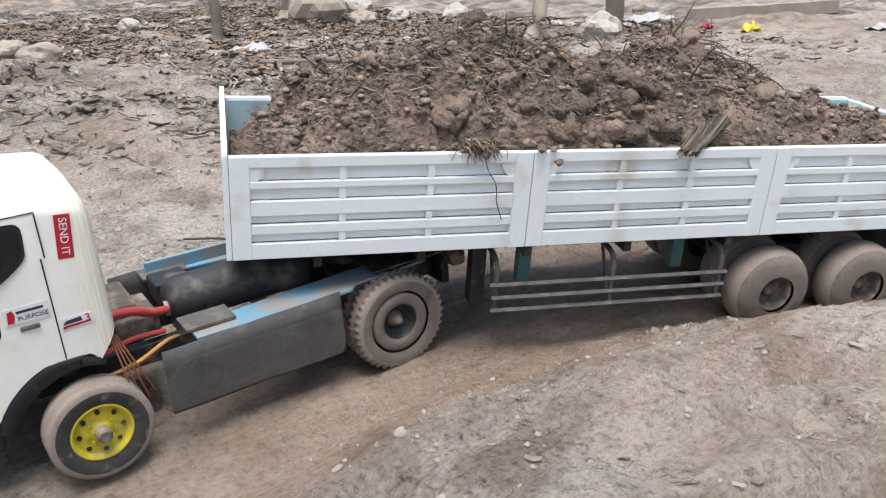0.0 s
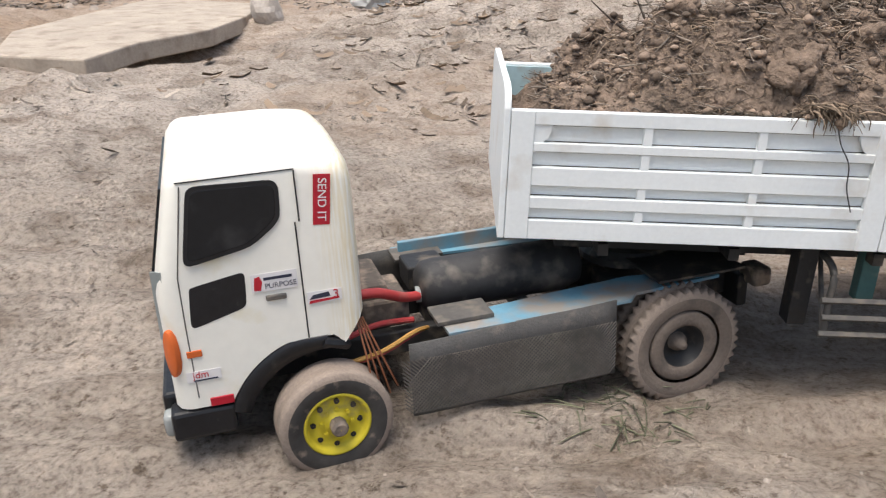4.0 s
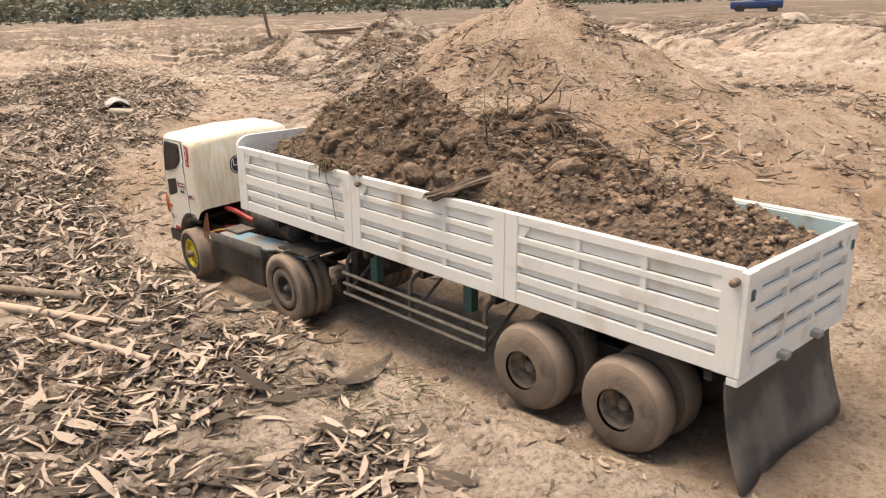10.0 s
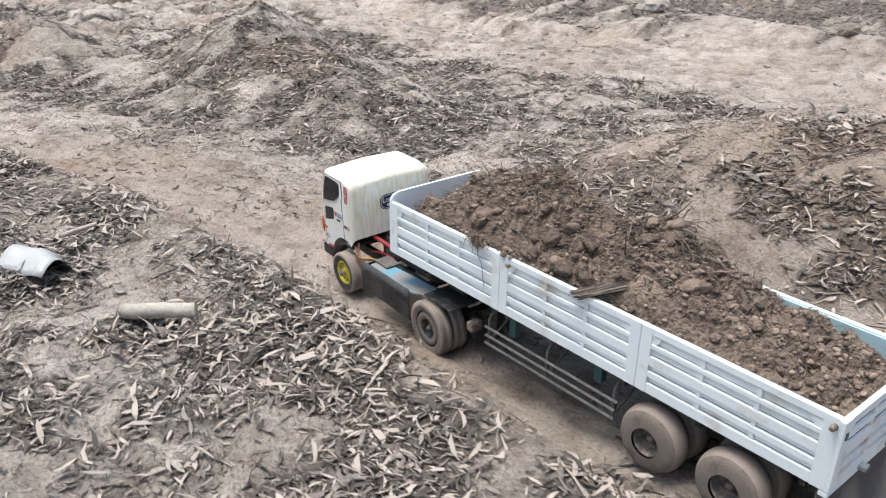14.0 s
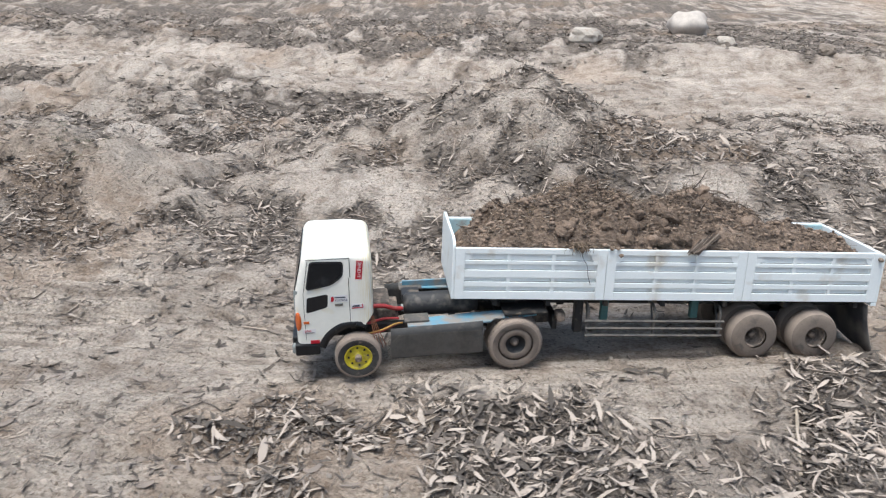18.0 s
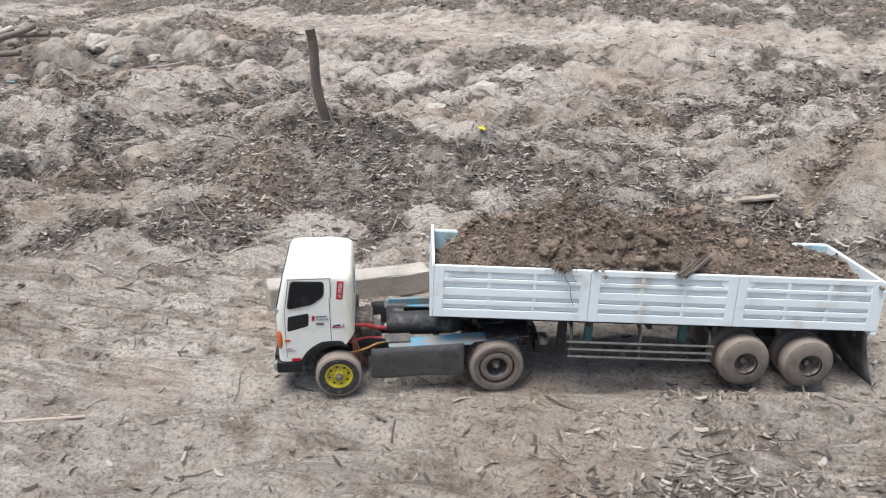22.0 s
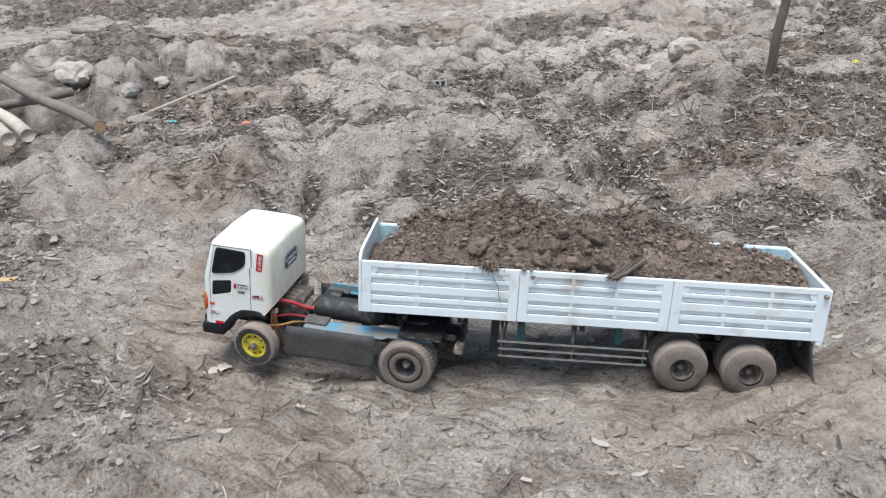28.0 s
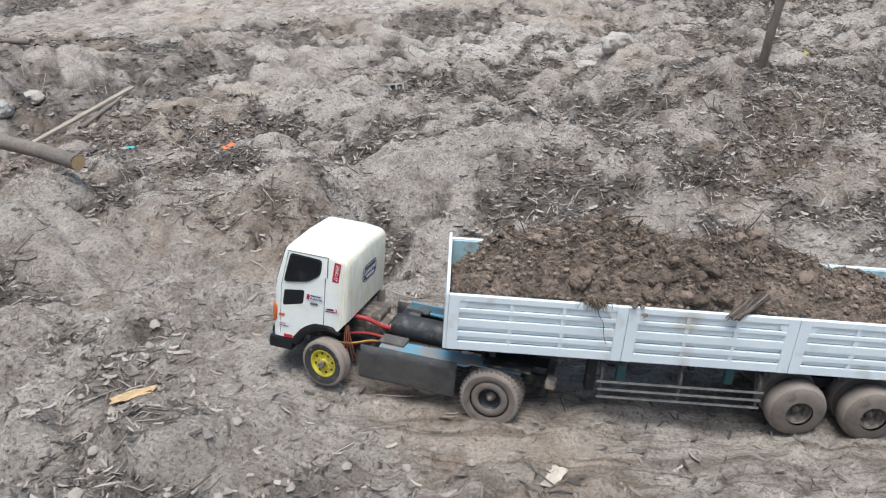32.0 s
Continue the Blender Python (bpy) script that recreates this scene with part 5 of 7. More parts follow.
WAY_Z, WAY_D = way_field()
LINE = sorted((float(a), float(b)) for a, b in zip(*to_uv(WAY[:, 0], WAY[:, 1])))
LINE_U, LINE_V = np.array([q[0] for q in LINE]), np.convolve(np.pad([q[1] for q in LINE], 4, mode="edge"), np.ones(9) / 9, "valid")


def beside(u, v):
    """How far a place lies to the side of the truck's way from which it is watched."""
    return v - np.interp(u, LINE_U, LINE_V)


def sample(field, u, v, outside):
    fu, fv = (u - GU[0]) / 0.12, (v - GV[0]) / 0.12
    inside = (fu >= 0) & (fu < len(GU) - 1.001) & (fv >= 0) & (fv < len(GV) - 1.001)
    iu, iv = np.clip(fu.astype(int), 0, len(GU) - 2), np.clip(fv.astype(int), 0, len(GV) - 2)
    a, b = np.clip(fu - iu, 0, 1), np.clip(fv - iv, 0, 1)
    val = (field[iu, iv] * (1 - a) + field[iu + 1, iv] * a) * (1 - b) + (field[iu, iv + 1] * (1 - a) + field[iu + 1, iv + 1] * a) * b
    return np.where(inside, val, outside)


def hump(x, y, cx, cy, h, rx, ry=None, turn=0.0, power=1.0):
    c, s = math.cos(radians(turn)), math.sin(radians(turn))
    dx, dy = x - cx, y - cy
    r2 = ((dx * c + dy * s) / rx) ** 2 + ((-dx * s + dy * c) / (ry or rx)) ** 2
    return h * np.exp(-r2 ** power)


def humps(x, y):
    z = hump(x, y, -7.97, -2.84, 0.80, 1.20, 0.90, 30, 0.72) + hump(x, y, -9.3, -3.4, 0.30, 1.0, 0.7, 20)
    z = z + hump(x, y, -14.35, -4.35, 0.80, 1.05, 0.75, 10, 0.72) + hump(x, y, -12.6, -4.3, 0.24, 1.0, 0.6, 20)
    z = z + hump(x, y, -16.75, -6.15, 0.46, 0.75, 0.48, 25, 0.8) + hump(x, y, -20.5, -7.3, 0.34, 0.9, 0.7, 0)
    z = z + hump(x, y, -22.6, -7.9, 0.20, 0.8, 0.55, 20) + hump(x, y, -24.2, -8.45, 0.28, 0.42, 0.30, 40, 0.9)
    z = z + hump(x, y, -24.9, -10.35, 0.24, 0.55, 0.45, 0) + hump(x, y, -21.6, -12.4, 0.10, 0.7, 0.4, 0)
    z = z + hump(x, y, -5.6, 0.2, 0.10, 0.9, 0.5, 20) + hump(x, y, -2.4, 3.0, 0.26, 2.2, 1.0, 0) + hump(x, y, -0.75, -0.72, 0.11, 0.55, 0.28, 10)
    z = z + hump(x, y, -16.0, 1.2, 0.22, 2.6, 0.8, 10) + hump(x, y, -19.0, -2.2, 0.32, 1.8, 0.8, 0) + hump(x, y, -12.5, 1.5, 0.2, 2.0, 0.8, 0)
    z = z - hump(x, y, -21.92, -8.79, 0.30, 0.15, 0.12, 0) - hump(x, y, -5.02, 1.95, 0.26, 0.95, 0.34, 80) - hump(x, y, -6.0, 2.2, 0.10, 0.9, 0.8, 0) - hump(x, y, -26.3, -6.1, 0.36, 1.9, 0.62, 40) + hump(x, y, -25.7, -8.35, 0.20, 0.7, 0.4, 40) + hump(x, y, -28.0, -5.1, 0.26, 1.0, 0.5, 40) + hump(x, y, -26.4, -3.3, 0.30, 1.5, 0.7, -25)
    return z


def billow(x, y, scale, seed):
    """Rounded lumps with narrow hollows between, from 0 to 1."""
    wx, wy = 0.35 / scale * fbm(x, y, scale * 1.3, 2, seed + 3), 0.35 / scale * fbm(x, y, scale * 1.3, 2, seed + 5)
    return np.abs(2 * noise2((x + wx) * scale, (y + wy) * scale, seed) - 1) ** 0.75


def far_road(u, v):
    """The sandy cart track that runs along the far side."""
    return smooth(1.7, 0.8, np.abs(v - np.interp(u, (4, 8, 13, 16, 19, 22, 26, 40), (-4.9, -5.0, -5.5, -5.9, -6.8, -8.3, -9.6, -13.0))))


def own_road(u, v):
    """The driven strip on both sides of the truck's way."""
    s = beside(u, v)
    wide = np.interp(u, (4, 12, 18, 21, 24, 27, 28), (0.9, 0.6, 1.2, 1.9, 2.3, 1.7, 0.8))
    return smooth(wide + 0.5, wide - 0.3, s + 0.15) * smooth(-np.interp(u, (4, 12, 19, 21.5, 25, 27), (1.2, 0.8, 1.0, 1.6, 1.7, 1.4)) - 0.5, -0.6, s)


def lumps(x, y):
    u, v = to_uv(x, y)
    free = 1 - np.maximum(own_road(u, v) * smooth(28.2, 27.4, u), 0.8 * far_road(u, v))
    return free, 0.60 * billow(x, y, 1.5, 21) + 0.40 * billow(x, y, 3.2, 27)


# old tyre tracks: from, to (x, y), gauge between the two wheels
TRACKS = (((-25.6, -7.7), (-23.5, -10.95), 0.26), ((-24.5, -9.6), (-22.9, -11.5), 0.0), ((-21.7, -11.5), (-20.5, -12.9), 0.2), ((-21.2, -11.4), (-20.2, -12.6), 0.0),
          ((-26.2, -9.3), (-22.6, -9.9), 0.3), ((-0.6, -0.95), (0.9, -0.75), 0.22), ((-19.9, -10.4), (-22.6, -10.9), 0.3),
          ((-20.92, -11.19), (-19.42, -11.83), 0.30), ((-19.51, -11.78), (-19.40, -11.27), 0.12), ((-23.85, -10.61), (-23.59, -11.23), 0.0), ((-24.14, -10.64), (-24.32, -10.97), 0.16), ((-23.23, -10.61), (-22.57, -11.04), 0.2), ((-20.95, -11.46), (-20.26, -11.83), 0.22), ((-1.76, -0.99), (-1.53, -0.75), 0.14), ((-1.06, -0.50), (-0.82, -0.71), 0.16))


def tyre_tracks(x, y, u, v):
    z = 0 * x
    for k, (a, b, gauge) in enumerate(TRACKS):
        dx, dy = b[0] - a[0], b[1] - a[1]
        n = math.hypot(dx, dy)
        along, off = ((x - a[0]) * dx + (y - a[1]) * dy) / n, (-(x - a[0]) * dy + (y - a[1]) * dx) / n
        off = off + 0.12 * np.sin(along * 0.9 + k)
        inside = smooth(-0.2, 0.3, along) * smooth(n + 0.2, n - 0.3, along)
        for g in {gauge / 2, -gauge / 2}:
            q = np.abs(off - g)
            z = z + inside * (-0.030 * np.exp(-(q / 0.048) ** 2) + 0.018 * np.exp(-((q - 0.09) / 0.035) ** 2) + 0.010 * np.exp(-(q / 0.05) ** 2) * np.tanh(3 * np.sin(along * 62 + 30 * q)))
    s = beside(u, v)
    for k, c in enumerate((-0.95, -0.62, -0.45, 0.5, 0.74, 1.05, 1.38, 1.75)):
        q = np.abs(s - c - 0.14 * np.sin(0.55 * u + 1.7 * k) - 0.05 * np.sin(1.9 * u + k))
        on = smooth(0.35, 0.5, fbm(u, v * 0 + k, 0.22, 2, 140 + k)) * np.maximum(smooth(16, 18, u), 0.9 * smooth(3.2, 4.2, u) * smooth(7.4, 6.4, u) * smooth(0.25, -0.2, s))
        z = z + on * (-0.030 * np.exp(-(q / 0.048) ** 2) + 0.018 * np.exp(-((q - 0.09) / 0.035) ** 2))
    return z


def furrows(u, v):
    """Long shallow furrows left by many wheels, coarse and fine, and where they are."""
    s = v - np.interp(np.minimum(u, 23.8), LINE_U, LINE_V)
    furrow = np.abs(2 * noise2(u * 0.38 + 3, (s + 0.22 * fbm(u, v, 0.4, 2, 7)) * 6.0, 61) - 1)
    fine = np.abs(2 * noise2(u * 0.7, (s + 0.16 * fbm(u, v, 0.5, 2, 9)) * 13.0, 67) - 1)
    return furrow, fine, np.maximum(own_road(u, v) * (0.65 + 0.35 * smooth(12, 18, u)), 0.9 * far_road(u, v))


def ground_height(x, y):
    x, y = np.asarray(x, float), np.asarray(y, float)
    u, v = to_uv(x, y)
    d, wz = sample(WAY_D, u, v, 9.0), sample(WAY_Z, u, v, 0.0)
    away, near = smooth(0.25, 0.95, d), np.exp(-(d / 0.45) ** 2)
    far = np.hypot(x + 12, y + 5)
    calm = 1 / (1 + (far / 60) ** 2)
    lump = fbm(x, y, 0.42, 3, 11) - 0.5
    free, b = lumps(x, y)
    size = 0.09 + 0.19 * smooth(-13, -19, x) + 0.04 * smooth(-4, -8, x) * smooth(-2.0, -3.0, y)
    z = away * (humps(x, y) + 0.20 * lump * calm + free * size * (b - 0.5) * calm + (0.05 + 0.20 * smooth(-13, -19, x) * free) * (fbm(x, y, 2.4, 5, 37, 0.62) - 0.5) * calm)
    z = z + wz * (1 - away)
    rough = smooth(26.8, 27.6, u) * smooth(-2.4, -1.4, v)
    z = z + 0.11 * rough * away * (billow(x, y, 5.2, 47) - 0.5) + (0.032 + 0.05 * away) * (1 - 0.55 * own_road(u, v)) * (fbm(x, y, 4.2, 5, 31, 0.62) - 0.5) + 0.016 * (billow(x, y, 11.0, 41) - 0.5) * (0.4 + 0.6 * away) + 0.012 * (fbm(x, y, 24.0, 2, 43) - 0.5)
    # wheel ruts, the soft ridges beside them and a berm thrown up at the start
    track = np.exp(-((d - 0.20) / 0.055) ** 2)
    z = z - 0.010 * track + 0.012 * np.exp(-((d - 0.32) / 0.05) ** 2) + 0.010 * near * np.sin(52 * d + 5 * fbm(x, y, 0.9, 2, 5)) * (0.4 + 1.2 * fbm(x, y, 1.7, 2, 15))
    s = beside(u, v)
    z = z + (0.062 * np.exp(-((s - 0.46) / 0.15) ** 2) * smooth(2.3, 1.5, u) + 0.024 * np.exp(-((s - 0.46) / 0.10) ** 2) * smooth(1.5, 2.3, u) * (1 + 0.6 * smooth(7.0, 9.0, u)) * smooth(17.0, 13.0, u)) * (0.6 + 0.8 * fbm(x, y, 3.0, 2, 19))
    z = z + 0.022 * smooth(0.27, 0.37, d) * smooth(16.5, 13.5, u)
    # the driven sand: long shallow furrows along the way, and single tyre tracks
    furrow, fine, road = furrows(u, v)
    road = road * (0.45 + 0.55 * smooth(0.22, 0.5, d))
    bank = v - np.interp(u, (4, 8, 13, 16, 19, 22, 26, 40), (-4.9, -5.0, -5.5, -5.9, -6.8, -8.3, -9.6, -13.0)) + 0.5 * (fbm(x, y, 0.9, 3, 131) - 0.5)
    z = z + 0.17 * smooth(-0.75, -1.15, bank) * smooth(-6.0, -3.0, bank) * smooth(7, 10, u) * smooth(26, 22, u)
    return z + road * ((0.085 + 0.02 * smooth(16, 19, u)) * (furrow ** 0.6 - 0.5) + 0.034 * (fine ** 0.7 - 0.45)) + tyre_tracks(x, y, u, v) * smooth(0.25, 0.4, d)


def litter_exact(x, y):
    """How much leaf litter lies where, from 0 to 1: in the hollows between lumps, in wind-blown patches."""
    u, v = to_uv(x, y)
    d = sample(WAY_D, u, v, 9.0)
    s = beside(u, v)
    free, b = lumps(x, y)
    hollow = smooth(0.74, 0.34, b + 0.5 * (fbm(x, y, 6.0, 3, 75) - 0.5))
    patchy = smooth(0.38, 0.54, fbm(x, y, 1.6, 4, 81, 0.6))
    broad = smooth(0.36, 0.56, fbm(x, y, 0.45, 3, 71, 0.6))
    fine = 0.35 + 0.65 * smooth(0.40, 0.56, fbm(x, y, 5.0, 3, 88, 0.6))
    road = np.maximum(own_road(u, v), 0.92 * far_road(u, v))
    out = (0.08 + 1.1 * hollow) * (0.5 + 0.5 * broad) * smooth(0.2, 1.0, -s) * (0.15 * smooth(2.0, 5.0, u) + 0.85 * smooth(6.0, 11.0, u))
    # brush on the mounds, the deep leaf drift on the watched side, the littered end of the way
    brush = hump(x, y, -14.6, -4.5, 0.9, 1.5, 0.9, 10) + hump(x, y, -20.7, -6.9, 0.7, 1.3, 0.8, 0) + hump(x, y, -16.6, -6.2, 0.3, 0.9, 0.5, 20) + hump(x, y, -9.6, -3.0, 0.5, 1.6, 0.7, 20) + hump(x, y, -12.5, -2.4, 0.7, 2.2, 0.8, 15) + hump(x, y, -24.4, -8.4, 0.8, 0.6, 0.4, 40) + hump(x, y, -22.6, -7.9, 0.5, 0.8, 0.5, 20)
    drift = smooth(5.5, 6.5, u + 0.7 * (s - 0.5)) * np.maximum(smooth(17.1, 16.2, u - 0.5 * np.sin(3 * v)) * smooth(0.0, 0.5, s - 0.75 * smooth(15.0, 16.3, u) + 0.35), 0.65 * smooth(19.0, 17.0, u) * smooth(0.75, 1.1, s)) * smooth(np.interp(u, (6, 9), (0.26, 0.10)), np.interp(u, (6, 9), (0.7, 0.5)), s + 0.35 * (fbm(x, y, 2.2, 2, 83) - 0.5))
    end = smooth(26.9, 27.7, u + 0.3 * np.sin(3 * v)) * smooth(-2.2, -1.2, v)
    out = np.maximum(out, brush * (0.25 + 0.75 * patchy)) * (1 - 0.93 * road)
    out = np.maximum(out, np.maximum(drift * (0.30 + 0.70 * patchy), 0.42 * end * (0.1 + 0.9 * patchy)))
    out = out + 0.45 * patchy * hollow * smooth(0.5, 1.2, s) * smooth(15, 17, u) * smooth(23.2, 21.0, u) + (0.30 * smooth(0.8, 2.5, -s) + 0.65 * smooth(-3.8, -5.2, v)) * (0.35 + 0.65 * patchy) * smooth(5, 2, u)
    # thin scraps trodden into the way ahead
    out = out + 0.42 * patchy * smooth(0.15, 0.45, s) * smooth(7.5, 9.0, u) * smooth(18, 16, u) + 0.30 * patchy * broad * smooth(13, 15, u) * smooth(22, 20, u)
    out = out + smooth(-1.0, -2.2, v - np.interp(u, (4, 13, 19, 26, 40), (-5.2, -5.8, -7.2, -10.0, -13.4))) * 0.7 * smooth(0.30, 0.5, fbm(x, y, 0.9, 4, 93, 0.6)) * smooth(3, 7, u)
    px, py = 1.12, -1.01
    n = math.hypot(px, py)
    along, off = ((x - -25.60) * px + (y - -8.20) * py) / n, (-(x - -25.60) * py + (y - -8.20) * px) / n
    out = out * (1 - 0.9 * np.exp(-(off / 0.42) ** 4) * smooth(-1.2, -0.4, along) * smooth(n + 0.5, n - 0.1, along))
    out = out + smooth(28.0, 31, u) * 0.95 * smooth(0.30, 0.50, fbm(x, y, 0.35, 4, 97, 0.65))
    return smooth(0.10, 0.62, out * fine) * smooth(0.20 - 0.16 * smooth(4, 6, u) * smooth(16, 14, u), 0.45, d)


LU, LV = np.arange(-4.2, 32.4, 0.06), np.arange(-16.2, 3.5, 0.06)
LITTER = litter_exact(*to_xy(*np.meshgrid(LU, LV, indexing="ij")))


def litter_density(x, y):
    """The same, read from a fine grid."""
    u, v = to_uv(x, y)
    fu, fv = np.clip((u - LU[0]) / 0.06, 0, len(LU) - 1.001), np.clip((v - LV[0]) / 0.06, 0, len(LV) - 1.001)
    iu, iv = fu.astype(int), fv.astype(int)
    a, b = fu - iu, fv - iv
    return (LITTER[iu, iv] * (1 - a) + LITTER[iu + 1, iv] * a) * (1 - b) + (LITTER[iu, iv + 1] * (1 - a) + LITTER[iu + 1, iv + 1] * a) * b


def axis_points(a, b, step, lo, hi, grow):
    mid = list(np.arange(a, b, step))
    right, s = [b], step
    while right[-1] < hi:
        s *= grow
        right.append(right[-1] + s)
    left, s = [a], step
    while left[-1] > lo:
        s *= grow
        left.append(left[-1] - s)
    return np.array(left[:0:-1] + mid + right)


def ground():
    us = axis_points(-3.0, 30.5, 0.029, -700, 700, 1.05)
    vs = axis_points(-4.6, 3.2, 0.029, -700, 700, 1.035)
    gu, gv = np.meshgrid(us, vs, indexing="ij")
    x, y = to_xy(gu, gv)
    z = ground_height(x, y)
    n, k = len(us), len(vs)
    me = bpy.data.meshes.new("ground")
    me.vertices.add(n * k)
    me.vertices.foreach_set("co", np.stack([x, y, z], -1).astype(np.float32).ravel())
    idx = np.arange(n * k).reshape(n, k)
    q = np.stack([idx[:-1, :-1], idx[1:, :-1], idx[1:, 1:], idx[:-1, 1:]], -1).reshape(-1, 4)
    me.loops.add(q.size)
    me.loops.foreach_set("vertex_index", q.astype(np.int32).ravel())
    me.polygons.add(len(q))
    me.polygons.foreach_set("loop_start", np.arange(0, q.size, 4, dtype=np.int32))
    me.polygons.foreach_set("use_smooth", np.ones(len(q), bool))
    me.update(calc_edges=True)
    dens = litter_exact(x, y)
    sandy = np.clip(0.22 * smooth(0.42, 0.2, sample(WAY_D, gu, gv, 9.0)) * smooth(3.4, 5.0, gu) * smooth(17.0, 14.0, gu) + smooth(-4.0, -6.5, x) * smooth(-11.5, -9.5, x) * smooth(-4.6, -3.4, y) * 0.45 + 0.28 * smooth(0.60, 0.72, fbm(x, y, 0.9, 3, 101)) + 0.55 * smooth(0.42, 0.2, sample(WAY_D, gu, gv, 9.0)) * smooth(3.4, 1.5, gu), 0, 1)
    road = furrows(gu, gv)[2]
    # where the soil colour carries the painted shade of the wheel lines
    rut_shade = np.clip(road * (0.35 + 0.65 * smooth(0.38, 0.6, fbm(x, y, 0.8, 3, 117))) * (0.6 + 0.4 * smooth(16, 19, gu)), 0, 1)
    ditch = np.clip(hump(x, y, -26.7, -6.2, 1.1, 1.7, 0.75, 40, 1.5), 0, 0.9) * (0.5 + 0.5 * smooth(0.35, 0.55, fbm(x, y, 2.0, 3, 119)))
    dens = np.maximum(dens, 0.85 * ditch)
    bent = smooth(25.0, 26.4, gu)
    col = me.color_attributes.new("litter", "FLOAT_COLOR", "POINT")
    col.data.foreach_set("color", np.stack([0.9 * dens, sandy, rut_shade * (1 - bent), rut_shade * bent], -1).astype(np.float32).ravel())
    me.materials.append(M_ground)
    if me.polygons[0].normal.z < 0:
        me.flip_normals()
    return tagged(new("ground", me), "dry sandy churned soil with ruts, mounds and leaf litter", "ground", kind="structure")


ground_ob = ground()


def gz(x, y):
    return float(ground_height(np.array([x]), np.array([y]))[0])


# ---- litter: leaves, twigs, crumbs ----
def joined(name, v, f, material, label, category):
    me = bpy.data.meshes.new(name)
    v, f = np.asarray(v, np.float32), np.asarray(f, np.int32)
    me.vertices.add(len(v))
    me.vertices.foreach_set("co", v.ravel())
    c = f.shape[1]
    me.loops.add(f.size)
    me.loops.foreach_set("vertex_index", f.ravel())
    me.polygons.add(len(f))
    me.polygons.foreach_set("loop_start", np.arange(0, f.size, c, dtype=np.int32))
    me.update(calc_edges=True)
    me.materials.append(material)
    return tagged(new(name, me), label, category, kind="stuff")


def scatter(n, rng, u0, u1, v0, v1, density):
    """n places with the given density."""
    xs, ys, got = [], [], 0
    while got < n:
        u, v = rng.uniform(u0, u1, n), rng.uniform(v0, v1, n)
        x, y = to_xy(u, v)
        keep = rng.random(n) < density(x, y)
        xs.append(x[keep])
        ys.append(y[keep])
        got += keep.sum()
    return np.concatenate(xs)[:n], np.concatenate(ys)[:n]


def leaves(name, n, seed, material, label, l0, l1, density, span):
    rng = np.random.default_rng(seed)
    x, y = scatter(n, rng, *span, density)
    z = ground_height(x, y)
    a, tilt, roll = rng.uniform(0, 2 * np.pi, n), rng.normal(0.05, 0.30, n), rng.normal(0, 0.8, n)
    length = rng.uniform(l0, l1, n) * rng.uniform(0.7, 1.25, n)
    width, curl = length * rng.uniform(0.05, 0.125, n), rng.normal(0.0, 0.28, n) * length
    t = np.array([0.0, 0.3, 0.65, 1.0])
    w = np.array([0.06, 0.9, 0.8, 0.04])
    V = np.zeros((n, 8, 3))
    bow = 4 * t * (1 - t)
    for j in range(4):
        for k, s in enumerate((-1, 1)):
            lx, ly = (t[j] - 0.5) * length, s * w[j] * width + bow[j] * curl * 0.6
            lz = (t[j] - 0.5) * length * np.sin(tilt) + np.abs(s * w[j] * width) * 0.8 + s * w[j] * width * np.sin(roll) * 0.7 + 0.3 * np.abs(curl) * (1 - bow[j])
            V[:, 2 * j + k, 0] = x + lx * np.cos(a) - ly * np.sin(a)
            V[:, 2 * j + k, 1] = y + lx * np.sin(a) + ly * np.cos(a)
            V[:, 2 * j + k, 2] = z + lz
    V[:, :, 2] += (z + 0.002 - V[:, :, 2].min(1) + rng.random(n) * 0.008)[:, None]
    F = (np.array([[0, 2, 3, 1], [2, 4, 5, 3], [4, 6, 7, 5]])[None] + 8 * np.arange(n)[:, None, None]).reshape(-1, 4)
    return joined(name, V.reshape(-1, 3), F, material, label, "leaf litter")


def bits(name, n, seed, material, label, l0, l1, density, span):
    """Small folded scraps of straw and bark."""
    rng = np.random.default_rng(seed)
    x, y = scatter(n, rng, *span, density)
    a, length = rng.uniform(0, 2 * np.pi, n), rng.uniform(l0, l1, n)
    width, fold, tilt = length * rng.uniform(0.05, 0.16, n), rng.uniform(-0.2, 0.3, n), rng.normal(0, 0.15, n)
    V = np.zeros((n, 6, 3))
    for j, t in enumerate((-0.5, 0.0, 0.5)):
        for k, s in enumerate((-1, 1)):
            lx, ly = t * length, s * width * (1.0 if j == 1 else 0.6) + fold * length * t * t
            V[:, 2 * j + k, 0] = x + lx * np.cos(a) - ly * np.sin(a)
            V[:, 2 * j + k, 1] = y + lx * np.sin(a) + ly * np.cos(a)
            V[:, 2 * j + k, 2] = t * length * tilt + s * width * 0.5 + np.abs(t) * length * 0.2
    V[:, :, 2] += (ground_height(x, y) + 0.001 - V[:, :, 2].min(1))[:, None]
    F = (np.array([[0, 2, 3, 1], [2, 4, 5, 3]])[None] + 6 * np.arange(n)[:, None, None]).reshape(-1, 4)
    return joined(name, V.reshape(-1, 3), F, material, label, "straw")


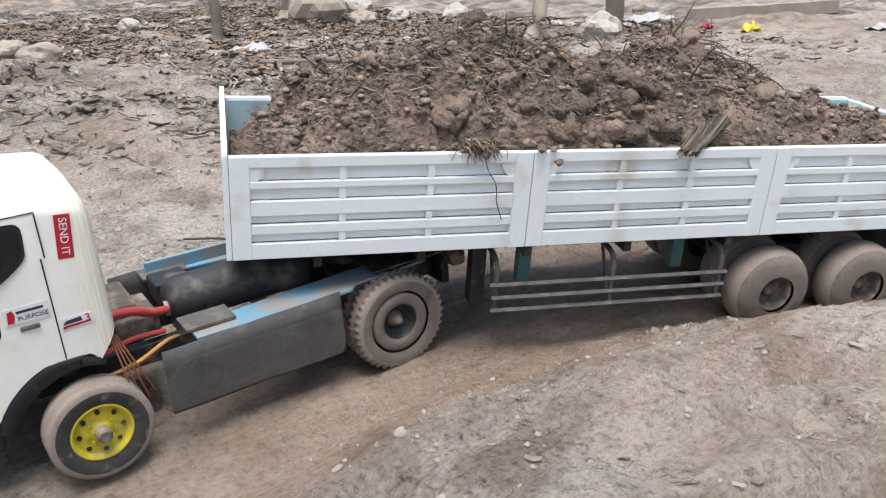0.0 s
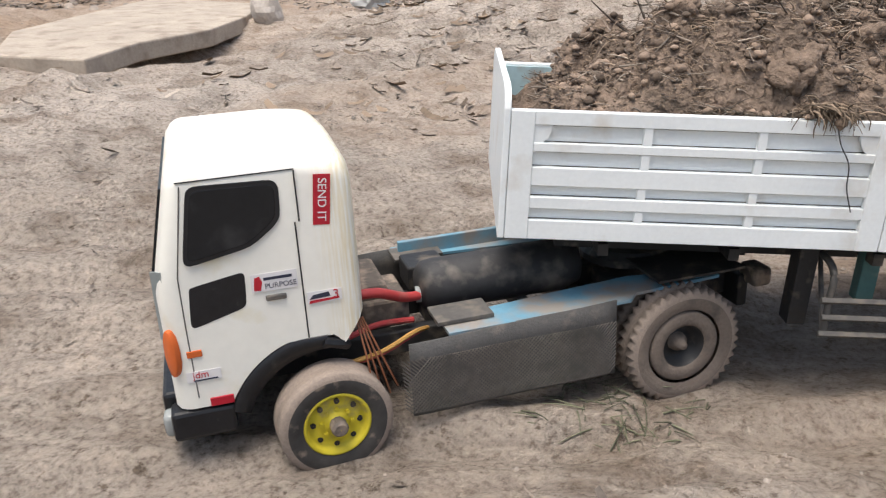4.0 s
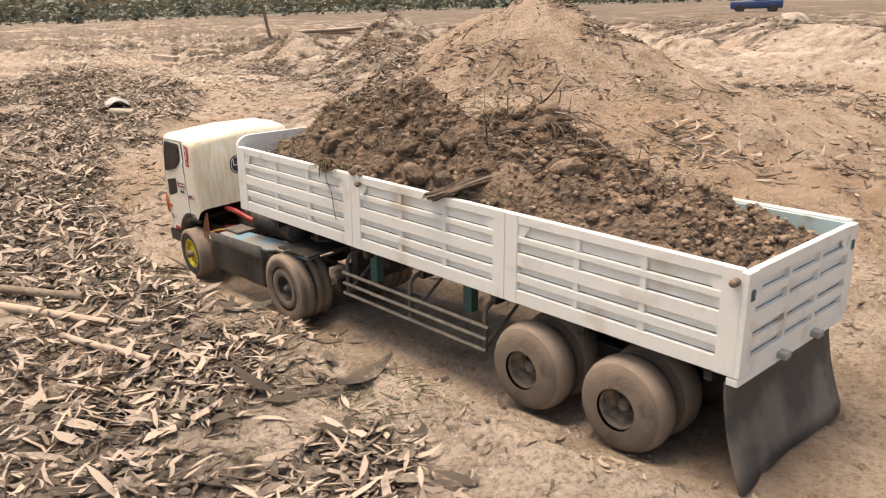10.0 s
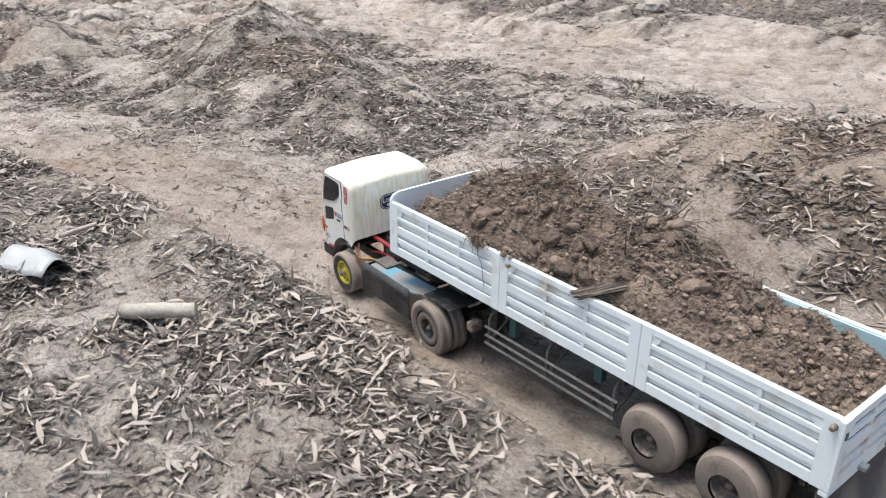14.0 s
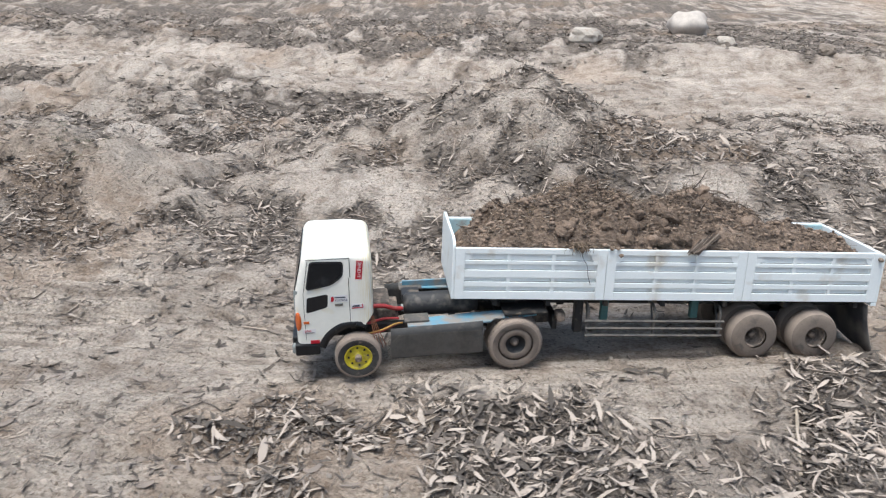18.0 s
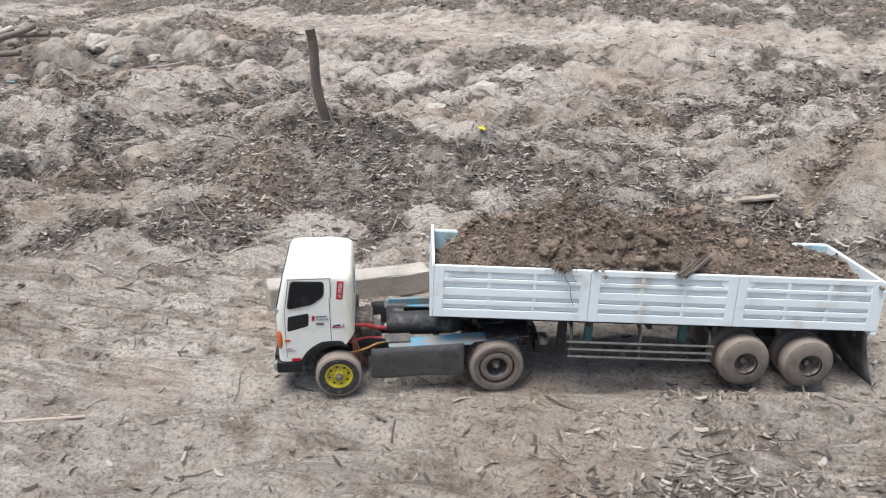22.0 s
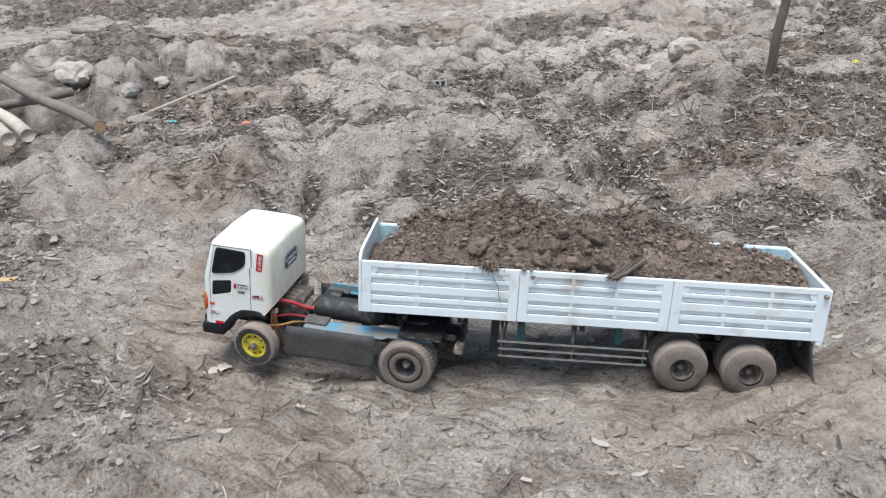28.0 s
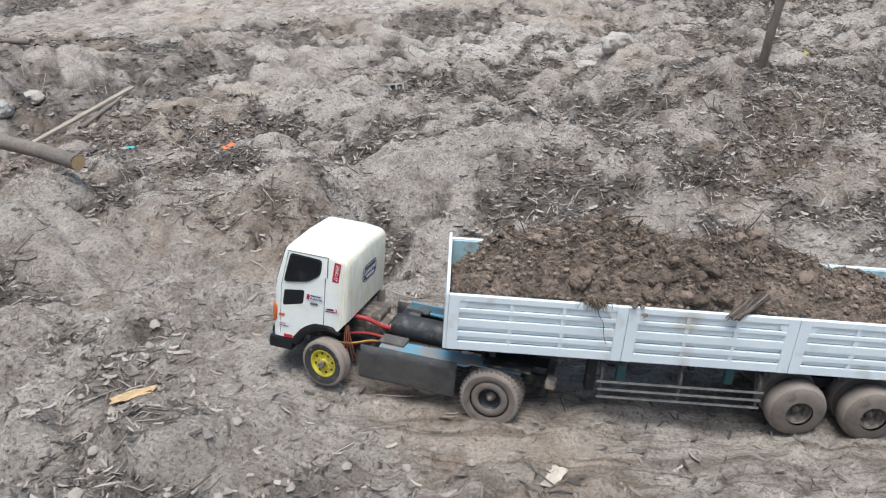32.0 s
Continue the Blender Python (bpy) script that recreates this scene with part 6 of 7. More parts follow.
def twigs(name, n, seed, material, label, l0, l1, density, span):
    rng = np.random.default_rng(seed)
    x, y = scatter(n, rng, *span, density)
    z = ground_height(x, y)
    a, length, r = rng.uniform(0, 2 * np.pi, n), rng.uniform(l0, l1, n) * rng.random(n) ** 0.7 + 0.02, rng.uniform(0.0012, 0.0042, n)
    bend, tilt = rng.normal(0, 0.35, n), rng.normal(0, 0.1, n)
    V = np.zeros((n, 9, 3))
    for j, t in enumerate((-0.5, 0.0, 0.5)):
        cx, cy = x + t * length * np.cos(a) - bend * length * t * t * np.sin(a), y + t * length * np.sin(a) + bend * length * t * t * np.cos(a)
        cz = ground_height(cx, cy) + r * 0.7 + np.abs(tilt) * length * (0.5 + t)
        for k in range(3):
            q = 2 * np.pi * k / 3 + 0.5
            V[:, 3 * j + k, 0] = cx - r * np.cos(q) * np.sin(a)
            V[:, 3 * j + k, 1] = cy + r * np.cos(q) * np.cos(a)
            V[:, 3 * j + k, 2] = cz + r * np.sin(q)
    F = (np.array([[3 * j + k, 3 * j + (k + 1) % 3, 3 * j + 3 + (k + 1) % 3, 3 * j + 3 + k] for j in range(2) for k in range(3)])[None] + 9 * np.arange(n)[:, None, None]).reshape(-1, 4)
    return joined(name, V.reshape(-1, 3), F, material, label, "twigs")


def crumbs(name, n, seed, material, label, r0, r1, density, span):
    rng = np.random.default_rng(seed)
    x, y = scatter(n, rng, *span, density)
    r = r0 + (r1 - r0) * rng.random(n) ** 4
    z = ground_height(x, y) + r * 0.15
    base = np.array([(1, 0, 0), (0.3, 0.95, 0), (-0.8, 0.6, 0), (-0.8, -0.6, 0), (0.3, -0.95, 0), (0.45, 0.3, 0.75), (-0.3, 0.4, 0.8), (-0.1, -0.5, 0.75)])
    tris = np.array([(0, 1, 5), (1, 6, 5), (1, 2, 6), (2, 3, 6), (3, 7, 6), (3, 4, 7), (4, 0, 7), (0, 5, 7), (5, 6, 7)])
    k = rng.uniform(0.75, 1.25, (n, 8, 1)) * base[None]
    a = rng.uniform(0, 2 * np.pi, n)
    c, s = np.cos(a)[:, None], np.sin(a)[:, None]
    V = np.stack([x[:, None] + r[:, None] * (k[..., 0] * c - k[..., 1] * s), y[:, None] + r[:, None] * (k[..., 0] * s + k[..., 1] * c), z[:, None] + r[:, None] * (k[..., 2] - 0.15)], -1)
    F = (tris[None] + 8 * np.arange(n)[:, None, None]).reshape(-1, 3)
    return joined(name, V.reshape(-1, 3), F, material, label, "soil crumbs")


def thin(x, y):
    return 0.003 + 0.014 * smooth(4.0, 7.0, to_uv(x, y)[0]) + 0.045 * smooth(17.0, 20.0, to_uv(x, y)[0]) + 0.985 * litter_density(x, y)


def open_soil(x, y):
    u, v = to_uv(x, y)
    return (0.22 + 0.78 * smooth(4.0, 7.0, u)) * smooth(0.12, 0.35, sample(WAY_D, u, v, 9.0)) * (0.10 + 0.90 * smooth(0.48, 0.62, fbm(x, y, 1.3, 4, 111, 0.6)))


NEAR, MIDDLE = (-3, 30, -4.5, 3.2), (-4, 32, -16, -3.5)


def drifts(x, y):
    u, v = to_uv(x, y)
    return litter_density(x, y) * smooth(0.0, 0.5, beside(u, v)) * (0.04 + 0.96 * smooth(19.0, 17.5, u))


def strips(x, y):
    return (0.06 + 0.94 * litter_density(x, y)) * smooth(15.5, 18.5, to_uv(x, y)[0])


leaves("leaf_litter", 36000, 1, M_leaf, "dry curled brown fallen leaves on soil", 0.03, 0.085, lambda x, y: litter_density(x, y) * (0.12 + 0.88 * smooth(19.0, 17.0, to_uv(x, y)[0])), NEAR)
leaves("large_fallen_leaves", 8500, 19, M_leaf, "large pale dry leaves and bark strips in drifts", 0.04, 0.095, drifts, NEAR)
leaves("drifted_leaves", 19000, 23, M_leaf, "dense drift of dry broken leaves", 0.025, 0.075, drifts, NEAR)
bits("bark_strips", 52000, 24, M_leaf, "thin pale strips of bark and straw", 0.012, 0.055, strips, NEAR)
bits("rotting_leaf_litter", 90000, 2, M_leafd, "dark broken leaf litter on soil", 0.014, 0.05, thin, NEAR)
leaves("far_leaf_litter", 34000, 3, M_leaf, "scattered dry leaves and bark scraps", 0.025, 0.08, thin, MIDDLE)
bits("far_dark_litter", 80000, 4, M_leafd, "dark scattered leaf litter", 0.025, 0.085, thin, MIDDLE)
bits("straw_scraps", 46000, 14, M_straw2, "small pale scraps of straw and bark", 0.008, 0.035, open_soil, NEAR)
bits("dark_straw_scraps", 44000, 15, M_leafd, "small dark scraps of straw and bark", 0.006, 0.03, open_soil, NEAR)
bits("straw_debris", 34000, 31, M_straw, "brown straw and bark debris on soil", 0.02, 0.11, lambda x, y: (0.06 + 0.94 * litter_density(x, y)) * smooth(5.0, 3.0, to_uv(x, y)[0]), (-4.1, 5, -12, -2.4))
bits("trodden_scraps", 16000, 32, M_leafd, "dark scraps trodden into the track", 0.012, 0.06, lambda x, y: (0.15 + 0.85 * litter_density(x, y)) * smooth(0.3, 0.6, fbm(x, y, 1.1, 3, 131)), (8, 21, -0.6, 2.4))
twigs("twigs", 26000, 5, M_twig, "grey dry twigs lying on soil", 0.02, 0.15, thin, NEAR)
twigs("far_twigs", 7000, 6, M_twig, "grey dry twigs lying far off", 0.05, 0.4, thin, MIDDLE)
crumbs("soil_crumbs", 45000, 7, M_crumb, "loose pale soil crumbs", 0.002, 0.013, open_soil, NEAR)
crumbs("start_crumbs", 16000, 10, M_crumb, "loose sandy crumbs beside the rut", 0.001, 0.0065, lambda x, y: smooth(0.15, 0.4, np.abs(beside(*to_uv(x, y)))) * (0.12 + 0.88 * smooth(0.46, 0.60, fbm(x, y, 2.2, 3, 113))), (-2.5, 6.5, -2.5, 2.2))
crumbs("dry_clods", 2200, 9, M_crumb, "dry clods at the littered end of the track", 0.004, 0.022, lambda x, y: smooth(27.0, 27.8, to_uv(x, y)[0]) * smooth(-1.9, -0.9, to_uv(x, y)[1]) * (0.2 + 0.8 * smooth(0.45, 0.6, fbm(x, y, 1.6, 3, 121))), NEAR)
crumbs("far_clods", 8000, 8, M_crumb, "loose soil clods far off", 0.006, 0.045, open_soil, MIDDLE)


def grass():
    """Thin tufts of grass here and there."""
    rng = random.Random(12)
    V, F = [], []
    spots = [(-4.48, -3.46, 0.14), (-7.05, -2.36, 0.2), (-6.0, -3.1, 0.12), (-2.1, 0.55, 0.12), (-6.75, -5.0, 0.25), (-6.3, -5.9, 0.25), (-1.9, -0.9, 0.10), (-24.0, -7.9, 0.3), (-24.6, -8.3, 0.25), (-9.4, -3.6, 0.35), (-5.2, -4.35, 0.12), (-22.0, -12.6, 0.06), (-8.1, -4.0, 0.15), (-16.5, -6.2, 0.2), (-21.5, -7.2, 0.35)]
    for cx, cy, r in spots:
        for k in range(int(900 * r)):
            x, y = rng.gauss(cx, r * 0.6), rng.gauss(cy, r * 0.5)
            add_strand(V, F, (x, y, gz(x, y)), rng.uniform(0.02, 0.07), rng.uniform(0.0008, 0.002), rng, 1.4)
    joined("sparse_grass", V, F, M_grass, "sparse dull green grass tufts", "grass")


grass()


# ---- single things lying about ----
def rock(x, y, r, material=None, label="pale dusty field stone on soil", seed=0, name="stone", category="stone", squash=0.7, worn=False):
    bm = bmesh.new()
    bmesh.ops.create_icosphere(bm, subdivisions=3, radius=1.0)
    rng = random.Random(seed)
    sx, sy = rng.uniform(0.85, 1.25), rng.uniform(0.7, 1.0)
    off = Vector((seed * 3.1, seed * 1.7, 0))
    for v in bm.verts:
        k = 1 + 0.35 * noise.noise(v.co * 1.3 + off) + 0.12 * noise.noise(v.co * 4 + off)
        q = Vector((v.co.x * sx, v.co.y * sy, v.co.z * squash)) * k
        v.co = (q if worn else Vector([round(c * 5) / 5 * 0.25 + c * 0.75 for c in q])) * r
    ob = part(name, bm, material or M_stone, None, "", worn)
    ob.matrix_basis = pose(x, y, gz(x, y) + r * squash * 0.45, 0, 0, rng.uniform(0, 360))
    return tagged(ob, label, category)


def log(name, a, b, r, material, label, category, lift=0.0, ends=None, sides=12, taper=0.85, sag=0.0):
    """A pole lying from a to b on the ground; a, b: x, y and height above it."""
    pa, pb = Vector((a[0], a[1], gz(a[0], a[1]) + r + a[2])), Vector((b[0], b[1], gz(b[0], b[1]) + r + b[2]))
    mid = [pa.lerp(pb, t) + Vector((0, 0, -sag * 4 * t * (1 - t))) + 0.25 * r * Vector((math.sin(9 * t), math.cos(7 * t), 0)) for t in [k / 10 for k in range(11)]]
    top = part(name, tube(mid, r, sides, None, taper), material, None, "", True)
    if ends:
        d = (pb - pa).normalized()
        q = d.to_track_quat("Z", "Y").to_matrix().to_4x4()
        bm = bmesh.new()
        bmesh.ops.create_circle(bm, cap_ends=True, segments=16, radius=r * taper * 0.97, matrix=Matrix.Translation(mid[-1] + d * 0.003) @ q)
        part("cut_end", bm, ends, top, "fresh sawn end")
    return tagged(top, label, category)


def plank(name, a, b, w, h, material, label, category, lift=0.0, tilt=0.0, chips=0):
    """A board lying from a to b (x, y) on the ground."""
    za, zb = gz(*a) + lift, gz(*b) + lift
    A, B = Vector((*a, za)), Vector((*b, zb))
    n = (B - A).length
    bm = boxed(0, n, -w / 2, w / 2, 0, h, min(0.006, h * 0.2))
    bmesh.ops.subdivide_edges(bm, edges=[e for e in bm.edges if e.calc_length() > n * 0.6], cuts=6, use_grid_fill=True)
    rng = random.Random(int(n * 1000))
    for v in bm.verts:
        v.co += Vector((0, rng.uniform(-1, 1) * w * 0.02, rng.uniform(-1, 1) * h * 0.03))
    ob = part(name, bm, material, None)
    d = B - A
    ob.matrix_basis = Matrix.Translation(A) @ pose(0, 0, 0, tilt, -math.degrees(math.asin(d.z / n)), math.degrees(math.atan2(d.y, d.x)))
    return tagged(ob, label, category)


def crumpled(name, x, y, w, d, h, material, label, category, seed, turn=0):
    """A crumpled sheet lying on the ground."""
    bm = bmesh.new()
    bmesh.ops.create_grid(bm, x_segments=14, y_segments=12, size=0.5)
    for v in bm.verts:
        q = Vector((v.co.x * 3 + seed, v.co.y * 3, seed))
        r = math.hypot(v.co.x, v.co.y) * 2
        v.co = Vector((v.co.x * w * (1 + 0.3 * noise.noise(q)), v.co.y * d * (1 + 0.3 * noise.noise(q + Vector((5, 0, 0)))), max(0.003, h * (0.5 + 0.9 * noise.noise(q * 1.6)) * (1.1 - 0.6 * r))))
    ob = part(name, bm, material, None, "", True)
    ob.modifiers.new("thickness", "SOLIDIFY").thickness = 0.002
    ob.matrix_basis = pose(x, y, gz(x, y) + 0.004, 0, 0, turn)
    return tagged(ob, label, category)


# at the start: the rubbish-strewn edge behind the truck
crumpled("plastic_bag", -0.85, 6.2, 0.45, 0.35, 0.10, M_plastic, "crumpled white plastic bag on soil", "plastic bag", 3)
rock(-0.06, 8.5, 0.42, M_board, "large pale root block half in soil", 4, "root_block", "wood block")
rock(0.6, 9.2, 0.22, M_stone, "pale rubble stone on soil", 5)
log("fence_post", (1.52, 5.33, -0.1), (1.95, 5.75, 1.0), 0.07, M_board, "grey leaning wooden post", "post")
log("fence_post", (2.23, 5.18, -0.1), (2.25, 5.2, 1.1), 0.085, M_bark, "brown upright wooden post", "post")
log("fence_post", (-1.2, 7.5, -0.1), (-1.15, 7.55, 1.0), 0.06, M_bark, "brown upright wooden post", "post")
plank("timber_beam", (3.5, 6.0), (5.7, 6.6), 0.12, 0.14, M_board, "pale timber beam on the ground", "timber")
crumpled("yellow_wrapper", 3.51, 4.97, 0.18, 0.14, 0.12, M_litter, "yellow plastic wrapper on soil", "litter", 6)
crumpled("pale_sack", 3.1, 6.1, 0.5, 0.3, 0.14, M_plastic, "pale empty sack on soil", "sack", 7)
crumpled("red_wrapper", 3.2, 5.2, 0.1, 0.1, 0.06, M_red, "red plastic scrap on soil", "litter", 8)
crumpled("plastic_scrap", 4.4, 4.4, 0.22, 0.16, 0.06, M_plastic, "white plastic scrap on soil", "litter", 9)
crumpled("plastic_scrap", 5.1, 5.0, 0.2, 0.2, 0.06, M_plastic, "white plastic scrap on soil", "litter", 10)
crumpled("plastic_scrap", 2.2, 6.4, 0.12, 0.35, 0.05, M_plastic, "white plastic scrap on soil", "litter", 11)
crumpled("plastic_scrap", -4.65, 4.14, 0.3, 0.2, 0.08, M_plastic, "white plastic scrap on soil", "litter", 12)
log("branch", (-0.9, 4.6, 0), (-0.25, 4.85, 0), 0.022, M_bark, "grey dry branch on soil", "branch")
rock(-5.34, 2.94, 0.11, M_chalk, "pale upright stone beside a slab", 13, squash=1.3)
rock(-4.97, 3.81, 0.16, M_plastic, "pale white lump on littered soil", 14, squash=0.6)
for k in range(14):
    rr = random.Random(200 + k)
    rock(rr.uniform(-3, 6), rr.uniform(4.8, 9.5), rr.uniform(0.05, 0.2), M_stone if k % 2 else M_board, "pale rubble piece on soil", 30 + k, "rubble_piece", "rubble")
# concrete slab over a washed-out hollow
slab_ob = part("concrete_slab", slab([(-5.05, 1.00), (-5.22, 1.55), (-5.20, 2.15), (-5.42, 2.80), (-5.80, 3.55), (-7.00, 3.60), (-6.30, 1.60), (-5.62, 0.92)], 0.11, pose(0, 0, -0.03), 0.012), M_slab)
tagged(slab_ob, "pale dusty concrete slab with broken edge over a hollow", "slab")
# leaf-littered stretch
log("stick", (-5.07, -4.82, 0), (-4.91, -4.25, 0), 0.014, M_twig, "grey dry stick on leaf litter", "stick")
log("stick", (-4.75, -4.3, 0), (-4.62, -4.02, 0.01), 0.010, M_twig, "grey dry stick on leaf litter", "stick")
bm = bmesh.new()
grid = [[bm.verts.new((0.15 * (2 * a - 1) * (1 - 0.12 * b), 0.105 * (2 * b - 1) + 0.02 * math.sin(5 * a), 0.008 + 0.075 * max(0.0, math.sin(math.pi * min(1.0, b * 0.9 + 0.12 * a))) ** 1.3 + 0.008 * math.sin(9 * a + 4 * b))) for b in [k / 9 for k in range(10)]] for a in [k / 9 for k in range(10)]]
for p, q in zip(grid, grid[1:]):
    for k in range(9):
        bm.faces.new((p[k], q[k], q[k + 1], p[k + 1]))
sheet = part("plastic_sheet", bm, M_plastic, None, "", True)
sheet.modifiers.new("thickness", "SOLIDIFY").thickness = 0.002
sheet.matrix_basis = pose(-10.40, -6.57, gz(-10.40, -6.57) + 0.004, 0, 0, 40)
tagged(sheet, "white curled plastic sheet on leaf litter", "plastic sheet")
log("log", (-9.70, -6.33, 0), (-9.58, -6.08, 0), 0.030, M_beam, "short pale sawn log on leaf litter", "log", ends=M_pale, taper=1.0)
for k, (lx, ly, la) in enumerate(((-6.93, -5.40, 20), (-5.0, -3.9, 80), (-4.55, -3.5, 140), (-6.6, -5.55, 60))):
    bm = bmesh.new()
    rows = [[bm.verts.new(((t - 0.5) * 0.17, s * 0.030 * math.sin(math.pi * min(0.97, t + 0.03)), 0.018 + 0.05 * (t - 0.4) ** 2 - 0.012 * abs(s))) for s in (-1, -0.5, 0, 0.5, 1)] for t in [j / 8 for j in range(9)]]
    for p, q in zip(rows, rows[1:]):
        for j in range(4):
            bm.faces.new((p[j], q[j], q[j + 1], p[j + 1]))
    ob = part("large_dry_leaf", bm, M_cut if k == 0 else M_leaf, None, "", True)
    ob.matrix_basis = pose(lx, ly, gz(lx, ly), 0, 0, la)
    tagged(ob, "large curled orange-brown dry leaf", "leaf")
log("branch", (-5.21, -4.94, 0.0), (-5.04, -4.38, 0.005), 0.014, M_bark, "thick grey dry branch in leaf litter", "branch")
crumpled("torn_plastic", -4.93, -4.89, 0.17, 0.13, 0.035, M_plastic, "torn white plastic under dry leaves", "plastic sheet", 21, 30)
rs = random.Random(77)
for k in range(22):
    su, sv, sa, sl = rs.uniform(6.5, 16.2), rs.uniform(0.7, 2.2), rs.uniform(0, 6.28), rs.uniform(0.16, 0.42)
    sv += float(np.interp(su, LINE_U, LINE_V))
    sx, sy = to_xy(su, sv)
    log("stick", (sx, sy, 0), (sx + sl * math.cos(sa), sy + sl * math.sin(sa), 0), rs.uniform(0.006, 0.013), M_twig if k % 3 else M_board, "grey dry stick on leaf litter", "stick")
# far ridge
rock(-14.7, 7.4, 0.36, M_chalk, "large pale boulder on the field", 17, squash=0.85, worn=True)
rock(-13.8, 5.5, 0.18, M_stone, "pale stone on the field", 18)
rock(-15.3, 1.4, 0.2, M_stone, "pale stone on a low ridge", 19)
rock(-12.3, 1.4, 0.12, M_bark, "dark clod by a low ridge", 20)
# by the mounds
log("stick", (-17.25, -8.15, 0.01), (-17.28, -8.46, 0.0), 0.008, M_board, "pale dry twig beside a clod", "stick")
rock(-17.30, -8.42, 0.045, M_chalk, "pale clod on sand", 44, "clod", "clod", worn=True)
plank("board", (-17.55, -7.26), (-17.30, -7.06), 0.06, 0.018, M_board, "grey weathered board on soil", "board")
rock(-19.9, -6.75, 0.13, M_stone, "pale stone on a mound", 21)
rock(-20.25, -5.35, 0.15, M_stone, "pale stone on soil", 22)
rock(-26.62, -4.83, 0.20, M_stone, "pale rock on a bank", 23)
rock(-16.2, -9.3, 0.042, M_stone, "small pale stone on the track", 24)
plank("timber_beam", (-18.98, -9.52), (-18.52, -8.92), 0.12, 0.11, M_beam, "weathered square timber beam on soil", "timber")
post_ob = log("post", (-20.33, -7.49, -0.15), (-20.31, -7.63, 0.62), 0.036, M_bark, "weathered upright wooden post in a mound", "post", taper=0.92)
log("long_pole", (-27.4, -2.55, 0.03), (-25.75, -3.95, 0.03), 0.034, M_bark, "long dry pole on the ground", "pole")
# footbridge of poles across a ditch
def pole(name, a, b, r, material, label, ends=None):
    """A pole between two points in the air, its ends resting on banks or on other poles."""
    pa, pb = Vector(a), Vector(b)
    line = [pa.lerp(pb, k / 10) + 0.3 * r * Vector((math.sin(0.9 * k + a[0]), math.cos(0.7 * k), 0.6 * math.sin(1.3 * k))) for k in range(11)]
    top = part(name, tube(line, r, 10, None, 0.9), material, None, "", True)
    if ends:
        d = (line[0] - line[1]).normalized()
        bm = bmesh.new()
        bmesh.ops.create_circle(bm, cap_ends=True, segments=16, radius=r * 0.93, matrix=Matrix.Translation(line[0] + d * 0.003) @ d.to_track_quat("Z", "Y").to_matrix().to_4x4())
        part("cut_end", bm, ends, top, "fresh sawn end")
    return tagged(top, label, "pole")


for a, b in (((-25.82, -8.10, 0.25), (-27.66, -5.62, 0.30)), ((-25.72, -8.03, 0.25), (-27.56, -5.52, 0.30)), ((-26.10, -8.36, 0.26), (-28.25, -5.50, 0.29)), ((-26.00, -8.28, 0.26), (-28.12, -5.42, 0.29)), ((-27.1, -7.50, 0.27), (-28.6, -5.65, 0.29))):
    pole("peeled_pole", a, b, 0.048, M_pale, "pale peeled pole of a footbridge")
for a, b in (((-28.6, -6.10, 0.21), (-27.15, -5.22, 0.22)), ((-27.9, -7.85, 0.18), (-26.05, -6.33, 0.19))):
    pole("cross_pole", a, b, 0.042, M_bark, "dark pole under a footbridge")
pole("log", (-25.25, -7.98, 0.27), (-27.35, -5.32, 0.32), 0.044, M_bark, "brown log with a fresh sawn end", M_cut)
plank("plank", (-25.84, -5.94), (-24.92, -4.81), 0.05, 0.025, M_board, "thin weathered plank on soil", "board", lift=0.13)
log("branch", (-25.35, -5.9, 0.02), (-25.05, -5.2, 0.02), 0.018, M_bark, "dry branch on soil", "branch")
rock(-25.75, -4.66, 0.10, M_stone, "pale stone by a plank", 25)
rock(-25.95, -5.1, 0.10, M_conc, "grey stone by a plank", 26)
crumpled("orange_scrap", -24.38, -7.3, 0.12, 0.06, 0.03, M_litr, "orange plastic scrap on soil", "litter", 14)
crumpled("turquoise_scrap", -25.0, -7.1, 0.07, 0.04, 0.02, M_tealp, "turquoise plastic scrap on soil", "litter", 15)
crumpled("green_scrap", -19.35, -6.95, 0.07, 0.06, 0.03, M_litter, "yellow-green plastic scrap on soil", "litter", 16)
rock(-20.7, -5.5, 0.10, M_stone, "pale flat stone on soil", 27, squash=0.4)


def concrete_block(x, y, turn):
    """A hollow block on its side, its three holes facing out."""
    L, H, D, wall = 0.20, 0.095, 0.07, 0.017
    t = part("concrete_block", boxed(-L / 2, L / 2, -D / 2, D / 2, 0, wall, 0.004), M_conc, None)
    part("web", boxed(-L / 2, L / 2, -D / 2, D / 2, H - wall, H, 0.004), M_conc, t)
    for k in range(4):
        xx = -L / 2 + (L - wall) * k / 3
        part("web", boxed(xx, xx + wall, -D / 2, D / 2, wall, H - wall), M_conc, t)
    t.matrix_basis = pose(x, y, gz(x, y) - 0.02, 24, 6, turn)
    return tagged(t, "hollow grey concrete block half in soil", "concrete block")


concrete_block(-22.8, -5.85, 155)


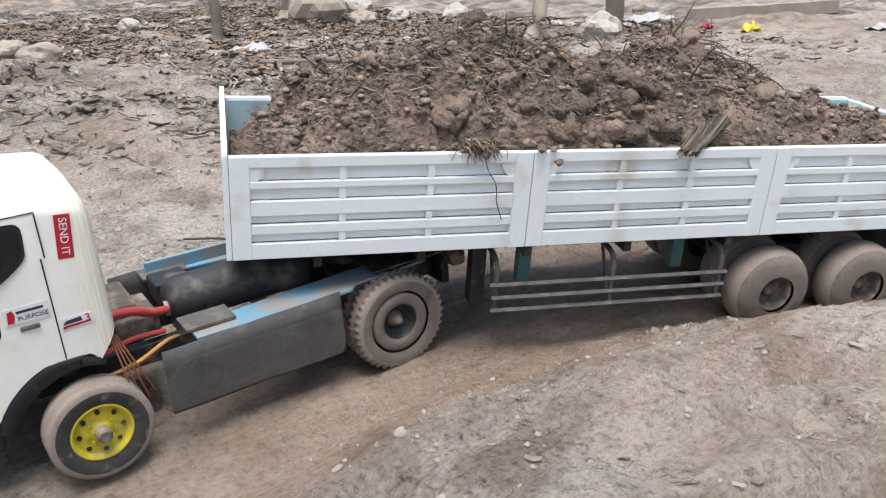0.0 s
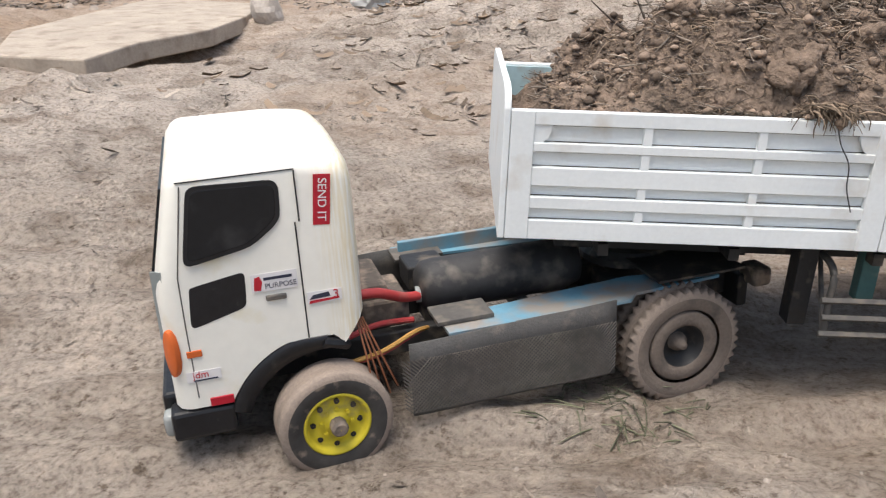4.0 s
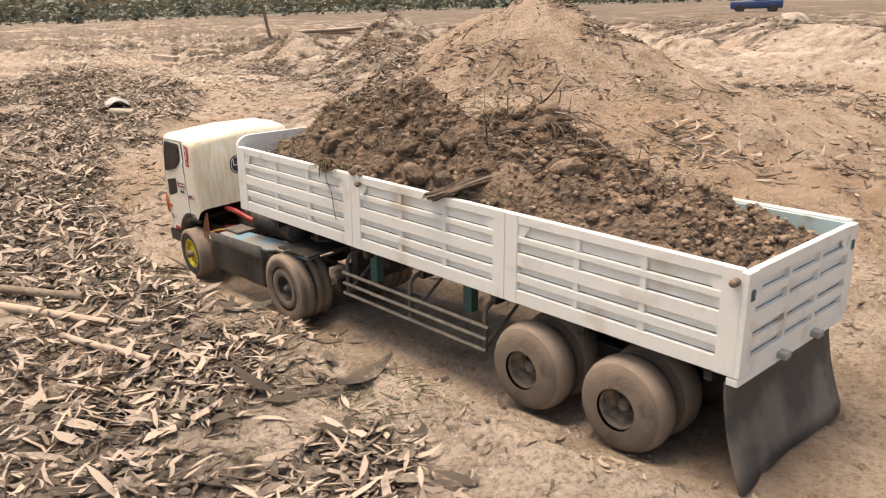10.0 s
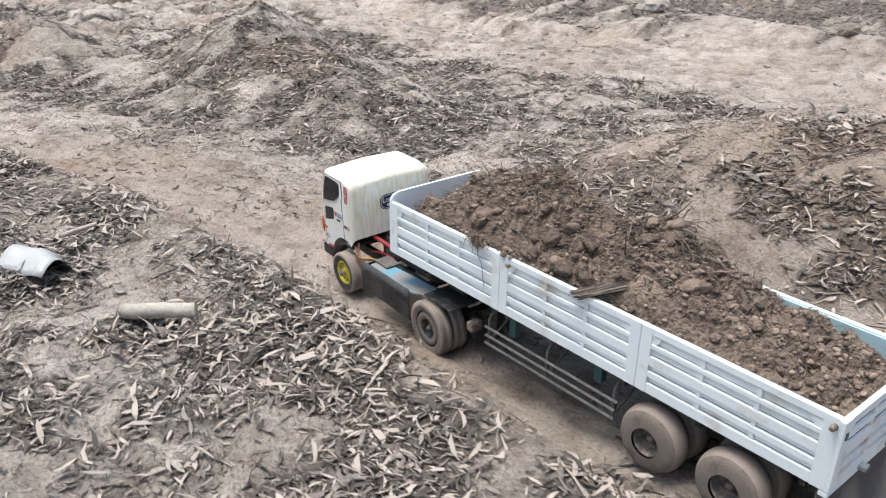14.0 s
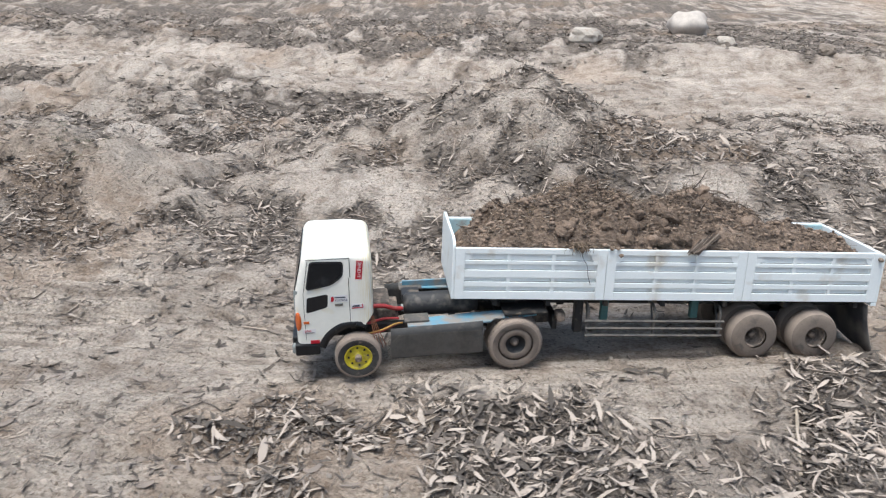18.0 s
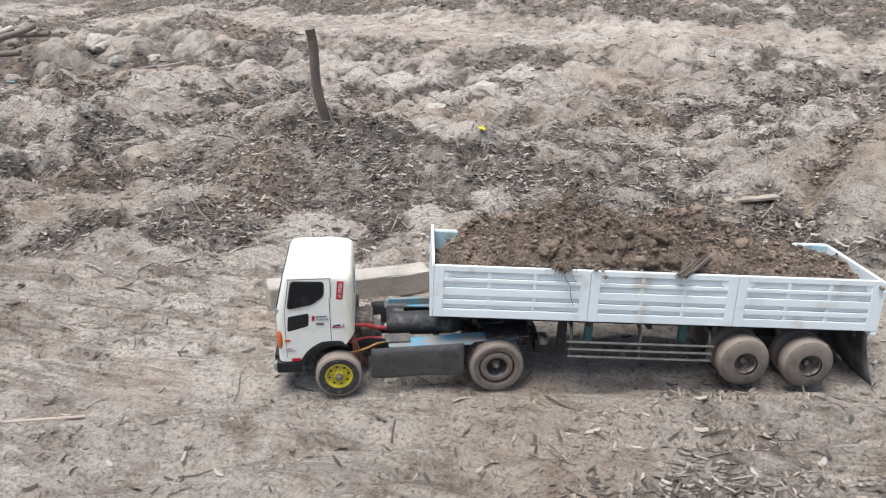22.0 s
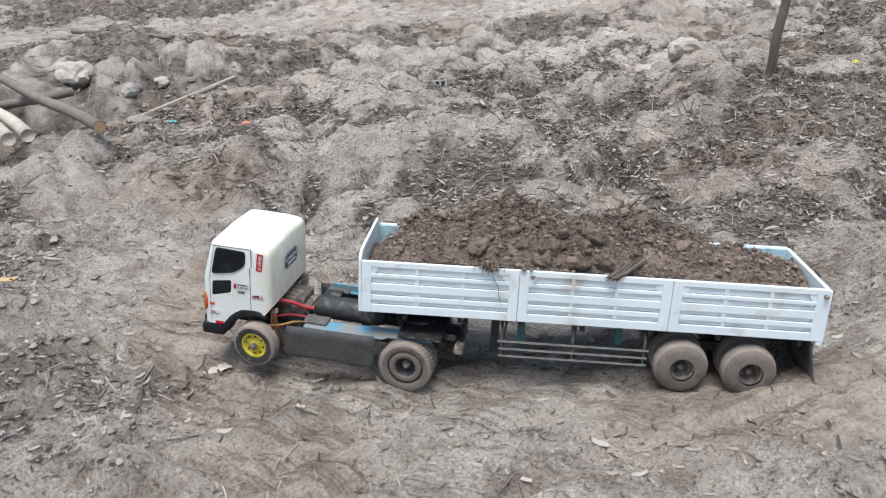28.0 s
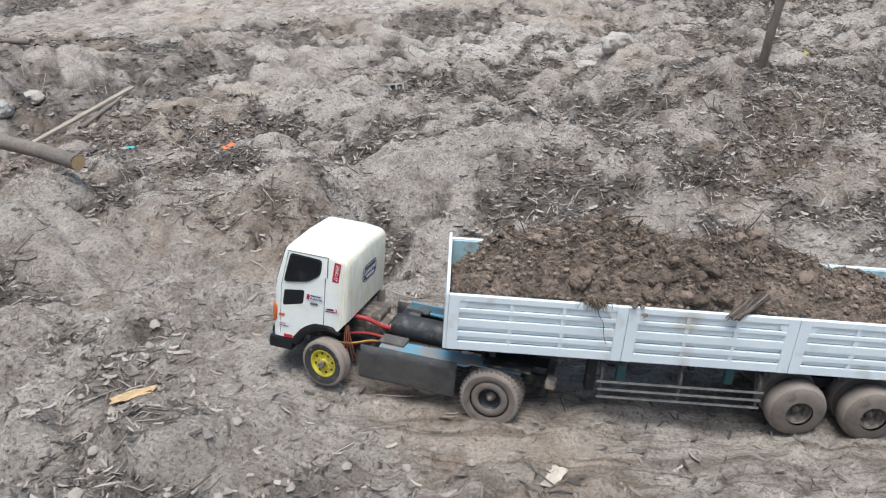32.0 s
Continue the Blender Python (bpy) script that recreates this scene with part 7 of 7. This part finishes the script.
def root_clod(x, y, r, seed, label):
    """A torn-out clod with pale roots about it."""
    clod = rock(x, y, r, M_clod2, label, seed, "root_clod", "clod", squash=0.6)
    rng = np.random.default_rng(seed)
    n = 46
    a, d = rng.uniform(0, 6.28, n), rng.uniform(0.2, 1.3, n) * r
    px, py = x + d * np.cos(a), y + 0.7 * d * np.sin(a)
    V, F = strands(np.stack([px, py, ground_height(px, py) + rng.uniform(0.0, 0.7, n) * r * np.clip(1.2 - d / r, 0, 1)], -1), rng.uniform(0.5, 1.7, n) * r, rng.uniform(0.0015, 0.0042, n), a + rng.normal(0, 0.9, n), rng.normal(0.25, 0.3, n), rng.normal(0, 1.2, n), rng.normal(-0.5, 0.4, n))
    inv = np.array(clod.matrix_basis.inverted())
    ob = joined("root", V.reshape(-1, 3) @ inv[:3, :3].T + inv[:3, 3], F, M_straw2, "pale torn roots", "")
    ob.parent = clod
    return clod


root_clod(-20.12, -11.26, 0.075, 28, "torn brown clod with pale roots beside the track")
root_clod(-20.87, -11.89, 0.070, 29, "torn brown clod with roots on sand")
root_clod(-20.42, -11.22, 0.035, 33, "small torn clod beside the track")
log("stick", (-20.02, -11.36, 0.0), (-19.80, -11.27, 0.0), 0.008, M_pale, "short pale peeled stick beside the track", "stick")
log("branch", (-21.44, -11.64, -0.006), (-21.17, -11.64, -0.012), 0.017, M_crumb, "dust-covered dry branch half buried in the track", "branch")
log("branch", (-20.90, -11.55, -0.012), (-20.47, -11.55, -0.006), 0.017, M_crumb, "dust-covered dry branch half buried in the track", "branch")
log("stick", (-19.08, -10.72, 0.0), (-18.92, -10.51, 0.0), 0.007, M_twig, "thin dry stick on the track", "stick")
crumpled("bark_strip", -25.07, -10.05, 0.14, 0.04, 0.02, M_cut, "curled strip of bark on soil", "bark", 17, 10)
crumpled("bark_strip", -23.9, -10.85, 0.10, 0.05, 0.02, M_pale, "pale curled bark on soil", "bark", 18, 40)


def pickup(x, y, turn):
    t = thing("pickup_car", "small blue pickup parked far off", "car", pose(x, y, gz(x, y), 0, 0, turn) @ Matrix.Scale(0.68, 4))
    b = boxed(-1.9, 1.9, -0.8, 0.8, 0.35, 0.95, 0.12)
    part("body", b, M_carp, t, "blue painted body", True)
    part("cabin", boxed(-0.3, 1.0, -0.72, 0.72, 0.9, 1.55, 0.18), M_carp, t, "", True)
    part("window", boxed(-0.22, 0.92, -0.74, 0.74, 1.05, 1.4, 0.05), M_glass, t, "dark car windows")
    for wx in (-1.2, 1.2):
        for s in (-1, 1):
            part("wheel", lathe([(0.0005, -0.1), (0.32, -0.1), (0.34, 0), (0.32, 0.1), (0.0005, 0.1)], 20, None, Matrix.Translation((wx, s * 0.75, 0.33))), M_wall, t)
    return t


pickup(-48.0, 11.6, 75)


def far_trees():
    """Hazy trees along the edge of the field: many small leaf clumps over thin trunks, joined."""
    rng = np.random.default_rng(31)
    V, F = [], []

    def tuft(cx, cy, cz, r):
        n = len(V)
        pts = rng.normal(0, 1, (3, 3))
        for q in pts:
            V.append((cx + r * q[0], cy + r * q[1], cz + 0.6 * r * q[2]))
        F.append((n, n + 1, n + 2))

    for k in range(170):
        a = radians(95 + 190 * (k + rng.random()) / 170)
        d = rng.uniform(150, 230)
        tx, ty = -8 + d * math.cos(a), -4 + d * math.sin(a)
        h = rng.uniform(3.5, 9) * (0.6 + 0.8 * abs(math.sin(k * 0.13)))
        n = len(V)
        V.extend([(tx - 0.25, ty, -0.3), (tx + 0.25, ty, -0.3), (tx + 0.05, ty, h * 0.6)])
        F.append((n, n + 1, n + 2))
        for q in range(210):
            hh = rng.uniform(0.12, 1.0)
            w = h * 0.36 * math.sin(math.pi * min(0.95, hh)) + 0.4
            tuft(tx + rng.normal(0, w), ty + rng.normal(0, w), h * hh, rng.uniform(0.28, 0.65))
    for k in range(9000):
        a = radians(95 + 190 * rng.random())
        d = rng.uniform(185, 240)
        tuft(-8 + d * math.cos(a), -4 + d * math.sin(a), rng.uniform(0, 1.8), rng.uniform(0.3, 0.7))
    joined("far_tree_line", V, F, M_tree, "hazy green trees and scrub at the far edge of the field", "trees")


far_trees()

# ---- the truck itself ----
tractor, front_wheels, rear_axle = tractor_unit()
trailer, trailer_axles = trailer_unit()
load = soil_load()


# ---- what moves ----
def motions():
    """The truck drives along its way; its wheels roll and the front ones steer."""
    rows_tractor = [(t, pose(x, y, z, rx, ry, rz)) for t, x, y, z, rx, ry, rz in TRACTOR]
    rows_trailer = [(t, pose(x, y, z, rx, ry, rz)) for t, x, y, z, rx, ry, rz in TRAILER]
    walk(tractor, rows_tractor)
    walk(trailer, rows_trailer)
    walk(load, rows_trailer)
    ts = np.arange(0, 481) / 15

    def rolled(rows, ahead):
        r = np.array([row[:7] for row in rows])
        x, y, yaw = (np.interp(ts, r[:, 0], r[:, k]) for k in (1, 2, 6))
        yaw = np.radians(yaw)
        px, py = x + ahead * np.cos(yaw), y + ahead * np.sin(yaw)
        step = np.diff(px) * np.cos(yaw[:-1]) + np.diff(py) * np.sin(yaw[:-1])
        return np.concatenate([[0], np.cumsum(step)]), yaw, px, py

    def spin(part_ob, rows, ahead, radius, steer=False):
        dist, yaw, px, py = rolled(rows, ahead)
        at = part_ob.location.copy()
        keys = []
        turn = np.zeros(len(ts))
        if steer:
            way = np.interp(ts, ts, np.gradient(np.unwrap(yaw), 1 / 15))
            speed = np.abs(np.gradient(dist, 1 / 15)) + 0.25
            turn = np.clip(np.convolve(np.arctan(0.578 * way / speed), np.ones(9) / 9, "same"), -0.4, 0.4)
        for t, d, st in zip(ts, dist, turn):
            m = Matrix.Translation(at) @ Matrix.Rotation(st, 4, "Z") @ Matrix.Rotation(d / radius, 4, "Y")
            keys.append((float(t), m))
        walk(part_ob, keys)

    for w in front_wheels:
        spin(w, TRACTOR, 0.578, R_FRONT, True)
    spin(rear_axle, TRACTOR, 0.0, R_REAR)
    for ax, ahead in zip(trailer_axles, (0.0, -0.24)):
        spin(ax, TRAILER, ahead, R_TRAIL)


motions()
